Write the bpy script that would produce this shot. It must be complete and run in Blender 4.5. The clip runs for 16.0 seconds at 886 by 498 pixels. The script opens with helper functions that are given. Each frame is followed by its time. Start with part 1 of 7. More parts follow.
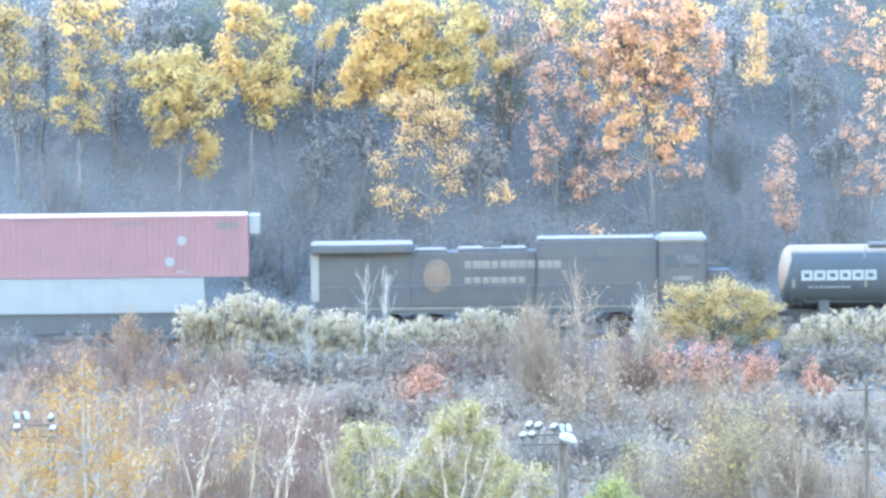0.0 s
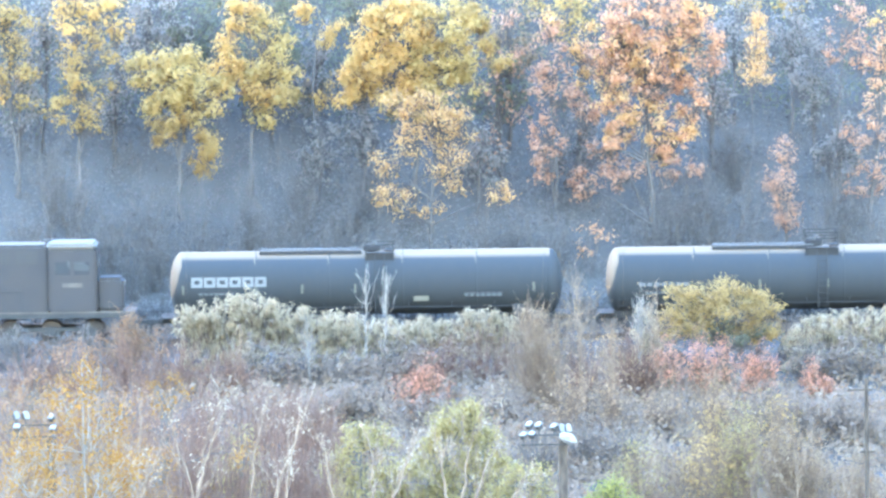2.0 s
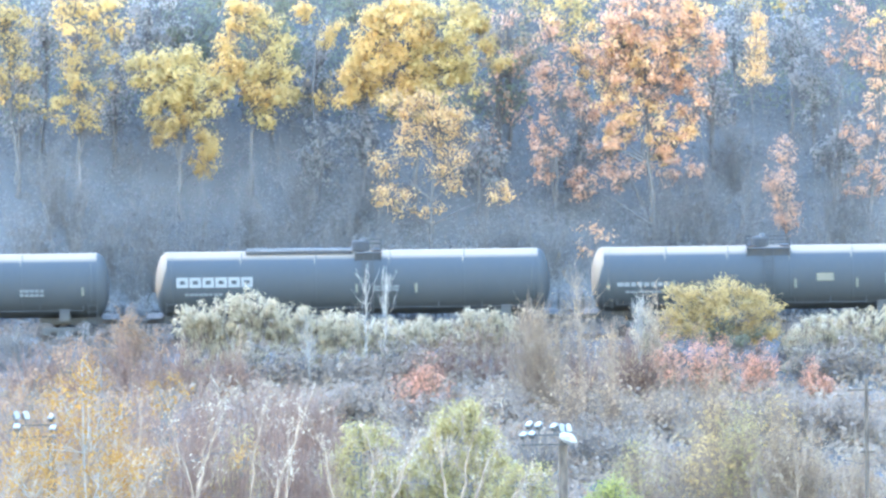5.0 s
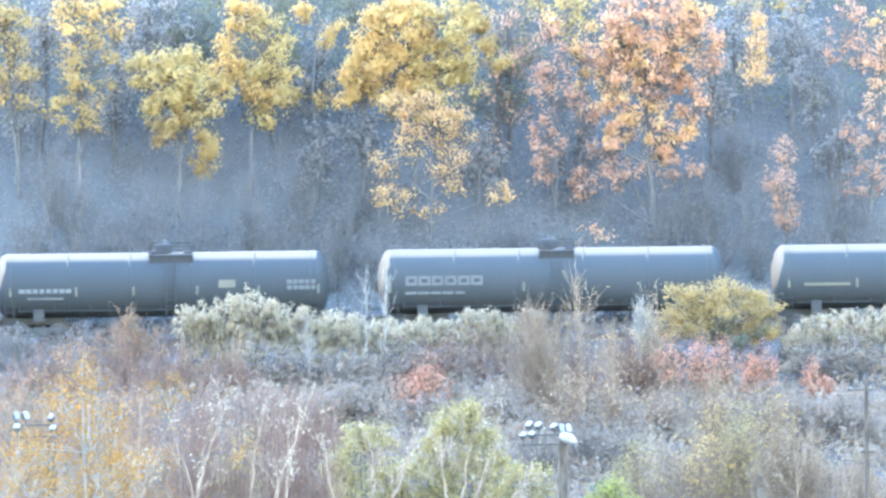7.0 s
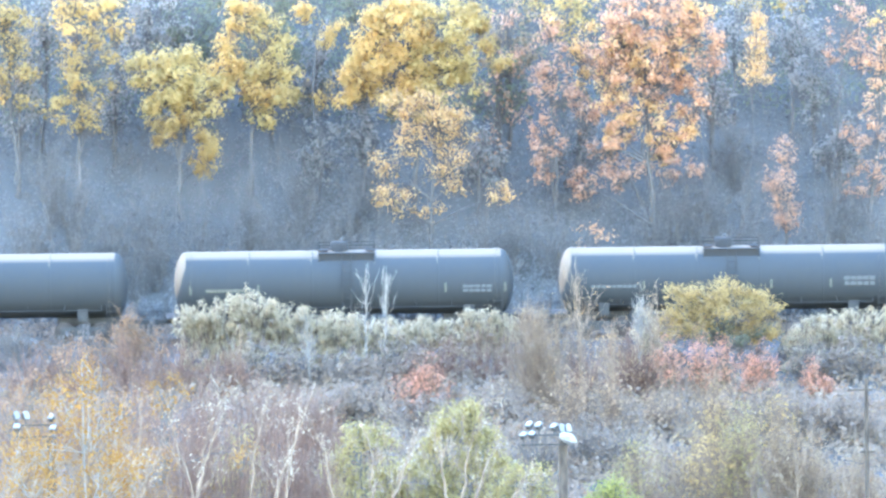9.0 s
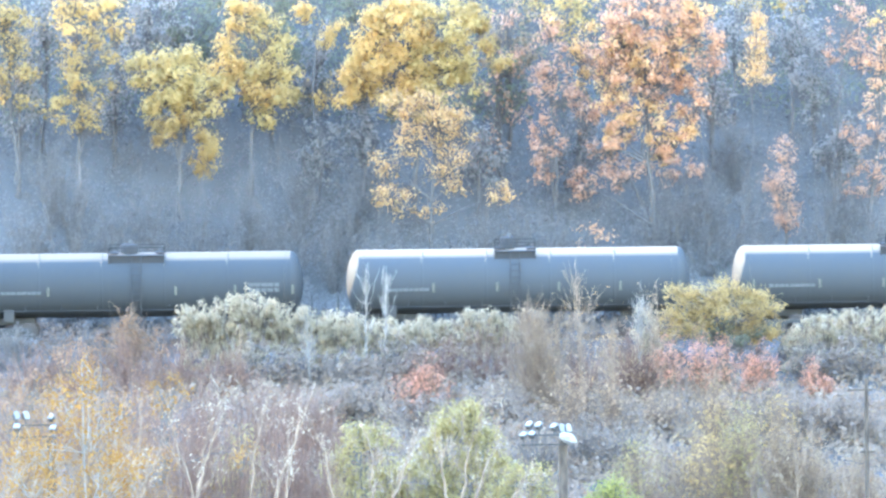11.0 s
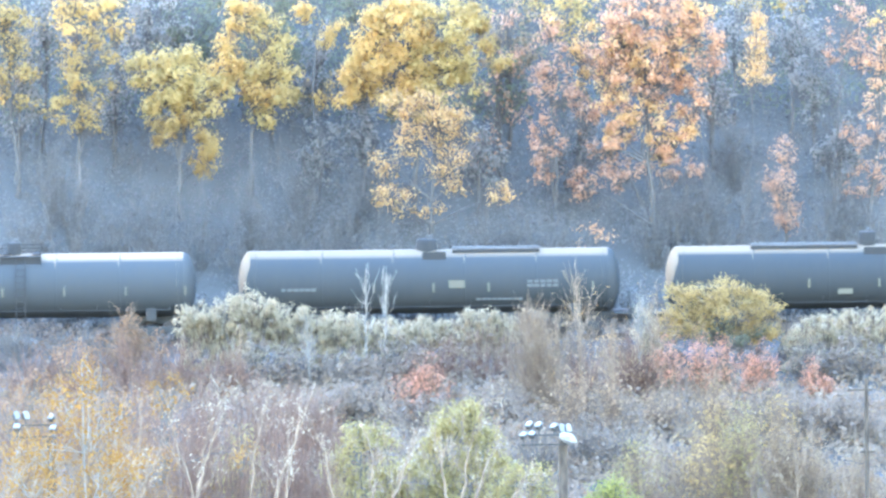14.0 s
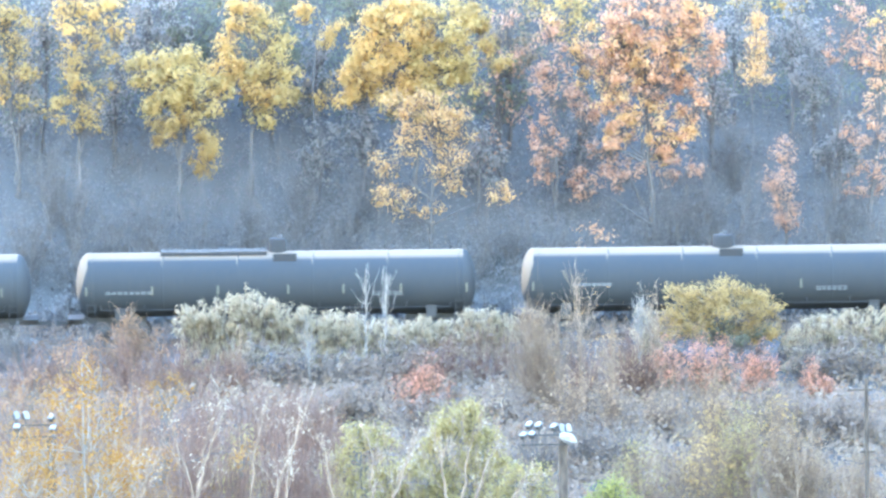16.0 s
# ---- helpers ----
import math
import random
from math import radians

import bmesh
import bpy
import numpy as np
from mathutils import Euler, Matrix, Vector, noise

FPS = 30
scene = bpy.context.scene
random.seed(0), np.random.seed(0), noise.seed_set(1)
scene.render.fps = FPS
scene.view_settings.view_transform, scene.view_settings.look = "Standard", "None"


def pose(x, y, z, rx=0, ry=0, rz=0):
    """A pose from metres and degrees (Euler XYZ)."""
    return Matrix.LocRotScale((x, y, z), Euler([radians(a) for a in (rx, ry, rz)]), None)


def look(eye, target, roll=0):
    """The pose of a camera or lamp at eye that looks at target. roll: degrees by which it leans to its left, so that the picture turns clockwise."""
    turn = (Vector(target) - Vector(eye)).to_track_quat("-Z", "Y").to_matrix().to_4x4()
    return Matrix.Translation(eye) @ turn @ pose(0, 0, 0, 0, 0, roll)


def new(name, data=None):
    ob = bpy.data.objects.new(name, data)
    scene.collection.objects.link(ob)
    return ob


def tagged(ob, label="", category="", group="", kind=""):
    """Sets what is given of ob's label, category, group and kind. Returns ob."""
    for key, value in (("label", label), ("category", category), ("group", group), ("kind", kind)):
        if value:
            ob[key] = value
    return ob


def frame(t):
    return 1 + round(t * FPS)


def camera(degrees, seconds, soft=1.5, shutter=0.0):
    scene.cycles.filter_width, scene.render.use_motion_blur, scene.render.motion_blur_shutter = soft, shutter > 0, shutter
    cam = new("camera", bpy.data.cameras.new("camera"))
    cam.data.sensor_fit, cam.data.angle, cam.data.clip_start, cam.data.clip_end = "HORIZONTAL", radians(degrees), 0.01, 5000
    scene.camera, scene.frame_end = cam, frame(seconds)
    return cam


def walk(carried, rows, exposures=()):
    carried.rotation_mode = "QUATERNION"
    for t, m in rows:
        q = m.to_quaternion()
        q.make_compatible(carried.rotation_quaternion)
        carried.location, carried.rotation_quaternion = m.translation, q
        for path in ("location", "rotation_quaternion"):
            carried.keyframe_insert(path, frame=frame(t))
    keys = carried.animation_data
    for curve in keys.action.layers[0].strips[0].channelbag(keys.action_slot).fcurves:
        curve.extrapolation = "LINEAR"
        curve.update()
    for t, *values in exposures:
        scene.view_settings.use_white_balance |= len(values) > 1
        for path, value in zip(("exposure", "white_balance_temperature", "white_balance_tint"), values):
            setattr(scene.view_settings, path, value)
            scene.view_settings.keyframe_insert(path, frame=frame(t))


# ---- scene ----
# the camera stands still on a rise, far from the track
EYE, AIM = (0.0, -400.0, 34.0), (0.0, 0.0, 4.15)
cam = camera(5.967, 16.0, soft=2.75, shutter=0.15)
walk(cam, [(0.0, look(EYE, AIM, -0.68)), (16.0, look(EYE, AIM, -0.68))],
     exposures=[(0.0, 4.03, 4640, 22), (16.0, 4.03, 4640, 22)])

# ---- daylight: a low autumn sun behind and to the side of the train, clear blue sky ----
SUN = Vector((-0.60, 0.60, 0.53)).normalized()
world = bpy.data.worlds.new("clear_sky")
scene.world = world
world.use_nodes = True
_wn = world.node_tree
_sky = _wn.nodes.new("ShaderNodeTexSky")
_sky.sky_type = "NISHITA"
_sky.sun_disc = False
_sky.sun_elevation = math.asin(SUN.z)
_sky.sun_rotation = math.atan2(SUN.x, SUN.y)
_sky.dust_density = 0.0
_sky.air_density = 3.0
_sky.ozone_density = 2.0
_wn.links.new(_sky.outputs[0], _wn.nodes["Background"].inputs[0])
_wn.nodes["Background"].inputs[1].default_value = 0.15
sun = new("sun", bpy.data.lights.new("sun", "SUN"))
sun.data.energy = 0.52
sun.data.angle = radians(2.0)
sun.data.color = (1.0, 0.73, 0.41)
sun.matrix_world = look(SUN * 500, (0, 0, 0))


# ---- materials ----
def mat_nodes(name):
    m = bpy.data.materials.new(name)
    m.use_nodes = True
    nt = m.node_tree
    return m, nt, nt.nodes["Principled BSDF"]


def ramp(nt, fac, colours, lo=0.0, hi=1.0):
    r = nt.nodes.new("ShaderNodeValToRGB")
    els = r.color_ramp.elements
    n = len(colours)
    while len(els) < n:
        els.new(0.5)
    for i, c in enumerate(colours):
        els[i].position = lo + (hi - lo) * i / max(1, n - 1)
        els[i].color = (*c, 1)
    nt.links.new(fac, r.inputs[0])
    return r.outputs[0]


def noise_out(nt, scale, detail=4.0, stretch=None, coord="Object"):
    tc = nt.nodes.new("ShaderNodeTexCoord")
    n = nt.nodes.new("ShaderNodeTexNoise")
    n.inputs["Scale"].default_value = scale
    n.inputs["Detail"].default_value = detail
    if stretch:
        mp = nt.nodes.new("ShaderNodeMapping")
        mp.inputs["Scale"].default_value = stretch
        nt.links.new(tc.outputs[coord], mp.inputs[0])
        nt.links.new(mp.outputs[0], n.inputs["Vector"])
    else:
        nt.links.new(tc.outputs[coord], n.inputs["Vector"])
    return n.outputs["Fac"]


def mixed(nt, fac, a, b):
    mx = nt.nodes.new("ShaderNodeMix")
    mx.data_type = "RGBA"
    for sock, v in ((mx.inputs[0], fac), (mx.inputs[6], a), (mx.inputs[7], b)):
        if isinstance(v, bpy.types.NodeSocket):
            nt.links.new(v, sock)
        elif isinstance(v, tuple):
            sock.default_value = (*v, 1)
        else:
            sock.default_value = v
    return mx.outputs[2]


def bump(nt, bsdf, height, strength, distance=0.02):
    b = nt.nodes.new("ShaderNodeBump")
    b.inputs["Strength"].default_value = strength
    b.inputs["Distance"].default_value = distance
    nt.links.new(height, b.inputs["Height"])
    nt.links.new(b.outputs[0], bsdf.inputs["Normal"])


def paint(name, colour, dirt, rough=0.45, metal=0.0, amount=0.5, streaks=True, spec=0.5, painted_sun=0.0):
    """Weathered paint on steel: dirt in patches and in runs down the side, and the sunlit top and leading end painted
    pale.
    """
    m, nt, p = mat_nodes(name)
    patch = noise_out(nt, 0.9, 5)
    run = noise_out(nt, 1.0, 6, (5.0, 5.0, 0.35) if streaks else (2, 2, 2))
    fine = noise_out(nt, 38.0, 3)
    c1 = mixed(nt, ramp(nt, patch, [(0, 0, 0), (amount,) * 3], 0.35, 0.75), colour, dirt)
    c2 = mixed(nt, ramp(nt, run, [(0, 0, 0), (amount * 0.8,) * 3], 0.5, 0.8), c1, dirt)
    # Sun is put into the colour: paler on top and leading end.
    if painted_sun:
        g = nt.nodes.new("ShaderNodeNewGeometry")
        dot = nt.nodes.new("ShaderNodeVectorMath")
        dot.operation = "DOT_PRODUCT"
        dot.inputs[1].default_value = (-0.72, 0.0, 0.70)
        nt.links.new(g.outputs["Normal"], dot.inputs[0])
        c2 = mixed(nt, ramp(nt, dot.outputs["Value"], [(0, 0, 0), (painted_sun,) * 3], 0.53, 0.61), c2, (0.255, 0.185, 0.115))
    nt.links.new(c2, p.inputs["Base Color"])
    nt.links.new(ramp(nt, patch, [(rough - 0.1,) * 3, (min(1, rough + 0.2),) * 3], 0.3, 0.7), p.inputs["Roughness"])
    p.inputs["Metallic"].default_value = metal
    p.inputs["Specular IOR Level"].default_value = spec
    bump(nt, p, fine, 0.08, 0.004)
    return m


def leaf_material(name, colours, glow=0.6):
    """Thin autumn leaves: each leaf takes its own shade, and lets light through."""
    m, nt, p = mat_nodes(name)
    geo = nt.nodes.new("ShaderNodeNewGeometry")
    big = noise_out(nt, 0.55, 2)
    mid = mixed(nt, 0.45, geo.outputs["Random Per Island"], big)
    col = ramp(nt, mid, colours, 0.2, 0.8)
    nt.links.new(col, p.inputs["Base Color"])
    p.inputs["Roughness"].default_value = 0.7
    p.inputs["Specular IOR Level"].default_value = 0.1
    tr = nt.nodes.new("ShaderNodeBsdfTranslucent")
    nt.links.new(col, tr.inputs[0])
    ms = nt.nodes.new("ShaderNodeMixShader")
    ms.inputs[0].default_value = glow
    nt.links.new(p.outputs[0], ms.inputs[1])
    nt.links.new(tr.outputs[0], ms.inputs[2])
    nt.links.new(ms.outputs[0], nt.nodes["Material Output"].inputs[0])
    return m


def bark_material(name, light, dark, scale=6.0):
    m, nt, p = mat_nodes(name)
    n = noise_out(nt, scale, 5, (1, 1, 0.3))
    nt.links.new(ramp(nt, n, [dark, light], 0.35, 0.65), p.inputs["Base Color"])
    p.inputs["Roughness"].default_value = 0.9
    p.inputs["Specular IOR Level"].default_value = 0.1
    bump(nt, p, n, 0.4, 0.02)
    return m


def soil_material(name, colours, scale):
    m, nt, p = mat_nodes(name)
    a = noise_out(nt, scale, 8, coord="Object")
    b = noise_out(nt, scale * 14, 4, coord="Object")
    col = ramp(nt, mixed(nt, 0.4, a, b), colours, 0.3, 0.7)
    nt.links.new(col, p.inputs["Base Color"])
    p.inputs["Roughness"].default_value = 0.95
    bump(nt, p, b, 0.6, 0.08)
    return m


M_SOIL = soil_material("leaf_litter_soil", [(0.058, 0.053, 0.047), (0.064, 0.058, 0.051), (0.071, 0.064, 0.055)], 0.25)
# Stone is coloured dark to stand in for the train's shade.
M_BALLAST = soil_material("crushed_stone", [(0.030, 0.030, 0.030), (0.040, 0.039, 0.038)], 2.0)
M_TIE = bark_material("creosoted_timber", (0.14, 0.11, 0.09), (0.07, 0.055, 0.045), 9)
M_RAIL = paint("rail_steel", (0.10, 0.08, 0.065), (0.11, 0.075, 0.055), 0.5, 0.6)
M_BLACK = paint("black_tank_paint", (0.036, 0.0385, 0.041), (0.048, 0.0485, 0.048), 0.6, 0, 0.35, painted_sun=0.5, spec=0.05)
M_DULL = paint("faded_black_tank_paint", (0.040, 0.0425, 0.045), (0.052, 0.0525, 0.052), 0.62, 0, 0.4, painted_sun=0.45, spec=0.05)
M_GREY = paint("grey_tank_paint", (0.048, 0.051, 0.054), (0.058, 0.058, 0.058), 0.6, 0, 0.4, painted_sun=0.65, spec=0.05)
M_UNDER = paint("grimy_underframe", (0.052, 0.051, 0.050), (0.068, 0.063, 0.059), 0.8, 0, 0.6, spec=0.15)
M_WHITEMARK = paint("white_stencil", (0.140, 0.141, 0.141), (0.11, 0.11, 0.108), 0.6, 0, 0.4)
M_FAINTMARK = paint("worn_white_stencil", (0.064, 0.065, 0.066), (0.054, 0.054, 0.054), 0.6, 0, 0.6)
M_YELLOWMARK = paint("yellow_reflector", (0.088, 0.080, 0.056), (0.08, 0.074, 0.056), 0.5, 0, 0.5)
M_FITTING = paint("dark_fitting_steel", (0.034, 0.034, 0.035), (0.05, 0.047, 0.044), 0.8, 0, 0.5, spec=0.1)
M_SOFTMARK = paint("dull_white_stencil", (0.088, 0.089, 0.090), (0.068, 0.068, 0.068), 0.6, 0, 0.5)
M_GALV = paint("weathered_grating", (0.085, 0.083, 0.080), (0.06, 0.057, 0.054), 0.7, 0.2, spec=0.2)
M_WHEEL = paint("wheel_steel", (0.055, 0.045, 0.04), (0.045, 0.04, 0.037), 0.55, 0.5)
M_RED = paint("red_container_paint", (0.120, 0.058, 0.062), (0.10, 0.062, 0.062), 0.5, 0, 0.35, painted_sun=0.6)
M_WHITEBOX = paint("white_container_paint", (0.118, 0.120, 0.121), (0.10, 0.099, 0.096), 0.5, 0, 0.4)
M_LOCO = paint("dark_red_locomotive_paint", (0.024, 0.0215, 0.0240), (0.030, 0.0305, 0.032), 0.5, 0, 0.5)
M_LOCOBLACK = paint("sooty_roof_paint", (0.026, 0.0275, 0.030), (0.038, 0.038, 0.038), 0.6, 0, 0.6, painted_sun=0.25)
M_CREAM = paint("faded_cream_lettering", (0.10, 0.088, 0.072), (0.06, 0.045, 0.042), 0.6, 0, 0.9)
M_SHIELD = paint("gold_emblem_paint", (0.085, 0.055, 0.03), (0.05, 0.038, 0.032), 0.6, 0, 0.9)
M_PALESHEET = paint("weathered_and_sunlit_sheet", (0.125, 0.118, 0.105), (0.09, 0.084, 0.075), 0.5, 0, 0.5)
M_WINDOW = paint("dark_window_glass", (0.03, 0.035, 0.04), (0.06, 0.06, 0.06), 0.2, 0, 0.3)
M_POLE = bark_material("weathered_wood_pole", (0.10, 0.08, 0.062), (0.055, 0.045, 0.036), 8)
M_LAMP = paint("white_lamp_housing", (0.165, 0.158, 0.15), (0.13, 0.122, 0.11), 0.4, 0, 0.3)
M_CERAMIC = paint("grey_ceramic", (0.16, 0.15, 0.14), (0.1, 0.095, 0.09), 0.4, 0, 0.3)
M_LAMPFACE = paint("grey_lamp_glass", (0.22, 0.20, 0.175), (0.2, 0.2, 0.2), 0.25, 0, 0.3)

BARK_PALE = bark_material("pale_birch_bark", (0.27, 0.25, 0.22), (0.17, 0.155, 0.14))
BARK_BIRCH = bark_material("white_birch_bark", (0.25, 0.190, 0.133), (0.145, 0.108, 0.077))
BARK_GREY = bark_material("grey_bark", (0.135, 0.124, 0.116), (0.085, 0.078, 0.071))
BARK_TWIG = bark_material("reddish_twig_bark", (0.205, 0.152, 0.108), (0.138, 0.102, 0.075))
BARK_DARK = bark_material("dark_twig_bark", (0.105, 0.095, 0.085), (0.07, 0.063, 0.056))
BARK_MAUVE = bark_material("mauve_twig_bark", (0.185, 0.122, 0.096), (0.130, 0.086, 0.068))
# Haze is mixed into these leaf colours, greyer and closer in tone.
LEAF = {
    "peach": leaf_material("faded_peach_leaves", [(0.29, 0.205, 0.125), (0.35, 0.25, 0.155), (0.41, 0.30, 0.19)]),
    "straw": leaf_material("straw_green_leaves", [(0.267, 0.191, 0.076), (0.327, 0.238, 0.094), (0.396, 0.292, 0.126)]),
    "moss": leaf_material("fresh_green_leaves", [(0.186, 0.184, 0.053), (0.232, 0.230, 0.065), (0.290, 0.276, 0.084)]),
    "yellow": leaf_material("yellow_leaves", [(0.414, 0.271, 0.089), (0.502, 0.338, 0.117), (0.573, 0.401, 0.150)]),
    "lime": leaf_material("yellow_green_leaves", [(0.366, 0.271, 0.097), (0.454, 0.338, 0.130), (0.523, 0.401, 0.168)]),
    "gold": leaf_material("golden_leaves", [(0.311, 0.215, 0.081), (0.389, 0.273, 0.101), (0.449, 0.331, 0.130)]),
    "amber": leaf_material("amber_leaves", [(0.459, 0.273, 0.107), (0.564, 0.356, 0.147), (0.635, 0.447, 0.213)]),
    "orange": leaf_material("orange_leaves", [(0.483, 0.259, 0.133), (0.563, 0.324, 0.176), (0.626, 0.405, 0.232)]),
    "pink": leaf_material("dull_pink_leaves", [(0.359, 0.202, 0.122), (0.425, 0.254, 0.158), (0.491, 0.316, 0.203)]),
    "red": leaf_material("red_leaves", [(0.414, 0.197, 0.124), (0.483, 0.238, 0.149), (0.532, 0.296, 0.179)]),
    "tan": leaf_material("dry_tan_leaves", [(0.190, 0.142, 0.088), (0.245, 0.185, 0.117), (0.300, 0.232, 0.152)]),
    "rust": leaf_material("rust_brown_leaves", [(0.176, 0.110, 0.066), (0.238, 0.150, 0.088), (0.299, 0.194, 0.114)]),
    "silver": leaf_material("silvery_leaves", [(0.300, 0.248, 0.158), (0.370, 0.305, 0.198), (0.440, 0.365, 0.245)]),
    "olive": leaf_material("dull_olive_leaves", [(0.130, 0.130, 0.092), (0.152, 0.150, 0.104), (0.180, 0.173, 0.115)]),
    "sage": leaf_material("faded_golden_green_leaves", [(0.229, 0.186, 0.076), (0.282, 0.231, 0.092), (0.334, 0.277, 0.116)]),
    "briar": leaf_material("brown_briar_leaves", [(0.168, 0.130, 0.098), (0.192, 0.149, 0.113), (0.216, 0.169, 0.128)], 0.4),
    "ochre": leaf_material("ochre_leaves", [(0.188, 0.101, 0.023), (0.244, 0.136, 0.033), (0.292, 0.181, 0.055)]),
    "ash": leaf_material("ash_grey_leaves", [(0.207, 0.189, 0.167), (0.235, 0.213, 0.189), (0.262, 0.237, 0.210)]),
    # Pale colour stands in for sun sparkle on the last leaves.
    "spark": leaf_material("sparkling_last_leaves", [(0.272, 0.216, 0.152), (0.344, 0.288, 0.208), (0.416, 0.368, 0.288)], 0.4),
    # Grey of hazy, shaded woods is put into these leaves.
    "dusk": leaf_material("hazy_grey_leaves", [(0.122, 0.112, 0.103), (0.133, 0.123, 0.112), (0.144, 0.133, 0.121)], 0.4),
}


# ---- mesh helpers ----
def part(name, bm, material, parent=None, label=""):
    """Links a bmesh as one mesh object under a thing or a part."""
    me = bpy.data.meshes.new(name)
    bm.to_mesh(me)
    bm.free()
    return part_mesh(name, me, material, parent, label)


def part_mesh(name, me, material, parent=None, label=""):
    if not me.materials:
        me.materials.append(material)
    ob = new(name, me)
    if parent:
        ob.parent = parent
    if label:
        ob["label"] = label
    return ob


def smooth(ob, angle=35):
    me = ob.data
    me.polygons.foreach_set("use_smooth", [True] * len(me.polygons))
    me.set_sharp_from_angle(angle=radians(angle))
    return ob


def box(bm, c, s, bevel=0.0, m=None):
    """A box with centre c and size s, its edges rounded by bevel."""
    r = bmesh.ops.create_cube(bm, size=1, matrix=Matrix.LocRotScale(c, None, s))
    vs = r["verts"]
    if bevel:
        es = {e for v in vs for e in v.link_edges}
        out = bmesh.ops.bevel(bm, geom=list(es), offset=bevel, segments=2, affect="EDGES", clamp_overlap=True)
        vs = list({v for f in out["faces"] for v in f.verts})
    if m is not None:
        bmesh.ops.transform(bm, matrix=m, verts=vs)
    return bm


def boxes(*items, bevel=0.0):
    bm = bmesh.new()
    for c, s in items:
        box(bm, c, s, bevel)
    return bm


def rod(bm, a, b, r, segs=8, r2=None):
    """A round bar from a to b."""
    a, b = Vector(a), Vector(b)
    d = b - a
    m = Matrix.Translation((a + b) / 2) @ d.to_track_quat("Z", "Y").to_matrix().to_4x4()
    bmesh.ops.create_cone(bm, cap_ends=True, segments=segs, radius1=r, radius2=r if r2 is None else r2, depth=d.length, matrix=m)
    return bm


def rods(*items, segs=6):
    bm = bmesh.new()
    for a, b, r in items:
        rod(bm, a, b, r, segs)
    return bm


def lathe(profile, segs=48, axis="x", centre=(0, 0, 0)):
    """Turns a profile of (along, radius) round the x or z axis."""
    bm = bmesh.new()
    rings = []
    for u, r in profile:
        ring = []
        for k in range(segs):
            a = 2 * math.pi * k / segs
            p = (u, r * math.cos(a), r * math.sin(a)) if axis == "x" else (r * math.cos(a), r * math.sin(a), u)
            ring.append(bm.verts.new(Vector(p) + Vector(centre)))
        rings.append(ring)
    for i in range(len(rings) - 1):
        for k in range(segs):
            j = (k + 1) % segs
            bm.faces.new((rings[i][k], rings[i][j], rings[i + 1][j], rings[i + 1][k]))
    bm.faces.new(rings[0])
    bm.faces.new(rings[-1])
    bmesh.ops.recalc_face_normals(bm, faces=bm.faces)
    return bm


def thing(name, label, category, group="", at=None):
    ob = new(name)
    ob.empty_display_size = 0.3
    if at is not None:
        ob.matrix_basis = at
    return tagged(ob, label, category, group)


def mesh_arrays(name, verts, quads):
    me = bpy.data.meshes.new(name)
    n, k = len(verts), len(quads)
    me.vertices.add(n)
    me.vertices.foreach_set("co", np.asarray(verts, dtype=np.float32).ravel())
    me.loops.add(k * 4)
    me.loops.foreach_set("vertex_index", np.asarray(quads, dtype=np.int32).ravel())
    me.polygons.add(k)
    me.polygons.foreach_set("loop_start", np.arange(0, k * 4, 4, dtype=np.int32))
    me.update(calc_edges=True)
    return me


def tubes_mesh(name, lines, sides=4):
    """Tapered limbs: each line is a list of (x, y, z, radius)."""
    V, Q = [], []
    base = 0
    ang = np.arange(sides) * 2 * np.pi / sides
    ca, sa = np.cos(ang), np.sin(ang)
    for line in lines:
        L = np.asarray(line, dtype=float)
        p, r = L[:, :3], L[:, 3]
        d = np.gradient(p, axis=0)
        d /= np.linalg.norm(d, axis=1, keepdims=True) + 1e-9
        ref = np.where(np.abs(d[:, 2:3]) > 0.8, np.array([[1.0, 0, 0]]), np.array([[0, 0, 1.0]]))
        u = np.cross(d, ref)
        u /= np.linalg.norm(u, axis=1, keepdims=True) + 1e-9
        w = np.cross(d, u)
        ring = p[:, None] + r[:, None, None] * (u[:, None] * ca[None, :, None] + w[:, None] * sa[None, :, None])
        n = len(p)
        V.append(ring.reshape(-1, 3))
        i = np.arange(n - 1)[:, None] * sides
        k = np.arange(sides)[None, :]
        kk = (k + 1) % sides
        Q.append((base + np.stack([i + k, i + kk, i + sides + kk, i + sides + k], -1)).reshape(-1, 4))
        base += n * sides
    me = mesh_arrays(name, np.concatenate(V), np.concatenate(Q))
    me.polygons.foreach_set("use_smooth", [True] * len(me.polygons))
    return me


def leaves_mesh(name, centres, sizes, rng, droop=0.3, blade=(0.55, 0.85), facing=None):
    """Small pointed leaves, each a folded blade, at the given places. facing: the way that each leaf's flat side looks, roughly."""
    n = len(centres)
    a = rng.normal(size=(n, 3))
    a[:, 2] -= droop
    if facing is not None:
        f = facing + rng.normal(size=(n, 3)) * 0.38
        f /= np.linalg.norm(f, axis=1, keepdims=True) + 1e-9
        a -= f * np.sum(a * f, axis=1, keepdims=True)
    a /= np.linalg.norm(a, axis=1, keepdims=True)
    b = np.cross(a, f if facing is not None else rng.normal(size=(n, 3)))
    b /= np.linalg.norm(b, axis=1, keepdims=True)
    c = np.cross(a, b)
    s = np.asarray(sizes)[:, None]
    wide = rng.uniform(*blade, (n, 1))
    v = np.stack([centres - a * s * 0.5, centres + b * s * 0.5 * wide + c * s * 0.12, centres + a * s * 0.5,
                  centres - b * s * 0.5 * wide + c * s * 0.12], 1)
    return mesh_arrays(name, v.reshape(-1, 3), np.arange(n * 4).reshape(n, 4))


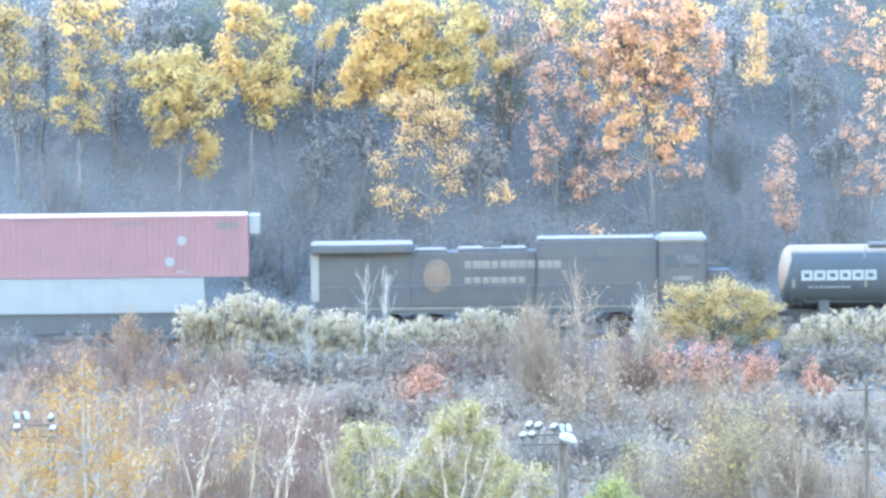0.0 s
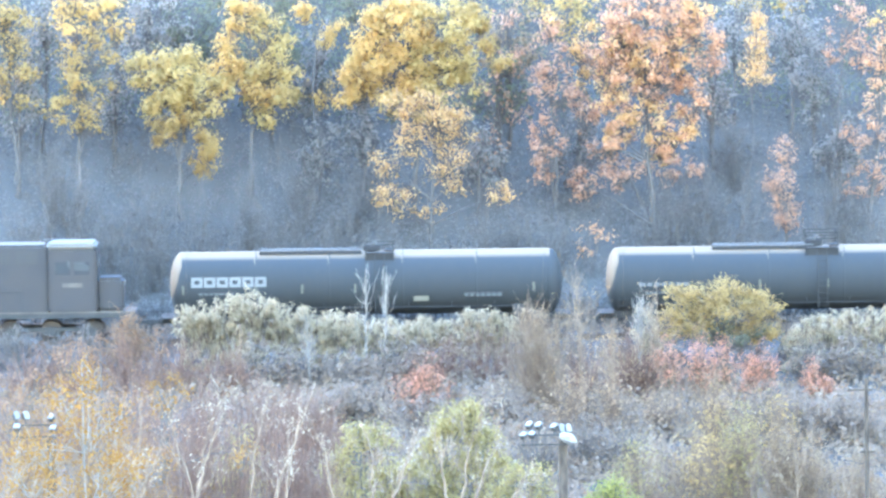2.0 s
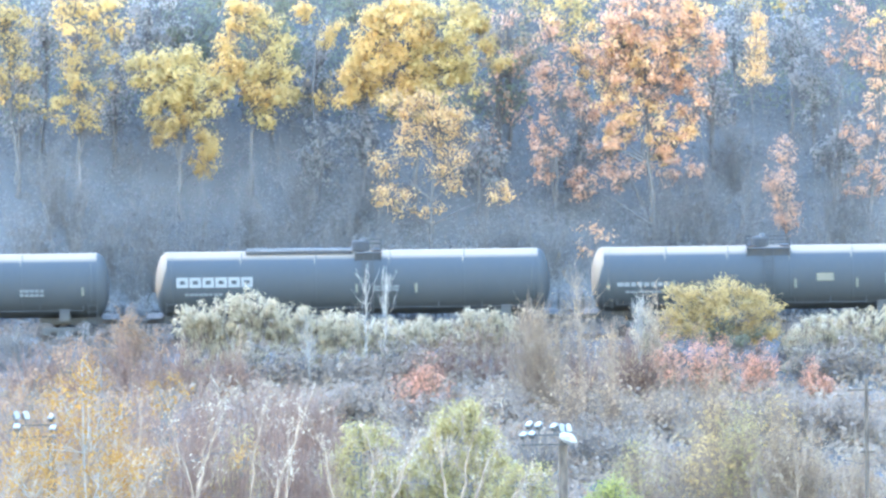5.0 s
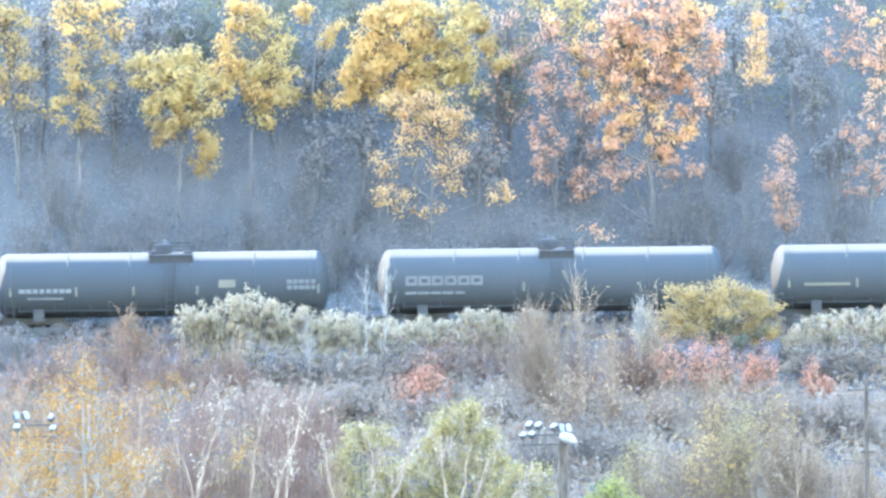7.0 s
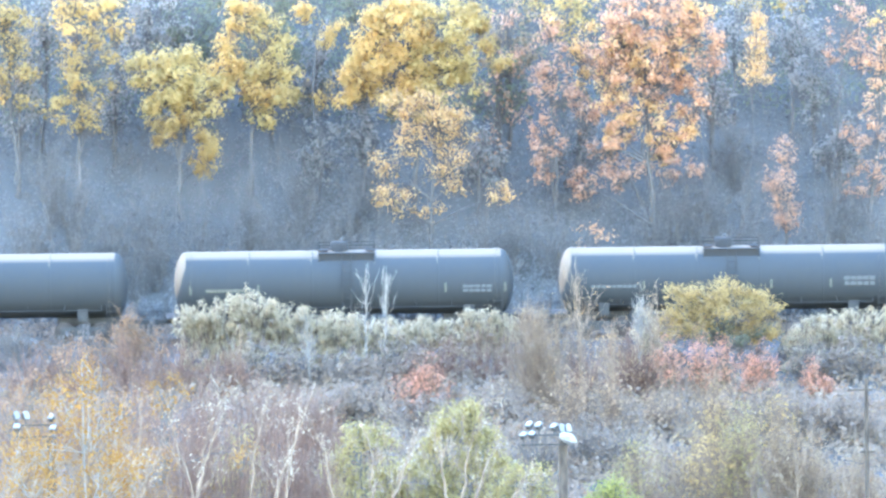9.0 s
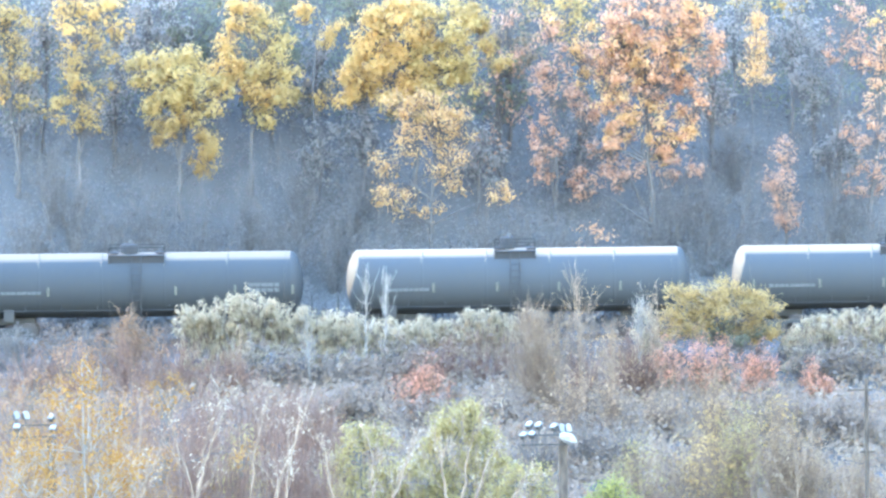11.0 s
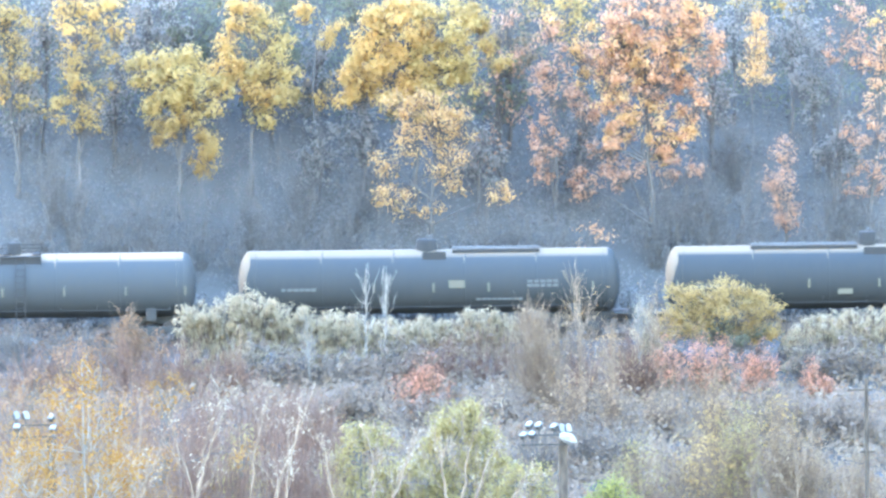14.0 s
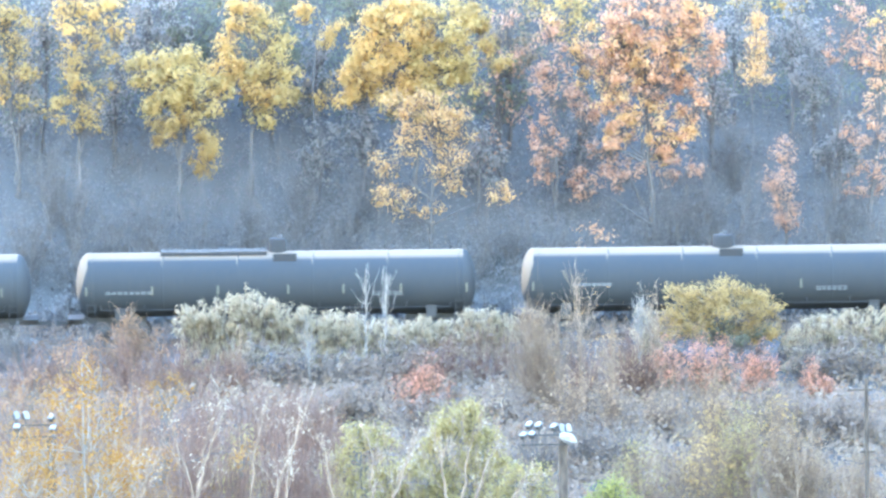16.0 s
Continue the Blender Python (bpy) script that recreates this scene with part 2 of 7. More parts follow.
# ---- the ground ----
def ground_z(x, y):
    if y > 9:
        # Unseen crest past y = 32 is added to shade the slope.
        z = -0.5 + 0.75 * (min(y, 32) - 9) + 0.98 * max(0.0, min(y, 71) - 32)
    elif y > 6:
        z = -0.5
    elif y > -4.5:
        z = -0.35 - 0.15 * max(0.0, (y - 4.5) / 1.5)
    elif y > -60:
        z = -0.35 - 0.17 * (-y - 4.5)
    elif y > -335:
        z = -9.79
    else:
        z = min(32.3, -9.79 + (-335 - y) * 0.73)
    k = min(1.0, max(0.0, (abs(y) - 8) / 6)) if y > -330 else 0
    return z + k * (0.22 * math.sin(0.31 * x + 0.5 * y) + 0.16 * math.sin(0.83 * x - 0.27 * y + 1.0))


def build_ground():
    xs = sorted(set([-4000, -2000, -1000, -500, -250, -150, -90, -60] + list(np.arange(-44, 44.1, 1.0)) + [60, 90, 150, 250, 500, 1000, 2000, 4000]))
    ys = sorted(set([-4000, -1500, -700, -450, -420, -400, -392.3, -380, -360, -335, -300, -250, -200, -150, -110, -80, -60]
                    + list(np.arange(-48, -4.6, 1.2)) + [-4.5, 0, 4.5, 6, 7.5, 9] + list(np.arange(10, 38, 1.2))
                    + [42, 50, 57, 64, 71, 110, 200, 500, 1500, 4000]))
    nx, ny = len(xs), len(ys)
    v = [(x, y, ground_z(x, y)) for y in ys for x in xs]
    q = [(j * nx + i, j * nx + i + 1, (j + 1) * nx + i + 1, (j + 1) * nx + i) for j in range(ny - 1) for i in range(nx - 1)]
    me = mesh_arrays("ground", v, q)
    tagged(part_mesh("ground", me, M_SOIL), "brown leaf-littered soil of the embankment and wooded hillside, with an added unseen crest", "ground", kind="structure")


def build_track():
    bm = bmesh.new()
    # Bed is widened so its dark also covers the shaded ground beside it.
    prof = [(-8.2, -0.93), (-6.2, -0.60), (-3.6, -0.33), (-1.9, -0.16), (1.9, -0.16), (3.6, -0.33), (8.8, -0.62)]
    xs = np.arange(-150, 451, 2.0)
    rows = [[bm.verts.new((x, y, z + 0.02 * math.sin(x * 3.1 + y))) for y, z in prof] for x in xs]
    for a, b in zip(rows, rows[1:]):
        for k in range(len(prof) - 1):
            bm.faces.new((a[k], b[k], b[k + 1], a[k + 1]))
    track = tagged(part("track_bed", bm, M_BALLAST), "crushed-stone ballast bed under a single railway track, darkened for the train's shade", "track bed", kind="structure")
    for y in (-0.7525, 0.7525):
        part("rail", boxes(((150, y, -0.012), (600, 0.07, 0.04)), ((150, y, -0.085), (600, 0.018, 0.12)), ((150, y, -0.155), (600, 0.14, 0.02))),
             M_RAIL, track, "worn steel rail")
    bm = boxes(((0, 0, -0.2), (0.23, 2.6, 0.16)), bevel=0.012)
    me = bpy.data.meshes.new("sleeper")
    bm.to_mesh(me)
    bm.free()
    for k in range(110):
        o = part_mesh("sleeper", me, M_TIE, track)
        o.location = (-30 + k * 0.55, 0.02 * math.sin(k * 2.3), 0)


build_ground()
build_track()


# ---- plants ----
def curve_line(p0, p1, r0, r1, rng, n=6, bend=0.12, sag=0.0):
    """A slightly crooked limb from p0 to p1."""
    p0, p1 = np.asarray(p0, float), np.asarray(p1, float)
    t = np.linspace(0, 1, n)[:, None]
    L = np.linalg.norm(p1 - p0)
    w = np.cumsum(rng.normal(size=(n, 3)) * bend * L / n, axis=0)
    w -= t * w[-1:]
    pts = p0 + (p1 - p0) * t + w
    pts[:, 2] += sag * L * np.sin(t[:, 0] * np.pi)
    r = r0 + (r1 - r0) * t
    return np.concatenate([pts, r], 1)


def plant(name, label, category, group, x, y, clumps, leaf, bark, seed, size=0.17, fill=60, spread=0.34, stems=1, trunk=0.12,
          twigs=14, depth=0.8, bare=0.0, droop=0.3, lump=0.65, blade=(0.55, 0.85), rise=0.2, extra=()):
    """A tree or shrub at (x, y) on the ground. clumps: (dx, height, half width, half height) of its masses of foliage, in metres from the foot.
    fill: leaf tufts per clump and square metre; bare: the share of tufts that lost their leaves; extra: further (clumps, leaf) in another colour."""
    rng = np.random.default_rng(seed)
    root = thing(name, label, category, group, pose(x, y, ground_z(x, y) - 0.05))
    lines = []
    everything = list(clumps) + [c for cl, _ in extra for c in cl]
    top = max(c[1] + 0.5 * c[3] for c in everything)
    mx = float(np.mean([c[0] for c in everything]))
    feet = []
    for s in range(stems):
        foot = np.array([rng.normal() * 0.12 * (stems > 1) + (0 if stems == 1 else mx * 0.3), rng.normal() * 0.15 * (stems > 1), 0])
        ex = everything[rng.integers(len(everything))] if stems > 1 else max(everything, key=lambda c: c[1])
        tip = np.array([ex[0] if stems > 1 else mx * 0.6 + ex[0] * 0.4, rng.normal() * 0.2, (ex[1] + 0.6 * ex[3])])
        ln = curve_line(foot, tip, trunk * (1 if stems == 1 else rng.uniform(0.5, 1)), 0.02, rng, 10, 0.10)
        lines.append(ln)
        feet.append(ln)
    groups = []
    for cl, lf in [(clumps, leaf)] + list(extra):
        pos, siz, out = [], [], []
        for dx, h, rx, rz in cl:
            ry = rx * depth + 0.15
            ln = feet[rng.integers(len(feet))]
            heights = ln[:, 2]
            k = int(np.argmin(np.abs(heights - max(0.15 * h, h - rx * 0.9 - rz * 0.8))))
            if name != "grass_tuft":
                lines.append(curve_line(ln[k, :3], (dx, rng.normal() * ry * 0.3, h), max(0.018, min(ln[k, 3] * 0.6, 0.07)), 0.014, rng, 6, 0.15, 0.06))
            area = math.pi * rx * rz
            m = max(5, int(area * fill / 6))
            u = rng.normal(size=(m, 3))
            u /= np.linalg.norm(u, axis=1, keepdims=True)
            rad = rng.uniform(0.25, 1.0, (m, 1)) ** 0.55 * rng.uniform(0.7, 1.3, (m, 1))
            sub = u * rad * np.array([rx, ry, rz]) + np.array([dx, 0, h])
            nb = max(3, int(area * 2.0))
            bu = rng.normal(size=(nb, 3))
            bu /= np.linalg.norm(bu, axis=1, keepdims=True)
            blob = bu * rng.uniform(0.45, 1.15, (nb, 1)) * np.array([rx, ry, rz]) + np.array([dx, 0, h])
            pull = (rng.uniform(size=(m, 1)) < lump).astype(float)
            lumpy = blob[rng.integers(nb, size=m)] + rng.normal(size=(m, 3)) * 0.17 * min(rx, rz, 1.2) * np.array([1, 1, 0.8])
            sub = sub * (1 - pull) + lumpy * pull
            nt = min(m, int(twigs * max(1.0, area)))
            for q in sub[:nt]:
                s0 = np.array([dx + (q[0] - dx) * rise, q[1] * rise, min(h, q[2]) - (0.4 + 0.5 * rise) * rz - 0.15])
                lines.append(curve_line(s0, q + (q - s0) * 0.15, 0.012, 0.005, rng, 4, 0.2, 0.05))
            keep = sub[rng.uniform(size=m) >= bare]
            per = rng.integers(6, 13, len(keep))
            cen = np.repeat(keep, per, axis=0)
            off = rng.normal(size=cen.shape) * spread * np.array([0.5, 0.5, 0.42])
            pos.append(cen + off)
            way = (cen - np.array([dx, 0, h])) / np.array([rx, ry, rz])
            way /= np.linalg.norm(way, axis=1, keepdims=True) + 0.3
            out.append(0.75 * way + 1.3 * off / spread + np.array([0, -0.15, 0.45]))
            siz.append(rng.uniform(0.6, 1.3, len(cen)) * size)
        groups.append((np.concatenate(pos), np.concatenate(siz), np.concatenate(out), lf))
    part_mesh("trunk" if stems == 1 else "branchwork", tubes_mesh("branchwork", lines), bark, root)
    for pos, siz, out, lf in groups:
        if len(pos):
            part_mesh("crown", leaves_mesh("crown", pos, siz, rng, droop, blade, out), LEAF[lf], root)
    return root


def bare_tree(label, group, x, y, h, seed, bark, spread=0.35, leaf=None, leaves=120, size=0.1, stems=1, trunk=0.05, levels=3, lean=0.0, fork=(0.3, 1.0), kids=(2, 5), habit="bushy"):
    """A leafless or nearly leafless tree: stems that fork again and again, with a few last leaves."""
    rng = np.random.default_rng(seed)
    root = thing("bare_tree", label, "tree", group, pose(x, y, ground_z(x, y) - 0.05))
    lines, tips = [], []

    def grow(p, d, length, r, level):
        end = p + d * length
        lines.append(curve_line(p, end, r, r * 0.5, rng, 8, 0.22))
        own = len(lines) - 1
        tips.append(end)
        if level <= 0:
            return
        for k in range(rng.integers(*kids)):
            f = rng.uniform(*fork)
            s = lines[own][int(f * 7), :3]
            nd = d + rng.normal(size=3) * spread * np.array([1.0, 1.0, 0.5]) + np.array([0, 0, 0.18])
            nd /= np.linalg.norm(nd)
            grow(s, nd, length * rng.uniform(0.38, 0.62), max(0.006, r * (1 - 0.5 * f) * 0.6), level - 1)

    def leader(p, d, length, r):
        """One slender stem to the top, with rising side branches and twigs."""
        line = curve_line(p, p + d * length, r, 0.012, rng, 14, 0.06)
        lines.append(line)
        for k in range(20):
            f = rng.uniform(0.22, 0.95)
            q = line[int(f * 13), :3]
            az = rng.uniform(0, 2 * np.pi)
            out = rng.uniform(0.3, 0.62)
            sd = np.array([np.cos(az) * out, np.sin(az) * out, 1.0])
            sd /= np.linalg.norm(sd)
            ln = length * rng.uniform(0.2, 0.42) * (1.15 - 0.75 * f)
            sub = curve_line(q, q + sd * ln, max(0.010, r * 0.36 * (1.1 - f)), 0.005, rng, 6, 0.15)
            lines.append(sub)
            tips.append(sub[-1, :3])
            for h2 in range(3):
                q2 = sub[rng.integers(1, 6), :3]
                td = sd + rng.normal(size=3) * 0.35
                t = q2 + td * ln * rng.uniform(0.25, 0.5)
                lines.append(curve_line(q2, t, 0.009, 0.005, rng, 4, 0.15))
                tips.append(t)

    for s in range(stems):
        d = np.array([lean + rng.normal() * 0.16 * (1 + (stems > 1)), rng.normal() * 0.16, 1.0])
        p0 = np.array([rng.normal() * 0.1, rng.normal() * 0.1, 0.0])
        if habit == "leader":
            d = np.array([lean + rng.normal() * 0.03, rng.normal() * 0.05, 1.0])
            leader(p0, d / np.linalg.norm(d), h * rng.uniform(0.85, 1.0) if s else h, trunk)
        else:
            grow(p0, d / np.linalg.norm(d), h * 0.62, trunk, levels)
    part_mesh("branchwork", tubes_mesh("branchwork", lines, 4), bark, root)
    if leaf and leaves:
        t = np.asarray(tips)
        c = t[rng.integers(len(t), size=leaves)] + rng.normal(size=(leaves, 3)) * 0.12
        part_mesh("foliage", leaves_mesh("foliage", c, rng.uniform(0.6, 1.3, leaves) * size, rng), LEAF[leaf], root)
    return root


def twig_bush(label, group, x, y, width, height, seed, bark, leaf=None, leaves=0, size=0.1, stems=70, crown=0.0):
    """A many-stemmed bush: thin stems fan out from the foot to a domed top and split into twigs; leaves sit at the twigs' ends.
    crown: how far down from the top the twigs reach, where only the top of a tall bush is leafy."""
    rng = np.random.default_rng(seed)
    root = thing("twiggy_bush", label, "shrub", group, pose(x, y, ground_z(x, y) - 0.05))
    crown = min(crown or height, height)
    lines, tips = [], []
    for k in range(stems):
        ang, rad = rng.uniform(0, 2 * np.pi), math.sqrt(rng.uniform())
        u, v = rad * math.cos(ang), rad * math.sin(ang)
        end = np.array([u * width * 0.5, v * width * 0.42, height * 1.0 - crown * 0.5 * rad ** 2 - crown * 0.32 * rng.uniform() ** 2])
        base = np.array([u * width * 0.10, v * width * 0.10, 0.0])
        low = max(0.0, height - crown) * 0.8
        if low > 0.5:
            base[:2] *= 1.8
            base[2] = low if k % 8 else 0.0
        mid = base + (end - base) * 0.55
        mid[2] += 0.10 * (end[2] - base[2])
        mid[:2] -= (end[:2] - base[:2]) * 0.16
        t = np.linspace(0, 1, 6)[:, None]
        pts = base * (1 - t) ** 2 + 2 * mid * t * (1 - t) + end * t * t + rng.normal(size=(6, 3)) * 0.02 * crown * t * (1 - t) * 4
        r0 = 0.030 if k % 8 == 0 else 0.014
        lines.append(np.concatenate([pts, r0 + (0.005 - r0) * t], 1))
        tips.append(end)
        way = end - pts[3]
        way /= np.linalg.norm(way)
        for j in range(5):
            q = pts[rng.integers(2, 6)]
            d = way + rng.normal(size=3) * 0.45
            e = q + d * crown * rng.uniform(0.08, 0.20)
            m2 = (q + e) / 2 + rng.normal(size=3) * 0.02
            lines.append(np.array([[*q, 0.008], [*m2, 0.006], [*e, 0.004]]))
            tips.append(e)
    part_mesh("branchwork", tubes_mesh("branchwork", lines, 3), bark, root)
    if leaf:
        t = np.asarray(tips)
        c = t[rng.integers(len(t), size=leaves)] + rng.normal(size=(leaves, 3)) * 0.09
        out = (c - np.array([0, 0, height - 0.6 * crown])) / np.array([width, width, crown])
        out[:, 2] += 0.35
        out[:, 1] -= 0.15
        part_mesh("foliage", leaves_mesh("foliage", c, rng.uniform(0.6, 1.3, leaves) * size, rng, facing=out), LEAF[leaf], root)
    return root


def birch(label, x, y, low, knee, tip, r, seed, leaf, leaves, limbs=6, reach=0.5):
    """A slender pale tree whose stem runs from the foot by two bends to its tip, each (dx, height), with rising crooked limbs that fork."""
    rng = np.random.default_rng(seed)
    root = thing("birch", label, "tree", "trees in front of the embankment", pose(x, y, ground_z(x, y) - 0.05))
    bends = [np.array([dx, 0.0, h]) for dx, h in ((0.0, 0.0), low, knee, tip)]
    r *= 0.72
    pts, rad = [bends[0]], [r * 1.6]
    for i, (a, b) in enumerate(zip(bends, bends[1:])):
        for q in np.linspace(0, 1, 6)[1:]:
            pts.append(a + (b - a) * q + rng.normal(size=3) * 0.035 * (i > 0))
            rad.append(r * (1.6 - 0.5 * q, 1.1 - 0.25 * q, 0.85 - 0.62 * q)[i])
    stem = np.concatenate([np.array(pts), np.array(rad)[:, None]], 1)
    lines, tips = [stem], [bends[3]]
    span = np.linalg.norm(bends[3] - bends[1])
    way = (bends[3] - bends[1]) / span
    for k in range(limbs):
        i = rng.integers(5, 15)
        q, qr = stem[i, :3], stem[i, 3]
        d = way + rng.normal(size=3) * np.array([0.45, 0.3, 0.12])
        d /= np.linalg.norm(d)
        ln = span * reach * rng.uniform(0.45, 1.0)
        limb = curve_line(q, q + d * ln, qr * 0.5, max(0.006, qr * 0.16), rng, 8, 0.22)
        lines.append(limb)
        tips.append(limb[-1, :3])
        for j in range(3):
            f = rng.integers(2, 8)
            d2 = d + rng.normal(size=3) * np.array([0.42, 0.3, 0.2])
            sub = curve_line(limb[f, :3], limb[f, :3] + d2 * ln * rng.uniform(0.25, 0.55), max(0.008, limb[f, 3] * 0.6), 0.005, rng, 6, 0.25)
            lines.append(sub)
            tips.append(sub[-1, :3])
            for h in range(2):
                e = sub[rng.integers(2, 6), :3]
                d3 = d2 + rng.normal(size=3) * 0.5
                t = e + d3 * ln * rng.uniform(0.10, 0.25)
                lines.append(curve_line(e, t, 0.006, 0.004, rng, 4, 0.2))
                tips.append(t)
    part_mesh("branchwork", tubes_mesh("branchwork", lines, 5), BARK_BIRCH, root)
    t = np.asarray(tips)
    c = t[rng.integers(len(t), size=leaves)] + rng.normal(size=(leaves, 3)) * 0.10
    part_mesh("foliage", leaves_mesh("foliage", c, rng.uniform(0.6, 1.3, leaves) * 0.068, rng), LEAF[leaf], root)
    return root


def brush_field(name, label, x0, x1, y0, y1, tufts, leaf, bark, seed, low=0.2, high=1.2, size=0.2, lines_n=900):
    """Low tangled undergrowth over a stretch of ground, too fine to count."""
    rng = np.random.default_rng(seed)
    x = rng.uniform(x0, x1, tufts)
    y = rng.uniform(y0, y1, tufts)
    wave = 0.5 + 0.5 * np.sin(0.35 * x + 1.3 * np.sin(0.5 * y) + seed) * np.sin(0.43 * y + 0.2 * x)
    keep = rng.uniform(size=tufts) < 0.35 + 0.65 * wave
    x, y, wave = x[keep], y[keep], wave[keep]
    z = np.array([ground_z(a, b) for a, b in zip(x, y)])
    top = low + (high - low) * (0.3 + 0.7 * wave) * rng.uniform(0.2, 1.0, len(x))
    c = np.repeat(np.stack([x, y, z + top], 1), 10, axis=0)
    c += rng.normal(size=c.shape) * np.array([0.22, 0.22, 0.25])
    root = tagged(part_mesh(name, leaves_mesh(name, c, rng.uniform(0.6, 1.4, len(c)) * size, rng, facing=np.tile((0.0, -0.85, 0.4), (len(c), 1))), LEAF[leaf]), label, "undergrowth", kind="stuff")
    lines = []
    for k in rng.integers(len(x), size=lines_n):
        h = top[k] + rng.uniform(0.2, 1.2)
        p = np.array([x[k], y[k], z[k] - 0.03])
        lines.append(curve_line(p, p + np.array([rng.normal() * 0.3 * h, rng.normal() * 0.2 * h, h]), 0.016, 0.005, rng, 5, 0.12))
    part_mesh("twig_tangle", tubes_mesh("twig_tangle", lines, 3), bark, root)


# ---- the train: everything on it is built round x = 0, with the rail head at z = 0 ----
WHEELS = []  # (wheelset, place along its car, radius)


def truck(parent, x, axles=(-0.89, 0.89), wheel=0.46, frame_top=0.78):
    """A bogie with its side frames, springs and wheelsets."""
    half = max(axles) + 0.45
    bm = bmesh.new()
    for s in (-1, 1):
        box(bm, (x, s * 1.0, 0.62), (2 * half - 0.5, 0.14, 0.20), 0.03)
        box(bm, (x, s * 1.0, 0.42), (0.9, 0.15, 0.24), 0.03)
        for a in axles:
            box(bm, (x + a, s * 1.0, 0.5), (0.36, 0.20, 0.30), 0.03)
    box(bm, (x, 0, 0.62), (0.5, 2.1, 0.24), 0.03)
    t = part("truck", bm, M_UNDER, parent, "grimy cast-steel bogie")
    for s in (-1, 1):
        for k in (-0.2, 0.0, 0.2):
            part("spring", rods(((x + k, s * 1.04, 0.30), (x + k, s * 1.04, 0.56), 0.075), segs=8), M_UNDER, t)
    for a in axles:
        bm = lathe([(-0.86, 0.06), (-0.82, wheel), (-0.70, wheel), (-0.69, wheel + 0.025), (-0.66, wheel + 0.025), (-0.64, wheel - 0.08), (-0.62, 0.09),
                    (0.62, 0.09), (0.64, wheel - 0.08), (0.66, wheel + 0.025), (0.69, wheel + 0.025), (0.70, wheel), (0.82, wheel), (0.86, 0.06)], 24, "z")
        bmesh.ops.transform(bm, matrix=pose(0, 0, 0, 90), verts=bm.verts)
        w = smooth(part("wheelset", bm, M_WHEEL, t, "rust-brown steel wheelset"))
        w.location = (x + a, 0, wheel)
        WHEELS.append((w, x + a, wheel))
    return t


def coupler(parent, x, s):
    bm = boxes(((x + s * 0.25, 0, 0.86), (0.6, 0.16, 0.18)), ((x + s * 0.55, 0, 0.86), (0.22, 0.28, 0.28)), bevel=0.03)
    part("coupler", bm, M_UNDER, parent)


BAR = {}


def bar(parent, name, cx, y, cz, w, h, mat, label=""):
    """One thin painted bar on a side."""
    key = (round(w, 3), round(h, 3), mat.name)
    if key not in BAR:
        bm = boxes(((0, 0, 0), (w, 0.008, h)))
        BAR[key] = bpy.data.meshes.new(name)
        bm.to_mesh(BAR[key])
        bm.free()
    o = part_mesh(name, BAR[key], mat, parent, label)
    o.location = (cx, y, cz)
    return o


def stencil(parent, x0, x1, z0, z1, y, mat, cells=6, rows=1, seed=1):
    """Plain bars in place of writing on a side: one bar for each character."""
    rng = random.Random(seed)
    w = (x1 - x0) / cells
    hz = (z1 - z0) / rows
    for r in range(rows):
        for k in range(cells):
            bar(parent, "letter_bar", x0 + w * (k + 0.5), y, z0 + hz * (r + 0.5), w * rng.choice((0.72, 0.82, 0.92)), hz * 0.72, mat)


def block_mark(parent, x0, x1, z0, z1, y, mat, n=6):
    """A trade mark as a row of plain hollow blocks."""
    w = (x1 - x0) / n
    st = (z1 - z0) * 0.31
    zm = (z0 + z1) / 2
    for k in range(n):
        a, b = x0 + w * (k + 0.05), x0 + w * (k + 0.95)
        bm = bmesh.new()
        for zz in (z1 - st / 2, z0 + st / 2):
            box(bm, ((a + b) / 2, y, zz), (b - a, 0.008, st))
        for xx in (a + st / 2, b - st / 2):
            box(bm, (xx, y, zm), (st, 0.008, z1 - z0 - 2 * st))
        part("trade_mark_block", bm, mat, parent, "pale hollow block of a trade mark")


R_TANK, Z_TANK = 1.52, 2.63


def side_y(z, r=R_TANK):
    """Where the near side of the shell lies at a height, a few millimetres proud."""
    return -math.sqrt(max(0.01, r * r - (z - Z_TANK) ** 2)) - 0.012


